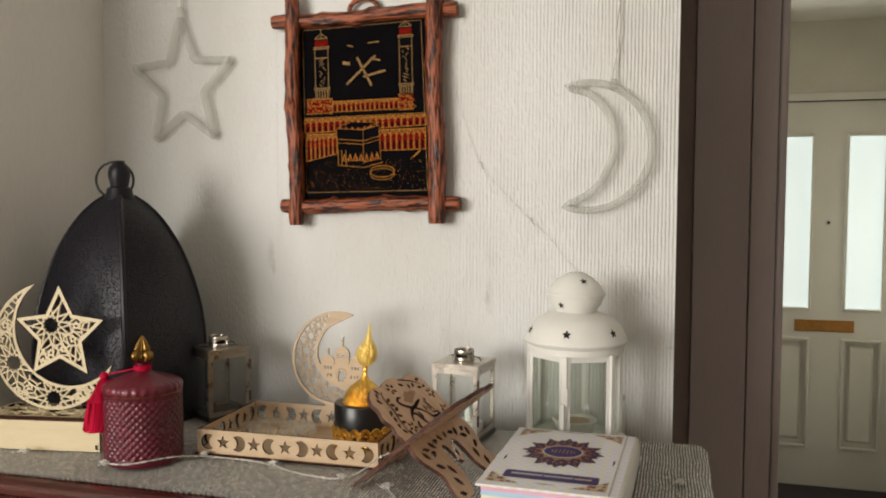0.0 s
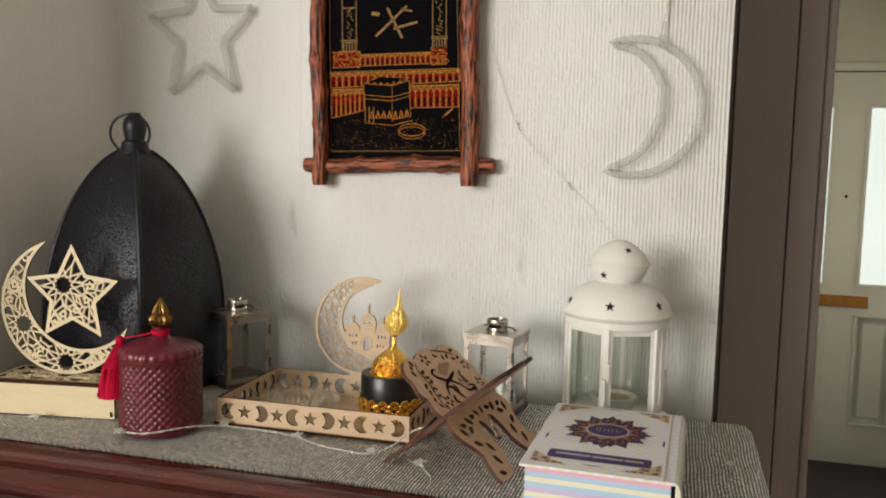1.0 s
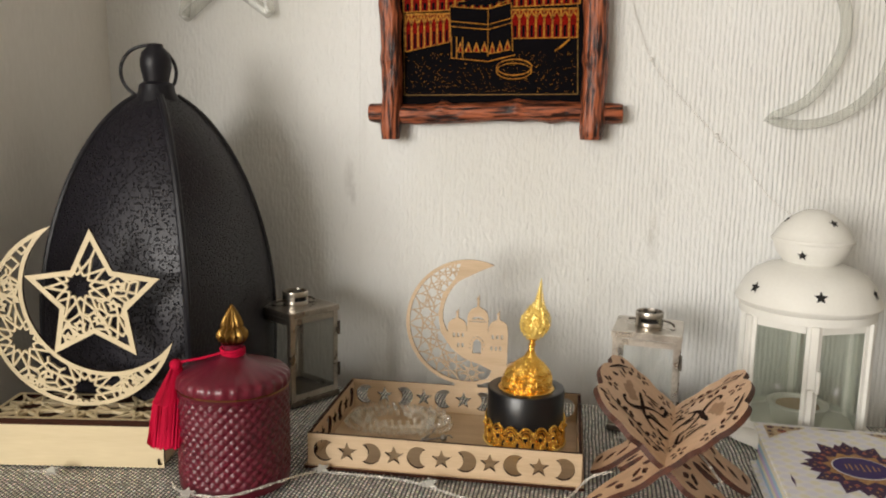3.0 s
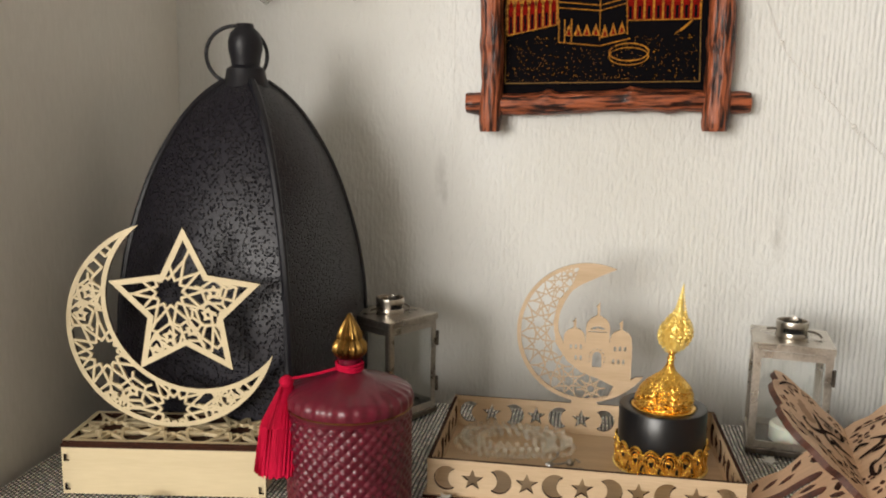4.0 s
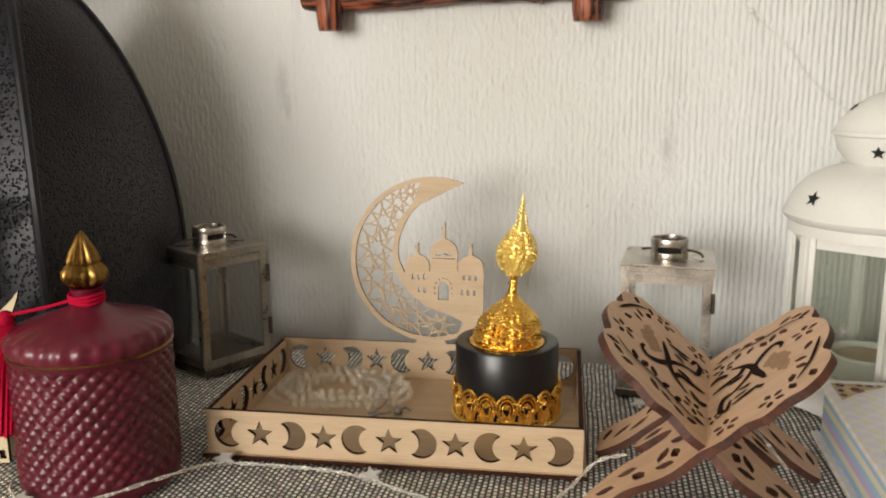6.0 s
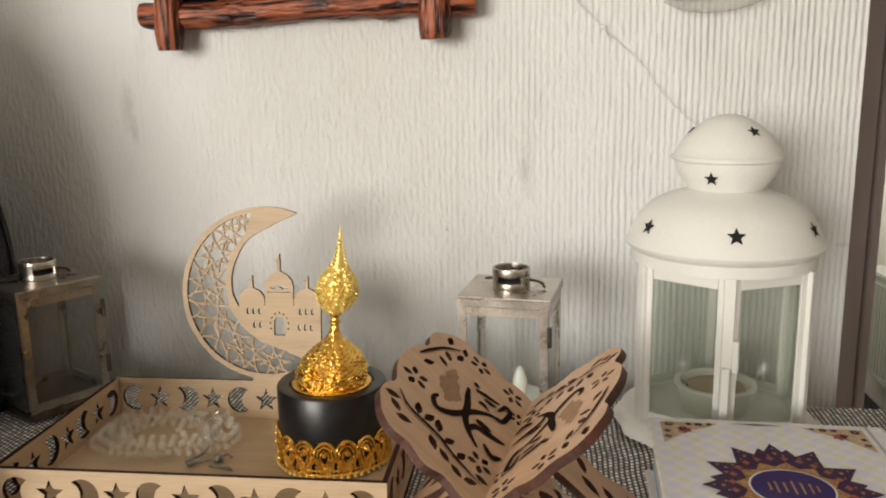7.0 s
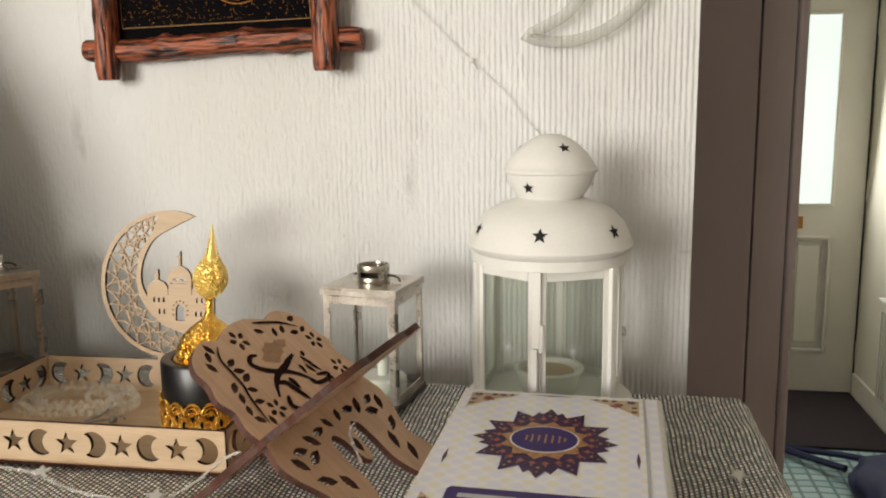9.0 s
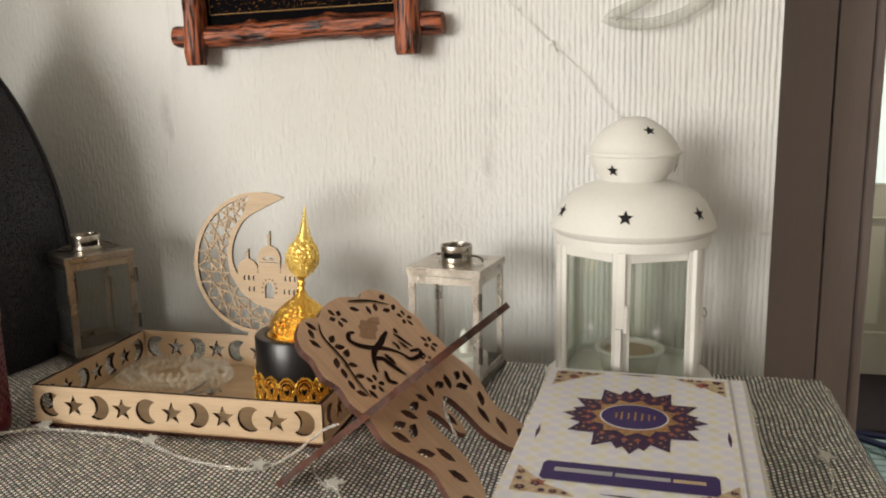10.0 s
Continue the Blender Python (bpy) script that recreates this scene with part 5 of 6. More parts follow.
# ---- gold and black incense holder ----
def incense():
    pot = thing("incense_holder", pose(-0.3710, 0.962, T + 0.0037) @ Matrix.Scale(1.065, 4), "black and gold incense holder with a pierced dome and flame finial", "incense holder")
    R = 0.0330

    def lean(bm):
        """The lid sits askew: all above the cup leans to one side."""
        for v in bm.verts:
            v.co.x += 0.102 * max(0.0, v.co.z - 0.0495)

    bm = bmesh.new()
    lathe(bm, [(0, 0.0005), (R - 0.001, 0.0005), (R, 0.002), (R, 0.0475), (R - 0.0008, 0.0488), (R - 0.0025, 0.0492), (R - 0.0075, 0.0485), (R - 0.009, 0.0465), (0, 0.0465)], 64)
    part("cup", bm, BLACK_GLOSS, pot, "black lacquered cup", True)
    bm = bmesh.new()
    n = 17
    rr = R + 0.0011
    on = lambda a, z, o=0.0: ((rr + o) * math.cos(a), (rr + o) * math.sin(a), z)
    for k in range(n):
        a0 = 2 * math.pi * k / n
        st = 2 * math.pi / n
        for w, h, t in ((0.50, 0.0085, 0.0010), (0.35, 0.0060, 0.0008), (0.19, 0.0034, 0.0008)):
            top = [on(a0 + st * w * math.sin(radians(q)), 0.0150 + h * math.cos(radians(q))) for q in range(-95, 96, 19)]
            tube(bm, [on(a0 - st * w * 0.25, 0.003)] + [on(a0 - st * w * 0.62, 0.009)] + top + [on(a0 + st * w * 0.62, 0.009), on(a0 + st * w * 0.25, 0.003)], t, 5)
        bmesh.ops.create_icosphere(bm, subdivisions=1, radius=0.0019, matrix=Matrix.Translation(on(a0, 0.0165, 0.0008)))
        tube(bm, [on(a0, 0.003), on(a0, 0.011)], 0.0009, 5)
        for s in (-0.22, 0.22):
            tube(bm, [on(a0 + st * s, 0.003), on(a0 + st * s * 0.4, 0.012)], 0.0007, 5)
    for k in range(65):
        a = 2 * math.pi * k / 65
        tube(bm, [on(a, 0.0030, -0.0004), on(a + 0.012, 0.0060, -0.0002), on(a, 0.0092 + 0.0012 * (k % 2), -0.0004)], 0.0007, 4)
    for z, t in ((0.0030, 0.0012), (0.0060, 0.0006)):
        tube(bm, [on(2 * math.pi * i / 48, z) for i in range(48)], t, 6, True)
    part("filigree_band", bm, GOLD, pot, "bright gold filigree band", True)
    bm = bmesh.new()
    for k in range(52):
        bmesh.ops.create_icosphere(bm, subdivisions=1, radius=0.0014, matrix=Matrix.Translation(on(2 * math.pi * k / 52, 0.0018, 0.0006)))
    part("beaded_foot", bm, GOLD_BRIGHT, pot, smooth=True)
    bm = bmesh.new()
    orn = lambda a, r, z: r * (1 + 0.055 * math.sin(a * 16 + 3 * math.sin(z * 700)) * math.sin(z * 1500 + 2 * math.sin(a * 5))) if 0.007 < r < 0.0224 and z > 0.0505 else r
    bell = smooth_path([(0.0212, 0, 0.0495), (0.0214, 0, 0.0530), (0.0206, 0, 0.0580), (0.0182, 0, 0.0635), (0.0140, 0, 0.0685), (0.0095, 0, 0.0725), (0.0062, 0, 0.0755), (0.0042, 0, 0.0785)], 10)
    lathe(bm, [(0.0236, 0.0468), (0.0240, 0.0485), (0.0225, 0.0495)] + [(p.x, p.z) for p in bell] + [(0.0036, 0.0800), (0, 0.0800)], 160, orn)
    lean(bm)
    part("dome", bm, GOLD, pot, "embossed gold dome", True)
    bm = bmesh.new()
    lathe(bm, [(0.0036, 0.0795), (0.0027, 0.084), (0.0024, 0.088), (0.0033, 0.0885), (0.0033, 0.0897), (0.0024, 0.0902), (0.0024, 0.0938), (0.0034, 0.0944), (0.0034, 0.0957), (0.002, 0.0965), (0, 0.0965)], 20)
    for v in bm.verts:
        v.co.z = 0.0790 + (v.co.z - 0.0795) * 0.76
    lean(bm)
    part("stem", bm, GOLD, pot, smooth=True)
    # flame: rows of small scrolls and beads about a flat bulb, then the knobbly drawn-out tip
    bm = bmesh.new()
    rng = random.Random(3)

    def bulb(f):
        return 0.0148 * (math.sin(math.pi * (f * 0.90 + 0.05)) ** 0.75) * (1 - 0.30 * f)
    lathe(bm, [(0.001, 0.0962)] + [(bulb(i / 10) * 0.80, 0.0960 + 0.0340 * i / 10) for i in range(11)], 40, lambda a, r, z: r * (0.80 + 0.20 * abs(math.cos(a)) + 0.10 * math.sin(7 * a + z * 900)) * (1 if abs(math.sin(a)) < 0.5 else 0.72))
    for row in range(11):
        f = 0.03 + 0.94 * row / 10
        n = max(6, int(bulb(f) * 1500))
        for k in range(n):
            a = 2 * math.pi * (k + 0.5 * (row % 2)) / n + 0.25 * row
            c = Vector((bulb(f) * math.cos(a), bulb(f) * math.sin(a) * 0.55, 0.0960 + 0.0340 * f))
            q = 0.0019 + rng.uniform(-0.0003, 0.0003)
            side = Vector((-math.sin(a), math.cos(a) * 0.55, 0)).normalized()
            outw = Vector((math.cos(a), math.sin(a), 0))
            tube(bm, [c + side * q * math.cos(t) + Vector((0, 0, q * math.sin(t))) + outw * 0.0005 * math.cos(t * 2) for t in [4.7 * i / 6 + k for i in range(7)]], 0.0005, 4)
            if (k + row) % 2:
                bmesh.ops.create_icosphere(bm, subdivisions=1, radius=0.0009, matrix=Matrix.Translation(c + outw * 0.0006))
    lathe(bm, [(0.0050, 0.1270), (0.0034, 0.1305), (0.0030, 0.1325), (0.0024, 0.1345), (0.0022, 0.137), (0.0018, 0.1395), (0.0016, 0.142), (0.0011, 0.145), (0.0012, 0.148), (0.0004, 0.1525), (0, 0.154)], 12)
    for k in range(26):
        a, f = k * 2.1, k / 25
        bmesh.ops.create_icosphere(bm, subdivisions=1, radius=0.0014 - 0.0006 * f, matrix=Matrix.Translation(((0.0046 * (1 - f) ** 1.3 + 0.0009) * math.cos(a), (0.0034 * (1 - f) + 0.0009) * math.sin(a), 0.1275 + f * 0.0215)))
    for v in bm.verts:
        v.co = Vector((v.co.x * 0.96, v.co.y * 0.96, 0.0917 + (v.co.z - 0.0960) * 0.91))
    lean(bm)
    part("flame", bm, GOLD_BRIGHT, pot, "bright gold filigree flame", True)
    return pot


incense()


# ---- crystal prayer beads in the tray ----
def beads():
    tas = thing("prayer_beads", pose(-0.494, 0.975, T + 0.0042), "clear crystal prayer beads coiled in the tray with silver charms", "prayer beads")
    me_bm = bmesh.new()
    bmesh.ops.create_icosphere(me_bm, subdivisions=2, radius=0.0024)
    me = bpy.data.meshes.new("bead")
    me_bm.to_mesh(me)
    me_bm.free()
    me.materials.append(CRYSTAL)
    rng = random.Random(11)
    placed = []
    loops = [(0.050, 0.034, 0, 46, 0), (0.044, 0.029, 0, 40, 0), (0.037, 0.023, 0, 33, 0), (0.030, 0.017, 0, 26, 0), (0.047, 0.031, 0.0045, 42, 0.3), (0.038, 0.025, 0.0048, 34, 0.5), (0.030, 0.018, 0.0045, 24, 0.2)]
    for rx, ry, z, n, ph in loops:
        for i in range(n):
            a = 2 * math.pi * i / n + ph
            k = 1 + 0.07 * math.sin(3 * a + rx * 300)
            ob = new("bead", me)
            ob.parent = tas
            ob.location = (rx * k * math.cos(a) + rng.uniform(-0.0006, 0.0006), ry * k * math.sin(a) + rng.uniform(-0.0006, 0.0006), 0.0029 + z + rng.uniform(0, 0.0008))
    for i in range(12):
        ob = new("bead", me)
        ob.parent = tas
        a = 2 * math.pi * i / 12
        ob.location = (0.028 + 0.017 * math.cos(a), 0.002 + 0.020 * math.sin(a), 0.0105 + 0.001 * math.sin(a * 2))
    bm = bmesh.new()
    tube(bm, smooth_path([(0.040, -0.020, 0.006), (0.038, -0.028, 0.004), (0.034, -0.036, 0.003), (0.040, -0.038, 0.003), (0.049, -0.032, 0.003)]), 0.0009, 6)
    for x, y in ((0.034, -0.036), (0.0355, -0.0385), (0.0325, -0.038), (0.0345, -0.0405)):
        bmesh.ops.create_icosphere(bm, subdivisions=1, radius=0.0022, matrix=pose(x, y, 0.0024) @ Matrix.Diagonal((1.3, 1, 0.8, 1)))
    part("charm", bm, SILVER, tas, "dark silver charm", True)
    bm = bmesh.new()
    tube(bm, smooth_path([(0.049, -0.032, 0.003), (0.054, -0.026, 0.0032), (0.058, -0.028, 0.002)]), 0.0008, 6)
    lathe(bm, [(0, 0), (0.0030, 0.0006), (0.0034, 0.003), (0.0018, 0.0052), (0, 0.0056)], 12, cx=0.050, cy=-0.031)
    for k in range(5):
        tube(bm, [(0.047 + 0.001 * k, -0.040, 0.0012), (0.060 + 0.001 * k, -0.0385 - 0.0012 * k, 0.0010)], 0.0006, 5)
    part("pendant", bm, SILVER, tas, "silver tassel pendant", True)
    return tas


beads()


# ---- folding book stand ----
def book_stand():
    st = thing("book_stand", pose(-0.2555, 0.862, T, 0, 0, -9.0), "folding tan wooden book stand with floral cut-outs and burnt edges", "book stand")
    th, tilt, low = 0.0044, radians(40.5), 0.082

    def mirrored(points, steps=4):
        half = [(p.x, p.y) for p in smooth_path([(u, v, 0) for u, v in points], steps)]
        return half

    # u runs from the foot to the top of the page, v across the board
    outer = mirrored([(0.0, 0.0625), (0.008, 0.0635), (0.019, 0.0600), (0.031, 0.0550), (0.042, 0.0585), (0.054, 0.0650), (0.066, 0.0680), (0.076, 0.0650), (low, 0.0640), (0.094, 0.0665), (0.106, 0.0630), (0.117, 0.0668), (0.128, 0.0625), (0.138, 0.0632), (0.146, 0.0585), (0.1505, 0.0520), (0.1540, 0.0450), (0.1545, 0.0360), (0.1518, 0.0275), (0.1555, 0.0180), (0.1580, 0.0090), (0.1585, 0.0)])
    inner = mirrored([(0.0, 0.0330), (0.010, 0.0255), (0.026, 0.0190), (0.044, 0.0195), (0.057, 0.0180), (0.0615, 0.0125), (0.056, 0.0075), (0.046, 0.0058), (0.038, 0.0045), (0.0335, 0.0)])
    loop = outer + [(u, -v) for u, v in reversed(outer[:-1])] + [(u, -v) for u, v in inner] + [(u, v) for u, v in reversed(inner[:-1])]
    holes = []

    def flower(u, v, size, turn):
        for k in range(5):
            a = 72 * k + turn
            holes.append(leaf(u + size * 0.78 * math.cos(radians(a)), v + size * 0.78 * math.sin(radians(a)), size * 0.90, size * 0.46, a))

    def spray(leaves):
        for u, v, size, turn in leaves:
            holes.append(leaf(u, v, size, size * 0.40, turn))

    # legs: long curled slits in pairs
    for q in (-1, 1):
        for u, v, l, w, t in ((0.007, 0.0500, 0.011, 0.0038, 70), (0.017, 0.0500, 0.014, 0.0036, 15), (0.020, 0.0400, 0.013, 0.0042, 25), (0.031, 0.0440, 0.013, 0.0042, 60), (0.034, 0.0335, 0.013, 0.0042, 20), (0.043, 0.0470, 0.013, 0.0040, 55), (0.047, 0.0370, 0.012, 0.0042, 0),
                              (0.052, 0.0280, 0.013, 0.0040, 70), (0.058, 0.0400, 0.012, 0.0042, 110), (0.060, 0.0540, 0.012, 0.0040, 30), (0.066, 0.0460, 0.011, 0.0036, 75), (0.067, 0.0310, 0.012, 0.0040, 40), (0.069, 0.0200, 0.011, 0.0036, 95)):
            holes.append(leaf(u, q * v, l * 1.12, w * 1.25, q * t))
    spray(((0.048, 0.0, 0.013, 0), (0.060, 0.0045, 0.011, 60), (0.060, -0.0045, 0.011, -60), (0.070, 0.007, 0.010, 30), (0.070, -0.007, 0.010, -30)))
    # page: a sprig at the top, a long branch along one edge, flowers along the others
    spray(((0.1455, -0.0120, 0.0085, 60), (0.1430, -0.0190, 0.0085, 100), (0.1400, -0.0245, 0.0080, 150), (0.1515, -0.0270, 0.0080, 120), (0.1505, -0.0355, 0.0085, 70), (0.1395, -0.0335, 0.0085, 130), (0.1335, -0.0420, 0.0085, 80), (0.1440, -0.0505, 0.0090, 100), (0.1330, -0.0520, 0.0080, 110), (0.1480, -0.0130, 0.0060, 110)))
    flower(0.1455, 0.0110, 0.0068, 10)
    flower(0.1215, -0.0530, 0.0064, 40)
    flower(0.0960, -0.0515, 0.0064, 15)
    flower(0.0950, 0.0325, 0.0062, 30)
    flower(0.0880, -0.0330, 0.0050, 50)
    spray(((0.1485, 0.0395, 0.0090, 20), (0.1440, 0.0450, 0.0085, -30), (0.1430, 0.0330, 0.0095, 60), (0.1345, 0.0330, 0.0090, 110), (0.1370, 0.0495, 0.0090, 20), (0.1300, 0.0500, 0.0080, -40), (0.1275, 0.0330, 0.0090, 70), (0.1215, 0.0325, 0.0095, 110), (0.1195, 0.0475, 0.0095, -50), (0.1130, 0.0365, 0.0080, 60), (0.1115, 0.0495, 0.0085, -30),
           (0.1045, 0.0395, 0.0080, 70), (0.1030, 0.0525, 0.0080, -20), (0.0950, 0.0510, 0.0085, 40), (0.0905, 0.0430, 0.0080, 0)))
    kept = []
    for h in holes:
        if any(edge_distance(p, loop)[0] < 0.0014 for p in h):
            continue
        if any(any(edge_distance(p, k)[0] > -0.0003 for p in h) or any(inside(p, h) for p in k) for k in kept):
            continue
        kept.append(h)

    # burnt writing in the middle of the page, and the stems of the sprays
    strokes = (([(0.1310, 0.0090), (0.1320, 0.0150), (0.1280, 0.0200), (0.1220, 0.0165), (0.1165, 0.0085), (0.1110, -0.0030), (0.1030, -0.0125), (0.0940, -0.0185)], 0.0036),
               ([(0.1200, -0.0205), (0.1180, -0.0125), (0.1155, -0.0045), (0.1130, 0.0075), (0.1075, 0.0165), (0.1000, 0.0230)], 0.0040),
               ([(0.1090, 0.0165), (0.1060, 0.0080), (0.1000, 0.0055), (0.0930, 0.0030), (0.0880, 0.0010)], 0.0038),
               ([(0.1075, 0.0020), (0.1030, 0.0010), (0.0975, 0.0010)], 0.0036),
               ([(0.1160, -0.0245), (0.1110, -0.0270), (0.1060, -0.0285), (0.1005, -0.0310)], 0.0028),
               ([(0.1115, -0.0160), (0.1080, -0.0170), (0.1040, -0.0155)], 0.0026),
               ([(0.1095, -0.0225), (0.1050, -0.0235), (0.1015, -0.0250)], 0.0022),
               ([(0.0995, -0.0235), (0.0965, -0.0335), (0.0930, -0.0300), (0.0945, -0.0170), (0.0990, -0.0135)], 0.0030),
               ([(0.0980, 0.0160), (0.0915, 0.0205), (0.0865, 0.0155)], 0.0034),
               ([(0.1190, -0.0300), (0.1150, -0.0280)], 0.0030),
               ([(0.1525, -0.0120), (0.1490, -0.0240), (0.1440, -0.0370), (0.1360, -0.0490)], 0.0019),
               ([(0.1475, 0.0325), (0.1390, 0.0390), (0.1265, 0.0400), (0.1175, 0.0410), (0.1100, 0.0440), (0.0990, 0.0465), (0.0900, 0.0480)], 0.0018))
    for s, foot in ((1, 0.0660), (-1, -0.0605)):
        board = panel("board", [loop] + kept, th, (PLY_TAN, CHARRED), st)
        u = Vector((-s * math.cos(tilt), 0, math.sin(tilt)))
        v = Vector((0, -s, 0))
        n = u.cross(v)
        board.matrix_basis = Matrix(((u.x, v.x, n.x, foot), (u.y, v.y, n.y, 0.0055 if s > 0 else 0.003), (u.z, v.z, n.z, 0.0018), (0, 0, 0, 1)))
        up = 1 if n.z > 0 else -1
        bm = bmesh.new()
        flat(bm, [(0.1285 + (0.0068 + 0.0016 * math.sin(3 * a) + 0.0009 * math.sin(9 * a + 1)) * math.cos(a) - 0.20 * 0.0150 * math.sin(a), -0.0085 + (0.0150 + 0.0020 * math.sin(4 * a + 2) + 0.0012 * math.sin(11 * a)) * math.sin(a)) for a in [2 * math.pi * i / 48 for i in range(48)]], up * (th / 2 + 0.0002))
        part("engraving", bm, BLOTCH, board, "scorched flower engraving")
        for q, (pts, w) in enumerate(strokes):
            lp = ribbon(pts, [w * 0.55, w * 1.1, w * 1.2, w * 1.0, w * 0.4])
            half = len(lp) // 2
            bm = bmesh.new()
            zz = up * (th / 2 + 0.0003 + 0.00004 * q)
            for i in range(half - 1):
                flat(bm, [lp[i], lp[i + 1], lp[-2 - i], lp[-1 - i]], zz)
            part("burnt_stroke", bm, INK, board, "dark burnt pen stroke")
    return st


book_stand()


# ---- boxed book ----
def book():
    W, D, H = 0.1425, 0.206, 0.0385
    bk = thing("book", pose(-0.1775, 0.7550, T + 0.0006, 0, 0, -1.8), "thick white hardback book with purple star medallion and pastel pages", "book")
    ct = 0.0028
    for name, z in (("back_cover", ct / 2), ("front_cover", H - ct / 2)):
        bm = bmesh.new()
        block(bm, W - 0.0070, D, ct, (W - 0.0070) / 2, D / 2, z, 0.0009)
        part(name, bm, COVER, bk)
    bm = bmesh.new()
    pts = arc(0, H / 2, 0.0052, -90, 90, 10, H / 2)
    front = [bm.verts.new((W - 0.0072 + x, 0.0, z)) for x, z in pts]
    rear = [bm.verts.new((W - 0.0072 + x, D, z)) for x, z in pts]
    for i in range(len(pts) - 1):
        bm.faces.new((front[i], front[i + 1], rear[i + 1], rear[i]))
    bm.faces.new(front)
    bm.faces.new(rear[::-1])
    part("spine", bm, COVER, bk, smooth=True)
    layers = [PAGE_BLUE, PAGE_CREAM, PAGE_LILAC, PAGE_BLUE, PAGE_CREAM, PAGE_BLUE, PAGE_PINK]
    z, h = ct + 0.0002, (H - 2 * ct - 0.0004) / len(layers)
    for k, m in enumerate(layers):
        bm = bmesh.new()
        block(bm, W - 0.016, D - 0.009, h, (W - 0.016) / 2 + 0.005, D / 2, z + h * (k + 0.5))
        part("page_block", bm, m, bk, "pastel tinted page edges")
    top = H + 0.0002
    cx, cy = (W - 0.012) / 2, D * 0.585

    def printed(name, loops, material, lift, label=""):
        bm = bmesh.new()
        slim = 0.83 if name.split("_")[0] in ("medallion", "oval", "flower", "speck") else 1.0
        for lp in loops:
            flat(bm, [(cx + (x - cx) * slim, y) for x, y in lp], top + lift)
        return part(name, bm, material, bk, label)

    def sunburst(rx, ry, inner, n, turn=0):
        return [(cx + (rx if i % 2 == 0 else rx * inner) * math.sin(math.pi * i / n + turn), cy + (ry if i % 2 == 0 else ry * inner) * math.cos(math.pi * i / n + turn)) for i in range(2 * n)]

    fan = lambda lp: [[(cx, cy), a, b] for a, b in zip(lp, lp[1:] + lp[:1])]
    printed("medallion_ground", fan(sunburst(0.0480, 0.0480, 0.80, 16, 0.196)), PLUM, 0.0, "plum points of the printed medallion")
    printed("medallion_star", fan(sunburst(0.0535, 0.0535, 0.70, 12)), DARK_PLUM, 0.0002, "purple printed star medallion")
    dots = []
    for k in range(24):
        a = 2 * math.pi * (k + 0.5) / 24
        dots.append(star_loop(cx + 0.0345 * math.sin(a), cy + 0.0345 * math.cos(a), 0.0030, 0.6, 4))
    printed("flower_ring", dots, RUST, 0.0004)
    dots = [star_loop(cx + q * math.sin(a), cy + q * math.cos(a), s, 0.55, 5, 20 * k) for q, s, off in ((0.0405, 0.0018, 0.0), (0.0462, 0.0013, 0.0)) for k, a in [(k, 2 * math.pi * k / 12 + off) for k in range(12)]]
    dots += [star_loop(cx + 0.0385 * math.sin(a), cy + 0.0385 * math.cos(a), 0.0012, 0.5, 4, 20) for a in [2 * math.pi * (k + 0.5) / 24 for k in range(24)]]
    printed("speck_ring", dots, OCHRE, 0.0005)
    printed("medallion_ring", fan(sunburst(0.0335, 0.0300, 0.80, 12, 0.13)), OCHRE, 0.0006, "ochre printed ring")
    oval = [(cx + 0.0255 * math.cos(2 * math.pi * i / 40), cy + 0.0205 * math.sin(2 * math.pi * i / 40)) for i in range(40)]
    oval_in = [(cx + 0.0242 * math.cos(2 * math.pi * i / 40), cy + 0.0192 * math.sin(2 * math.pi * i / 40)) for i in range(40)]
    printed("oval_rim", [oval], PRINT_WHITE, 0.0008)
    printed("oval", [oval_in], PURPLE, 0.0010, "purple oval with faint bars of lettering")
    bars = [[(cx + x - 0.0007, cy - h), (cx + x + 0.0007, cy - h), (cx + x + 0.0007, cy + h), (cx + x - 0.0007, cy + h)] for x, h in ((-0.013, 0.004), (-0.009, 0.006), (-0.004, 0.005), (0.001, 0.007), (0.006, 0.006), (0.011, 0.005), (0.015, 0.003))]
    printed("oval_lettering", bars, OCHRE, 0.0012)
    M = 0.007
    x1, y1 = W - 0.020, D - M
    corner = []
    for ax, ay, sx, sy in ((M, M + 0.004, 1, 1), (x1, M + 0.004, -1, 1), (M, y1, 1, -1), (x1, y1, -1, -1)):
        corner.append([(ax, ay), (ax + sx * 0.034, ay), (ax + sx * 0.027, ay + sy * 0.006), (ax + sx * 0.017, ay + sy * 0.011), (ax + sx * 0.008, ay + sy * 0.021), (ax, ay + sy * 0.030)])
    for lp, (sx, sy) in zip(corner, ((1, 1), (-1, 1), (1, -1), (-1, -1))):
        ax, ay = lp[0]
        printed("corner_tracery", [star_loop(ax + sx * u, ay + sy * v, q, 0.62, 7, 20) for u, v, q in ((0.005, 0.004, 0.0036), (0.0225, 0.003, 0.0028), (0.003, 0.0215, 0.0026), (0.0125, 0.0095, 0.0030), (0.0165, 0.003, 0.0024), (0.0285, 0.0022, 0.0018), (0.003, 0.014, 0.0024))], PLUM, 0.0003)
        printed("corner_tracery", [star_loop(ax + sx * u, ay + sy * v, q, 0.55, 5, 50) for u, v, q in ((0.005, 0.004, 0.0016), (0.0225, 0.003, 0.0013), (0.003, 0.0215, 0.0012), (0.0125, 0.0095, 0.0014))], OCHRE, 0.0005)
        printed("corner_ornament", [lp], SAND, 0.0, "sand and rust corner ornament")
        mx, my = sum(p[0] for p in lp) / 6, sum(p[1] for p in lp) / 6
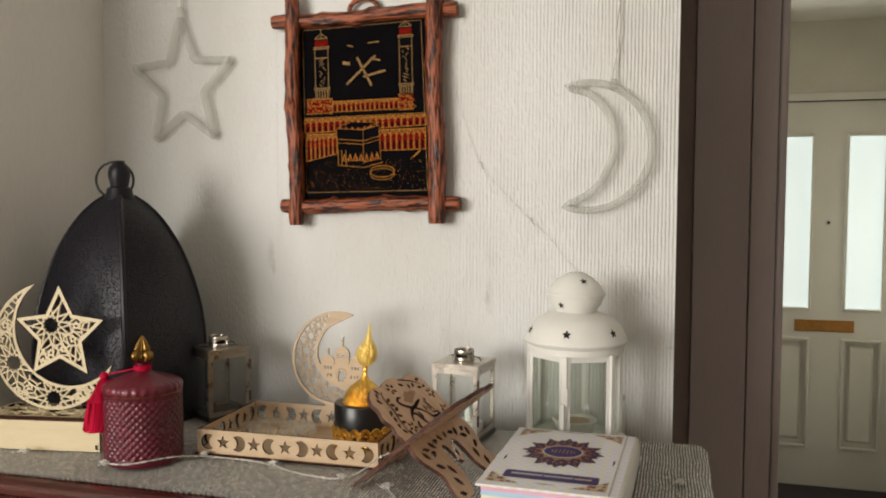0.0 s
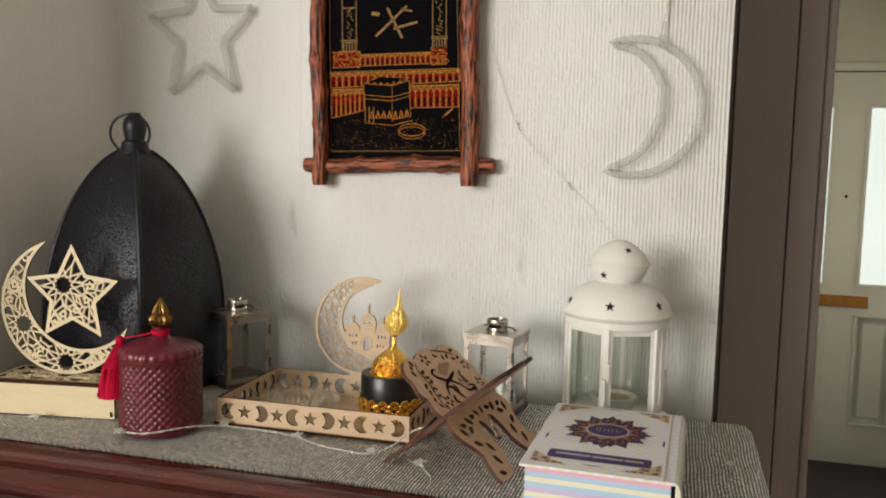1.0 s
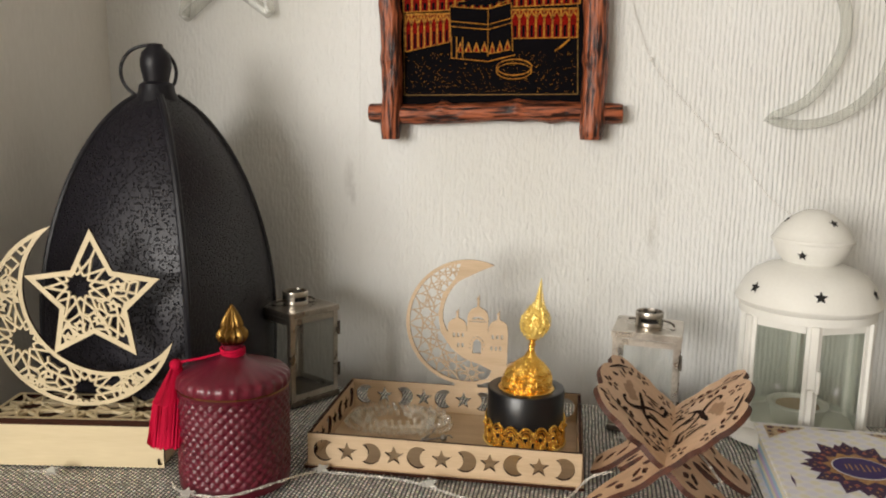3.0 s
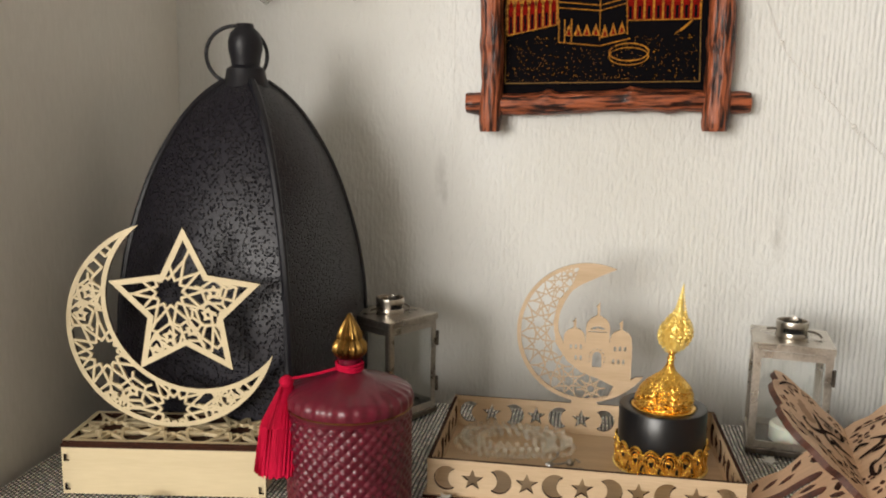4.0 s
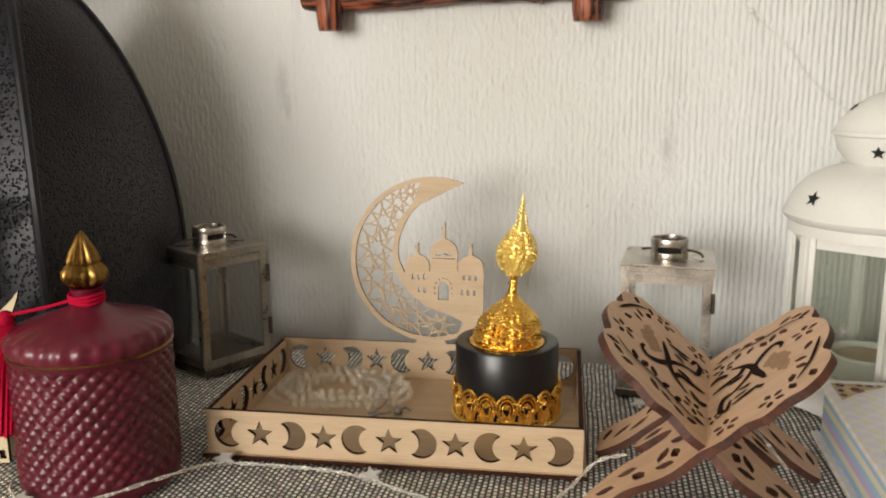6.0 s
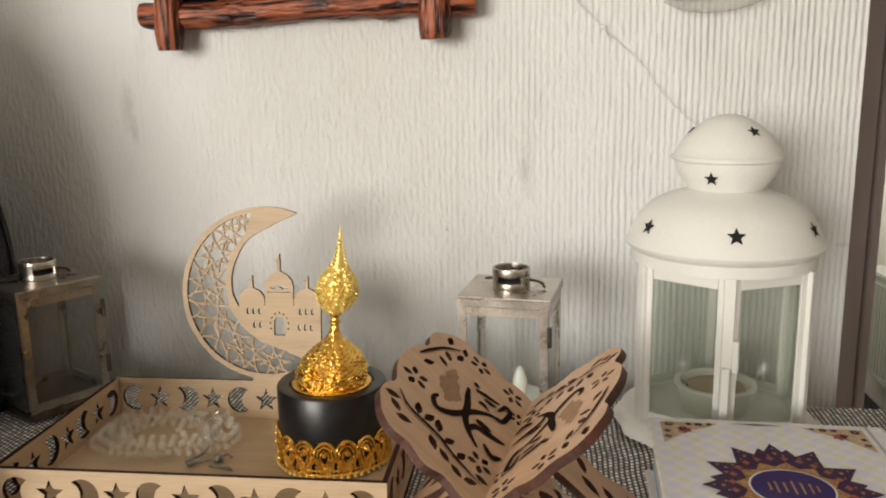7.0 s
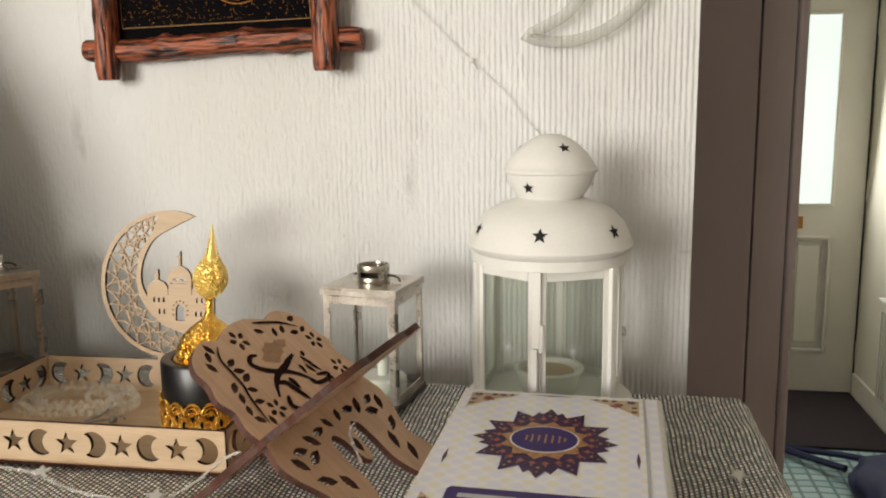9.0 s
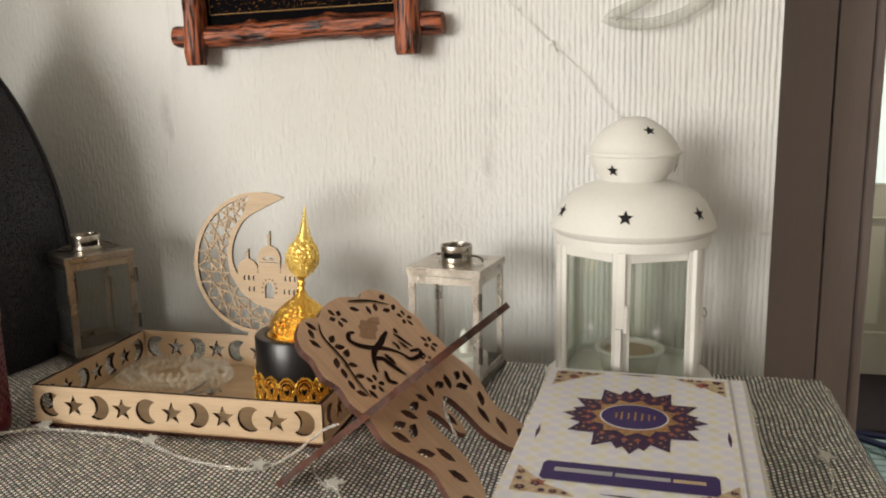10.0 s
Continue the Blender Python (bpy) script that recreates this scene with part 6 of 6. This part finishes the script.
        printed("corner_flower", [star_loop(mx - 0.001, my, 0.0050, 0.6, 6), ], RUST, 0.0001)
    # title bar
    tb = [(0.022, 0.0270), (0.1110, 0.0270), (0.1130, 0.0300), (0.1130, 0.0465), (0.1110, 0.0495), (0.022, 0.0495), (0.020, 0.0465), (0.020, 0.0300)]
    printed("title_box", [tb], PURPLE, 0.0002, "purple title box")
    printed("title_lettering", [[(0.027, 0.0372), (0.058, 0.0372), (0.058, 0.0420), (0.027, 0.0420)], [(0.0595, 0.0372), (0.088, 0.0372), (0.088, 0.0415), (0.0595, 0.0415)]], PRINT_GREY, 0.0004)
    printed("title_lettering", [[(0.0895, 0.0374), (0.106, 0.0374), (0.106, 0.0412), (0.0895, 0.0412)]], SAND, 0.0004)
    for x, y, sx, sy in ((0.010, 0.088, 0.0012, 0.011), (W - 0.0215, 0.100, 0.0012, 0.012), (0.064, 0.0165, 0.012, 0.0009), (0.064, D - 0.006, 0.016, 0.0011)):
        printed("small_ornament", [[(x - sx, y), (x, y - sy), (x + sx, y), (x, y + sy)]], PLUM, 0.0)
    bm = bmesh.new()
    block(bm, 0.0016, D - 0.002, 0.0006, W - 0.0165, D / 2, top - 0.0001)
    part("hinge_groove", bm, PRINT_GREY, bk)
    return bk


book()


# ---- picture in a log frame ----
def log(length, r, seed):
    """A knotty branch along x from 0 to length."""
    bm = bmesh.new()
    n, m = max(14, int(length / 0.0045)), 16
    rings = []
    knots = [random.Random(seed + k).uniform(0.12, 0.88) * length for k in range(max(1, int(length / 0.06)))]
    for i in range(n + 1):
        x = length * i / n
        ring = []
        for j in range(m):
            a = 2 * math.pi * j / m
            k = 1 + 0.13 * noise.noise(Vector((x * 34, math.cos(a) * 1.2 + seed, math.sin(a) * 1.2))) + 0.08 * noise.noise(Vector((x * 110, math.cos(a) * 3 + seed, math.sin(a) * 3)))
            for q in knots:
                k += 0.20 * math.exp(-((x - q) / 0.006) ** 2) * (0.5 + 0.5 * math.cos(a - q * 90))
            ends = 1 - 0.10 * (math.exp(-(x / 0.003)) + math.exp(-((length - x) / 0.003)))
            bend = 0.0016 * math.sin(x * 28 + seed)
            ring.append(bm.verts.new((x, r * k * ends * math.cos(a), r * k * ends * math.sin(a) + bend)))
        rings.append(ring)
    for a, b in zip(rings, rings[1:]):
        for j in range(m):
            bm.faces.new((a[j], a[(j + 1) % m], b[(j + 1) % m], b[j]))
    bm.faces.new(rings[0][::-1])
    bm.faces.new(rings[-1])
    return bm


def picture():
    CW, CH = 0.198, 0.252
    pic = thing("framed_picture", pose(-0.4335, WALL - 0.014, T + 0.4390, 0, -1.2, 0), "black velvet picture of a mosque court in a rustic log frame", "picture")
    z_low, z_high, x_l, x_r = -CH / 2 - 0.0115, CH / 2 + 0.0075, -CW / 2 - 0.0095, CW / 2 + 0.0085
    for name, x0, length, z, r, seed in (("bottom_rail", -0.1340, 0.2745, z_low, 0.0108, 3), ("top_rail", -0.142, 0.283, z_high, 0.0108, 8)):
        ob = part(name, log(length, r, seed), LOG, pic, smooth=True)
        ob.matrix_basis = pose(x0, 0.0005, z)
    for name, x, seed, r in (("left_rail", x_l, 15, 0.0110), ("right_rail", x_r + 0.0015, 21, 0.0126)):
        ob = part(name, log(0.335, r, seed), LOG, pic, smooth=True)
        ob.matrix_basis = pose(x, -0.0075, z_low - 0.0285, 0, -90, 0)
    bm = bmesh.new()
    block(bm, CW + 0.008, 0.004, CH + 0.008, 0, 0.003, 0)
    part("canvas", bm, VELVET, pic, "black velvet ground")
    bm = bmesh.new()
    tube(bm, [(0.022 * math.cos(t), 0.004, z_high + 0.010 + 0.016 * math.sin(t)) for t in [math.pi * i / 16 for i in range(17)]], 0.0035, 8)
    part("hanging_loop", bm, LOG, pic, smooth=True)
    # drawing, in canvas parts: u 0..1 across, w 0..1 down
    X = lambda u: -CW / 2 + 0.004 + u * (CW - 0.010)
    Z = lambda w: CH / 2 - 0.004 - w * (CH - 0.008)
    layers, piece = {}, [0]

    def lay(key):
        if (key, piece[0]) not in layers:
            layers[key, piece[0]] = bmesh.new()
        return layers[key, piece[0]]

    def seg(key, u0, w0, u1, w1, t=0.0011):
        line(lay(key), (X(u0), Z(w0)), (X(u1), Z(w1)), t)

    def quad(key, *uw):
        flat(lay(key), [(X(u), Z(w)) for u, w in uw])

    def rect(key, u0, w0, u1, w1):
        quad(key, (u0, w0), (u1, w0), (u1, w1), (u0, w1))

    for a, b in (((0, 0.01), (0.97, 0)), ((0.97, 0), (1, 0.985)), ((1, 0.985), (0, 0.985)), ((0, 0.985), (0, 0.01))):
        seg("gilt_border", *a, *b, 0.0008)

    def minaret(u, top, foot, w):
        piece[0] += 1
        for s in (-1, 1):
            seg("gilt_minaret", u + s * w, top + 0.05, u + s * w, foot)
        seg("gilt_minaret", u, top - 0.05, u, top)
        for k, y in enumerate((top, top + 0.05, top + 0.06, top + 0.115, foot - 0.06, foot - 0.05, foot)):
            ww = w * (1.25 if k in (1, 2, 4, 5) else 1.0)
            seg("gilt_minaret", u - ww, y, u + ww, y, 0.0013)
        rect("red_drawing", u - w, top + 0.01, u + w, top + 0.045)
        seg("gilt_minaret", u - w, top, u, top - 0.03)
        seg("gilt_minaret", u + w, top, u, top - 0.03)
        rng = random.Random(int(u * 100))
        for k in range(12):
            y = top + 0.12 + (foot - top - 0.19) * k / 12
            seg("gilt_minaret", u + rng.uniform(-0.6, 0.4) * w, y, u + rng.uniform(-0.4, 0.6) * w, y + 0.014, 0.0010)
        for k in range(5):
            x = u - w + 2 * w * (k + 0.5) / 5
            seg("gilt_minaret", x, foot - 0.05, x, foot, 0.0013)

    minaret(0.155, 0.065, 0.42, 0.055)
    minaret(0.845, 0.03, 0.42, 0.050)
    rng = random.Random(4)
    for u0, u1, w0, w1 in ((0.02, 0.24, 0.425, 0.51), (0.78, 0.90, 0.42, 0.51)):
        piece[0] += 1
        rect("red_drawing", u0, w0, u1, w1)
        for k in range(60):
            u, w = rng.uniform(u0, u1), rng.uniform(w0, w1)
            seg("gilt_blocks", u, w, u + rng.uniform(0.006, 0.02), w + rng.uniform(-0.01, 0.012), 0.0012)
        for w in (w0, (w0 + w1) / 2, w1):
            seg("gilt_blocks", u0, w, u1, w, 0.0014)

    def arcade(u0, u1, w0, w1, n, s0=0.0, s1=0.0):
        """A row of red arches with gold piers; s0, s1 shift its foot at the ends."""
        piece[0] += 1
        f = lambda t, w, k: (u0 + (u1 - u0) * t, w + (s0 + (s1 - s0) * t) * k)
        quad("red_drawing", f(0, w0, 0), f(1, w0, 0), f(1, w1, 1), f(0, w1, 1))
        seg("gilt_arcade", *f(0, w0, 0), *f(1, w0, 0), 0.0022)
        seg("gilt_arcade", *f(0, w1, 1), *f(1, w1, 1), 0.0011)
        for k in range(n + 1):
            t = k / n
            seg("gilt_arcade", *f(t, w0, 0), *f(t, w1, 1), 0.0019)
            if k < n:
                m = (k + 0.5) / n
                h = w0 + (w1 - w0) * 0.32
                seg("gilt_arcade", *f(t, h, 0.3), *f(m, w0 + 0.006, 0), 0.0015)
                seg("gilt_arcade", *f(m, w0 + 0.006, 0), *f(t + 1 / n, h, 0.3), 0.0015)
                quad("velvet_arcade", f(m - 0.16 / n, w0 + (w1 - w0) * 0.55, 0.5), f(m + 0.16 / n, w0 + (w1 - w0) * 0.55, 0.5), f(m + 0.16 / n, w1 - 0.006, 1), f(m - 0.16 / n, w1 - 0.006, 1))

    arcade(0.24, 0.78, 0.445, 0.505, 14)
    arcade(0.0, 1.0, 0.545, 0.605, 20, 0.02, 0.0)
    arcade(0.01, 0.27, 0.635, 0.775, 7, 0.02, -0.02)
    arcade(0.62, 0.99, 0.625, 0.745, 8, 0.0, 0.0)
    rect("gilt_dots", 0.0, 0.533, 1.0, 0.537)
    # the draped cube
    piece[0] += 1
    quad("velvet_cube", (0.27, 0.605), (0.49, 0.62), (0.49, 0.82), (0.28, 0.80))
    quad("velvet_cube", (0.49, 0.62), (0.62, 0.595), (0.63, 0.80), (0.49, 0.82))
    quad("red_drawing", (0.27, 0.600), (0.39, 0.565), (0.62, 0.575), (0.49, 0.612))
    quad("velvet_top", (0.31, 0.597), (0.40, 0.573), (0.58, 0.581), (0.48, 0.604))
    for a, b in (((0.27, 0.605), (0.49, 0.62)), ((0.49, 0.62), (0.62, 0.595)), ((0.27, 0.605), (0.28, 0.80)), ((0.49, 0.62), (0.49, 0.82)), ((0.62, 0.595), (0.63, 0.80)), ((0.27, 0.605), (0.39, 0.565)), ((0.39, 0.565), (0.62, 0.578)), ((0.62, 0.578), (0.49, 0.62)),
                 ((0.28, 0.668), (0.49, 0.685)), ((0.49, 0.685), (0.62, 0.66)), ((0.28, 0.69), (0.49, 0.706)), ((0.49, 0.706), (0.62, 0.68))):
        seg("gilt_cube", *a, *b, 0.0008)
    for k in range(4):
        u = 0.31 + k * 0.046
        quad("gilt_cube", (u, 0.80), (u + 0.022, 0.755), (u + 0.044, 0.803))
        quad("red_cube", (u + 0.012, 0.798), (u + 0.022, 0.772), (u + 0.033, 0.799))
    for k in range(3):
        u = 0.495 + k * 0.043
        quad("gilt_cube", (u, 0.812 - k * 0.006), (u + 0.020, 0.758 - k * 0.006), (u + 0.040, 0.806 - k * 0.006))
        quad("red_cube", (u + 0.010, 0.806 - k * 0.006), (u + 0.020, 0.776 - k * 0.006), (u + 0.030, 0.803 - k * 0.006))
    seg("gilt_cube", 0.28, 0.825, 0.49, 0.842, 0.0010)
    seg("gilt_cube", 0.49, 0.842, 0.645, 0.815, 0.0010)
    for u in (0.28, 0.31, 0.345):
        seg("gilt_cube", u, 0.735, u, 0.825, 0.0012)
    piece[0] += 1
    pts = [(X(0.64 + 0.10 * math.cos(t)), Z(0.868 + 0.034 * math.sin(t))) for t in [2.4 * math.pi * i / 30 - 2.6 for i in range(27)]]
    polyline(lay("gilt_cube"), pts, 0.0012)
    polyline(lay("gilt_cube"), [(x * 0.995, z - 0.004) for x, z in pts], 0.0009)
    piece[0] += 1
    for k in range(3):
        seg("gilt_cube", 0.87 + 0.012 * k, 0.80 - 0.004 * k, 0.955 - 0.004 * k, 0.745 + 0.006 * k, 0.0007)
    rng = random.Random(9)
    for k in range(420):
        u, w = rng.uniform(0.0, 1.0), rng.uniform(0.80, 0.98)
        if 0.27 < u < 0.66 and w < 0.84:
            continue
        s = rng.uniform(0.00025, 0.00060)
        flat(lay("gilt_dots"), [(X(u) - s, Z(w)), (X(u), Z(w) - s), (X(u) + s, Z(w)), (X(u), Z(w) + s)])
    # dull gold bars of lettering in the sky
    for u0, w0, u1, w1, t in ((0.36, 0.345, 0.60, 0.185, 0.0032), (0.45, 0.19, 0.565, 0.36, 0.0034), (0.50, 0.305, 0.68, 0.275, 0.0034), (0.56, 0.20, 0.64, 0.215, 0.0026), (0.33, 0.215, 0.39, 0.225, 0.0050), (0.54, 0.11, 0.63, 0.105, 0.0016), (0.37, 0.115, 0.42, 0.125, 0.0018)):
        seg("lettering_bars", u0, w0, u1, w1, t)
    looks = {"gilt_border": (GILT_DULL, 0.0005), "red_drawing": (RED_INK, 0.0004), "velvet_arcade": (VELVET, 0.0007), "velvet_cube": (VELVET, 0.0014), "velvet_top": (VELVET, 0.0020), "lettering_bars": (GILT_DULL, 0.0006),
             "gilt_arcade": (GILT, 0.0010), "gilt_blocks": (GILT, 0.0010), "gilt_minaret": (GILT_DULL, 0.0010), "gilt_dots": (GILT, 0.0006), "gilt_cube": (GILT, 0.0024), "red_cube": (RED_INK, 0.0028)}
    for (key, _), bm in layers.items():
        m, lift = looks[key]
        ob = part(key, bm, m, pic)
        ob.matrix_basis = pose(0, 0.001 - lift, 0, 90)
    return pic


picture()


# ---- hanging star and moon of milky tube ----
def band(path, half_depth, half_width):
    """A flat tube along a closed path in x and z, deep along y."""
    bm = bmesh.new()
    rings = []
    k = len(path)
    for i, (x, z) in enumerate(path):
        a, b = path[(i - 1) % k], path[(i + 1) % k]
        d = Vector((b[0] - a[0], b[1] - a[1])).normalized()
        nx, nz = -d.y, d.x
        rings.append([bm.verts.new((x + nx * half_width * math.cos(t), half_depth * math.sin(t), z + nz * half_width * math.cos(t))) for t in [2 * math.pi * j / 10 for j in range(10)]])
    for p, q in zip(rings, rings[1:] + rings[:1]):
        for j in range(10):
            bm.faces.new((p[j], p[(j + 1) % 10], q[(j + 1) % 10], q[j]))
    return bm


def star_light():
    ob0 = thing("star_light", pose(-0.734, WALL - 0.011, T + 0.485) @ Matrix.Diagonal((0.94, 1, 1.09, 1)), "unlit milky plastic tube star hanging on the wall", "wall light")
    loop = star_loop(0, 0, 0.094, 0.43, 5, 92)
    path = []
    for a, b in zip(loop, loop[1:] + loop[:1]):
        for s in (0.04, 0.3, 0.5, 0.7, 0.96):
            path.append((a[0] + (b[0] - a[0]) * s, a[1] + (b[1] - a[1]) * s))
    part("tube", band(path, 0.009, 0.0054), TUBE, ob0, smooth=True)
    bm = bmesh.new()
    for s in (-1, 1):
        tube(bm, smooth_path([(-0.002 + s * 0.0015, 0.004, 0.100), (-0.003 + s * 0.004, 0.006, 0.20), (-0.001 + s * 0.002, 0.007, 0.45), (0.0, 0.008, 0.75)]), 0.0007, 5)
    part("cord", bm, WIRE_CLEAR, ob0)
    bm = bmesh.new()
    block(bm, 0.008, 0.012, 0.018, -0.003, 0, 0.100, 0.002)
    part("socket", bm, TUBE, ob0)


def moon_light():
    ob0 = thing("moon_light", pose(-0.113, WALL - 0.011, T + 0.381, 0, 2.5, 0) @ Matrix.Diagonal((1.06, 1, 0.97, 1)), "unlit milky plastic tube crescent moon hanging on the wall", "wall light")
    R = 0.0885
    c = (0.0, 0.0)
    outer = arc(0.0, 0.0, 0.0800, 112, -108, 44, R)
    t0, t1 = outer[0], outer[-1]
    inner = [(p.x, p.y) for p in smooth_path([(t1[0], t1[1], 0), (0.009, -0.062, 0), (0.028, -0.028, 0), (0.0345, 0.006, 0), (0.028, 0.040, 0), (0.004, 0.070, 0), (t0[0], t0[1], 0)], 8)][1:-1]
    part("tube", band(outer + inner, 0.009, 0.0052), TUBE, ob0, smooth=True)
    bm = bmesh.new()
    for s in (-1, 1):
        pts = [(0.028 + s * 0.0025 * math.cos(i * 0.9) + 0.002 * math.sin(i * 0.35), 0.004, 0.090 + 0.02 * i) for i in range(40)]
        tube(bm, smooth_path(pts, 3), 0.0008, 5)
    part("cord", bm, WIRE_CLEAR, ob0)
    bm = bmesh.new()
    block(bm, 0.009, 0.012, 0.014, 0.028, 0, 0.087, 0.002)
    part("socket", bm, TUBE, ob0)


star_light()
moon_light()


# ---- fairy lights ----
def star_clip(bm, at, r, turn):
    lp = star_loop(0, 0, r, 0.45, 5, turn)
    top = [bm.verts.new((at[0] + x, at[1] + y * 0.8, at[2] + 0.002 + 0.55 * (y + r) * 0.6)) for x, y in lp]
    bot = [bm.verts.new((v.co.x, v.co.y + 0.001, v.co.z - 0.0018)) for v in top]
    bm.faces.new(top)
    bm.faces.new(bot[::-1])
    for i in range(10):
        bm.faces.new((top[i], bot[i], bot[(i + 1) % 10], top[(i + 1) % 10]))


def fairy_string(label, points, stars, r=0.00055, on_wall=False):
    st = thing("fairy_lights", pose(0, 0, 0), label, "string lights", "fairy lights")
    path = smooth_path(points, 8)
    for k in (0, 1):
        bm = bmesh.new()
        tube(bm, [p + Vector((0.0005 * math.sin(i * 0.9 + k * 3.1), (0 if on_wall else 0.0005 * math.cos(i * 0.9 + k * 3.1)), 0.0006 * math.cos(i * 0.9 + k * 3.1) + (0 if on_wall else 0.0006))) for i, p in enumerate(path)], r, 5)
        part("wire", bm, WIRE_PALE if on_wall else WIRE, st, smooth=True)
    for at in stars:
        bm = bmesh.new()
        if on_wall:
            bmesh.ops.create_icosphere(bm, subdivisions=1, radius=0.0027, matrix=Matrix.Translation(at) @ Matrix.Diagonal((1.2, 0.7, 1, 1)))
            tube(bm, [Vector(at), Vector(at) + Vector((0.004, -0.001, -0.008))], 0.0008, 5)
        else:
            star_clip(bm, at, 0.0072, 80 + 37 * at[0] * 100)
        part("star_bulb", bm, WIRE_PALE if on_wall else WIRE_CLEAR, st, "clear plastic star bulb")
    return st


Z1 = T + 0.0014
fairy_string("silver wire fairy lights lying along the front of the runner",
             [(-0.648, 0.822, Z1), (-0.640, 0.808, Z1 + 0.002), (-0.630, 0.798, Z1 + 0.004), (-0.619, 0.790, Z1 + 0.006), (-0.585, 0.789, Z1 + 0.008), (-0.556, 0.815, Z1 + 0.010), (-0.545, 0.845, Z1 + 0.004), (-0.534, 0.861, Z1), (-0.495, 0.862, Z1),
              (-0.463, 0.860, Z1), (-0.438, 0.852, Z1), (-0.407, 0.838, Z1), (-0.375, 0.831, Z1), (-0.346, 0.832, Z1), (-0.328, 0.845, Z1 + 0.006), (-0.312, 0.858, Z1 + 0.018), (-0.296, 0.850, Z1 + 0.028)],
             [(-0.619, 0.789, Z1 + 0.004), (-0.534, 0.861, Z1), (-0.440, 0.853, Z1), (-0.346, 0.832, Z1)])
fairy_string("silver wire fairy lights under the book stand",
             [(-0.318, 0.846, Z1 + 0.006), (-0.311, 0.838, Z1), (-0.298, 0.822, Z1), (-0.286, 0.815, Z1), (-0.276, 0.800, Z1), (-0.268, 0.788, Z1), (-0.262, 0.765, Z1)], [(-0.288, 0.817, Z1)])
fairy_string("silver wire fairy lights behind the book stand",
             [(-0.285, 0.995, Z1), (-0.278, 0.986, Z1), (-0.262, 0.950, Z1), (-0.235, 0.905, Z1 + 0.030), (-0.228, 0.860, Z1 + 0.042), (-0.215, 0.840, Z1 + 0.030)], [(-0.279, 0.987, Z1)])
fairy_string("silver wire fairy lights on the runner beside the book", [(0.012, 0.935, Z1), (0.013, 0.915, Z1), (0.012, 0.890, Z1), (0.006, 0.865, Z1)], [(0.013, 0.917, Z1)])
WY = WALL - 0.0025
fairy_string("thin pale wire of fairy lights pinned along the wallpaper",
             [(-0.300, WY, T + 0.462), (-0.292, WY, T + 0.435), (-0.264, WY, T + 0.360), (-0.235, WY, T + 0.325), (-0.191, WY, T + 0.281), (-0.160, WY, T + 0.252), (-0.148, WY, T + 0.235), (-0.127, WY, T + 0.213), (-0.095, WY, T + 0.190), (-0.068, WY, T + 0.162), (-0.048, WY, T + 0.125), (-0.036, WY, T + 0.098), (-0.044, WY, T + 0.058), (-0.058, WY, T + 0.028), (-0.066, WY, T + 0.008)],
             [(-0.264, WY, T + 0.360), (-0.192, WY, T + 0.282)], 0.00024, True)
fairy_string("clear star bulb of the fairy lights by the wooden box", [(-0.775, 0.812, Z1), (-0.760, 0.814, Z1), (-0.748, 0.812, Z1), (-0.735, 0.806, Z1)], [(-0.750, 0.812, Z1)], 0.0003)
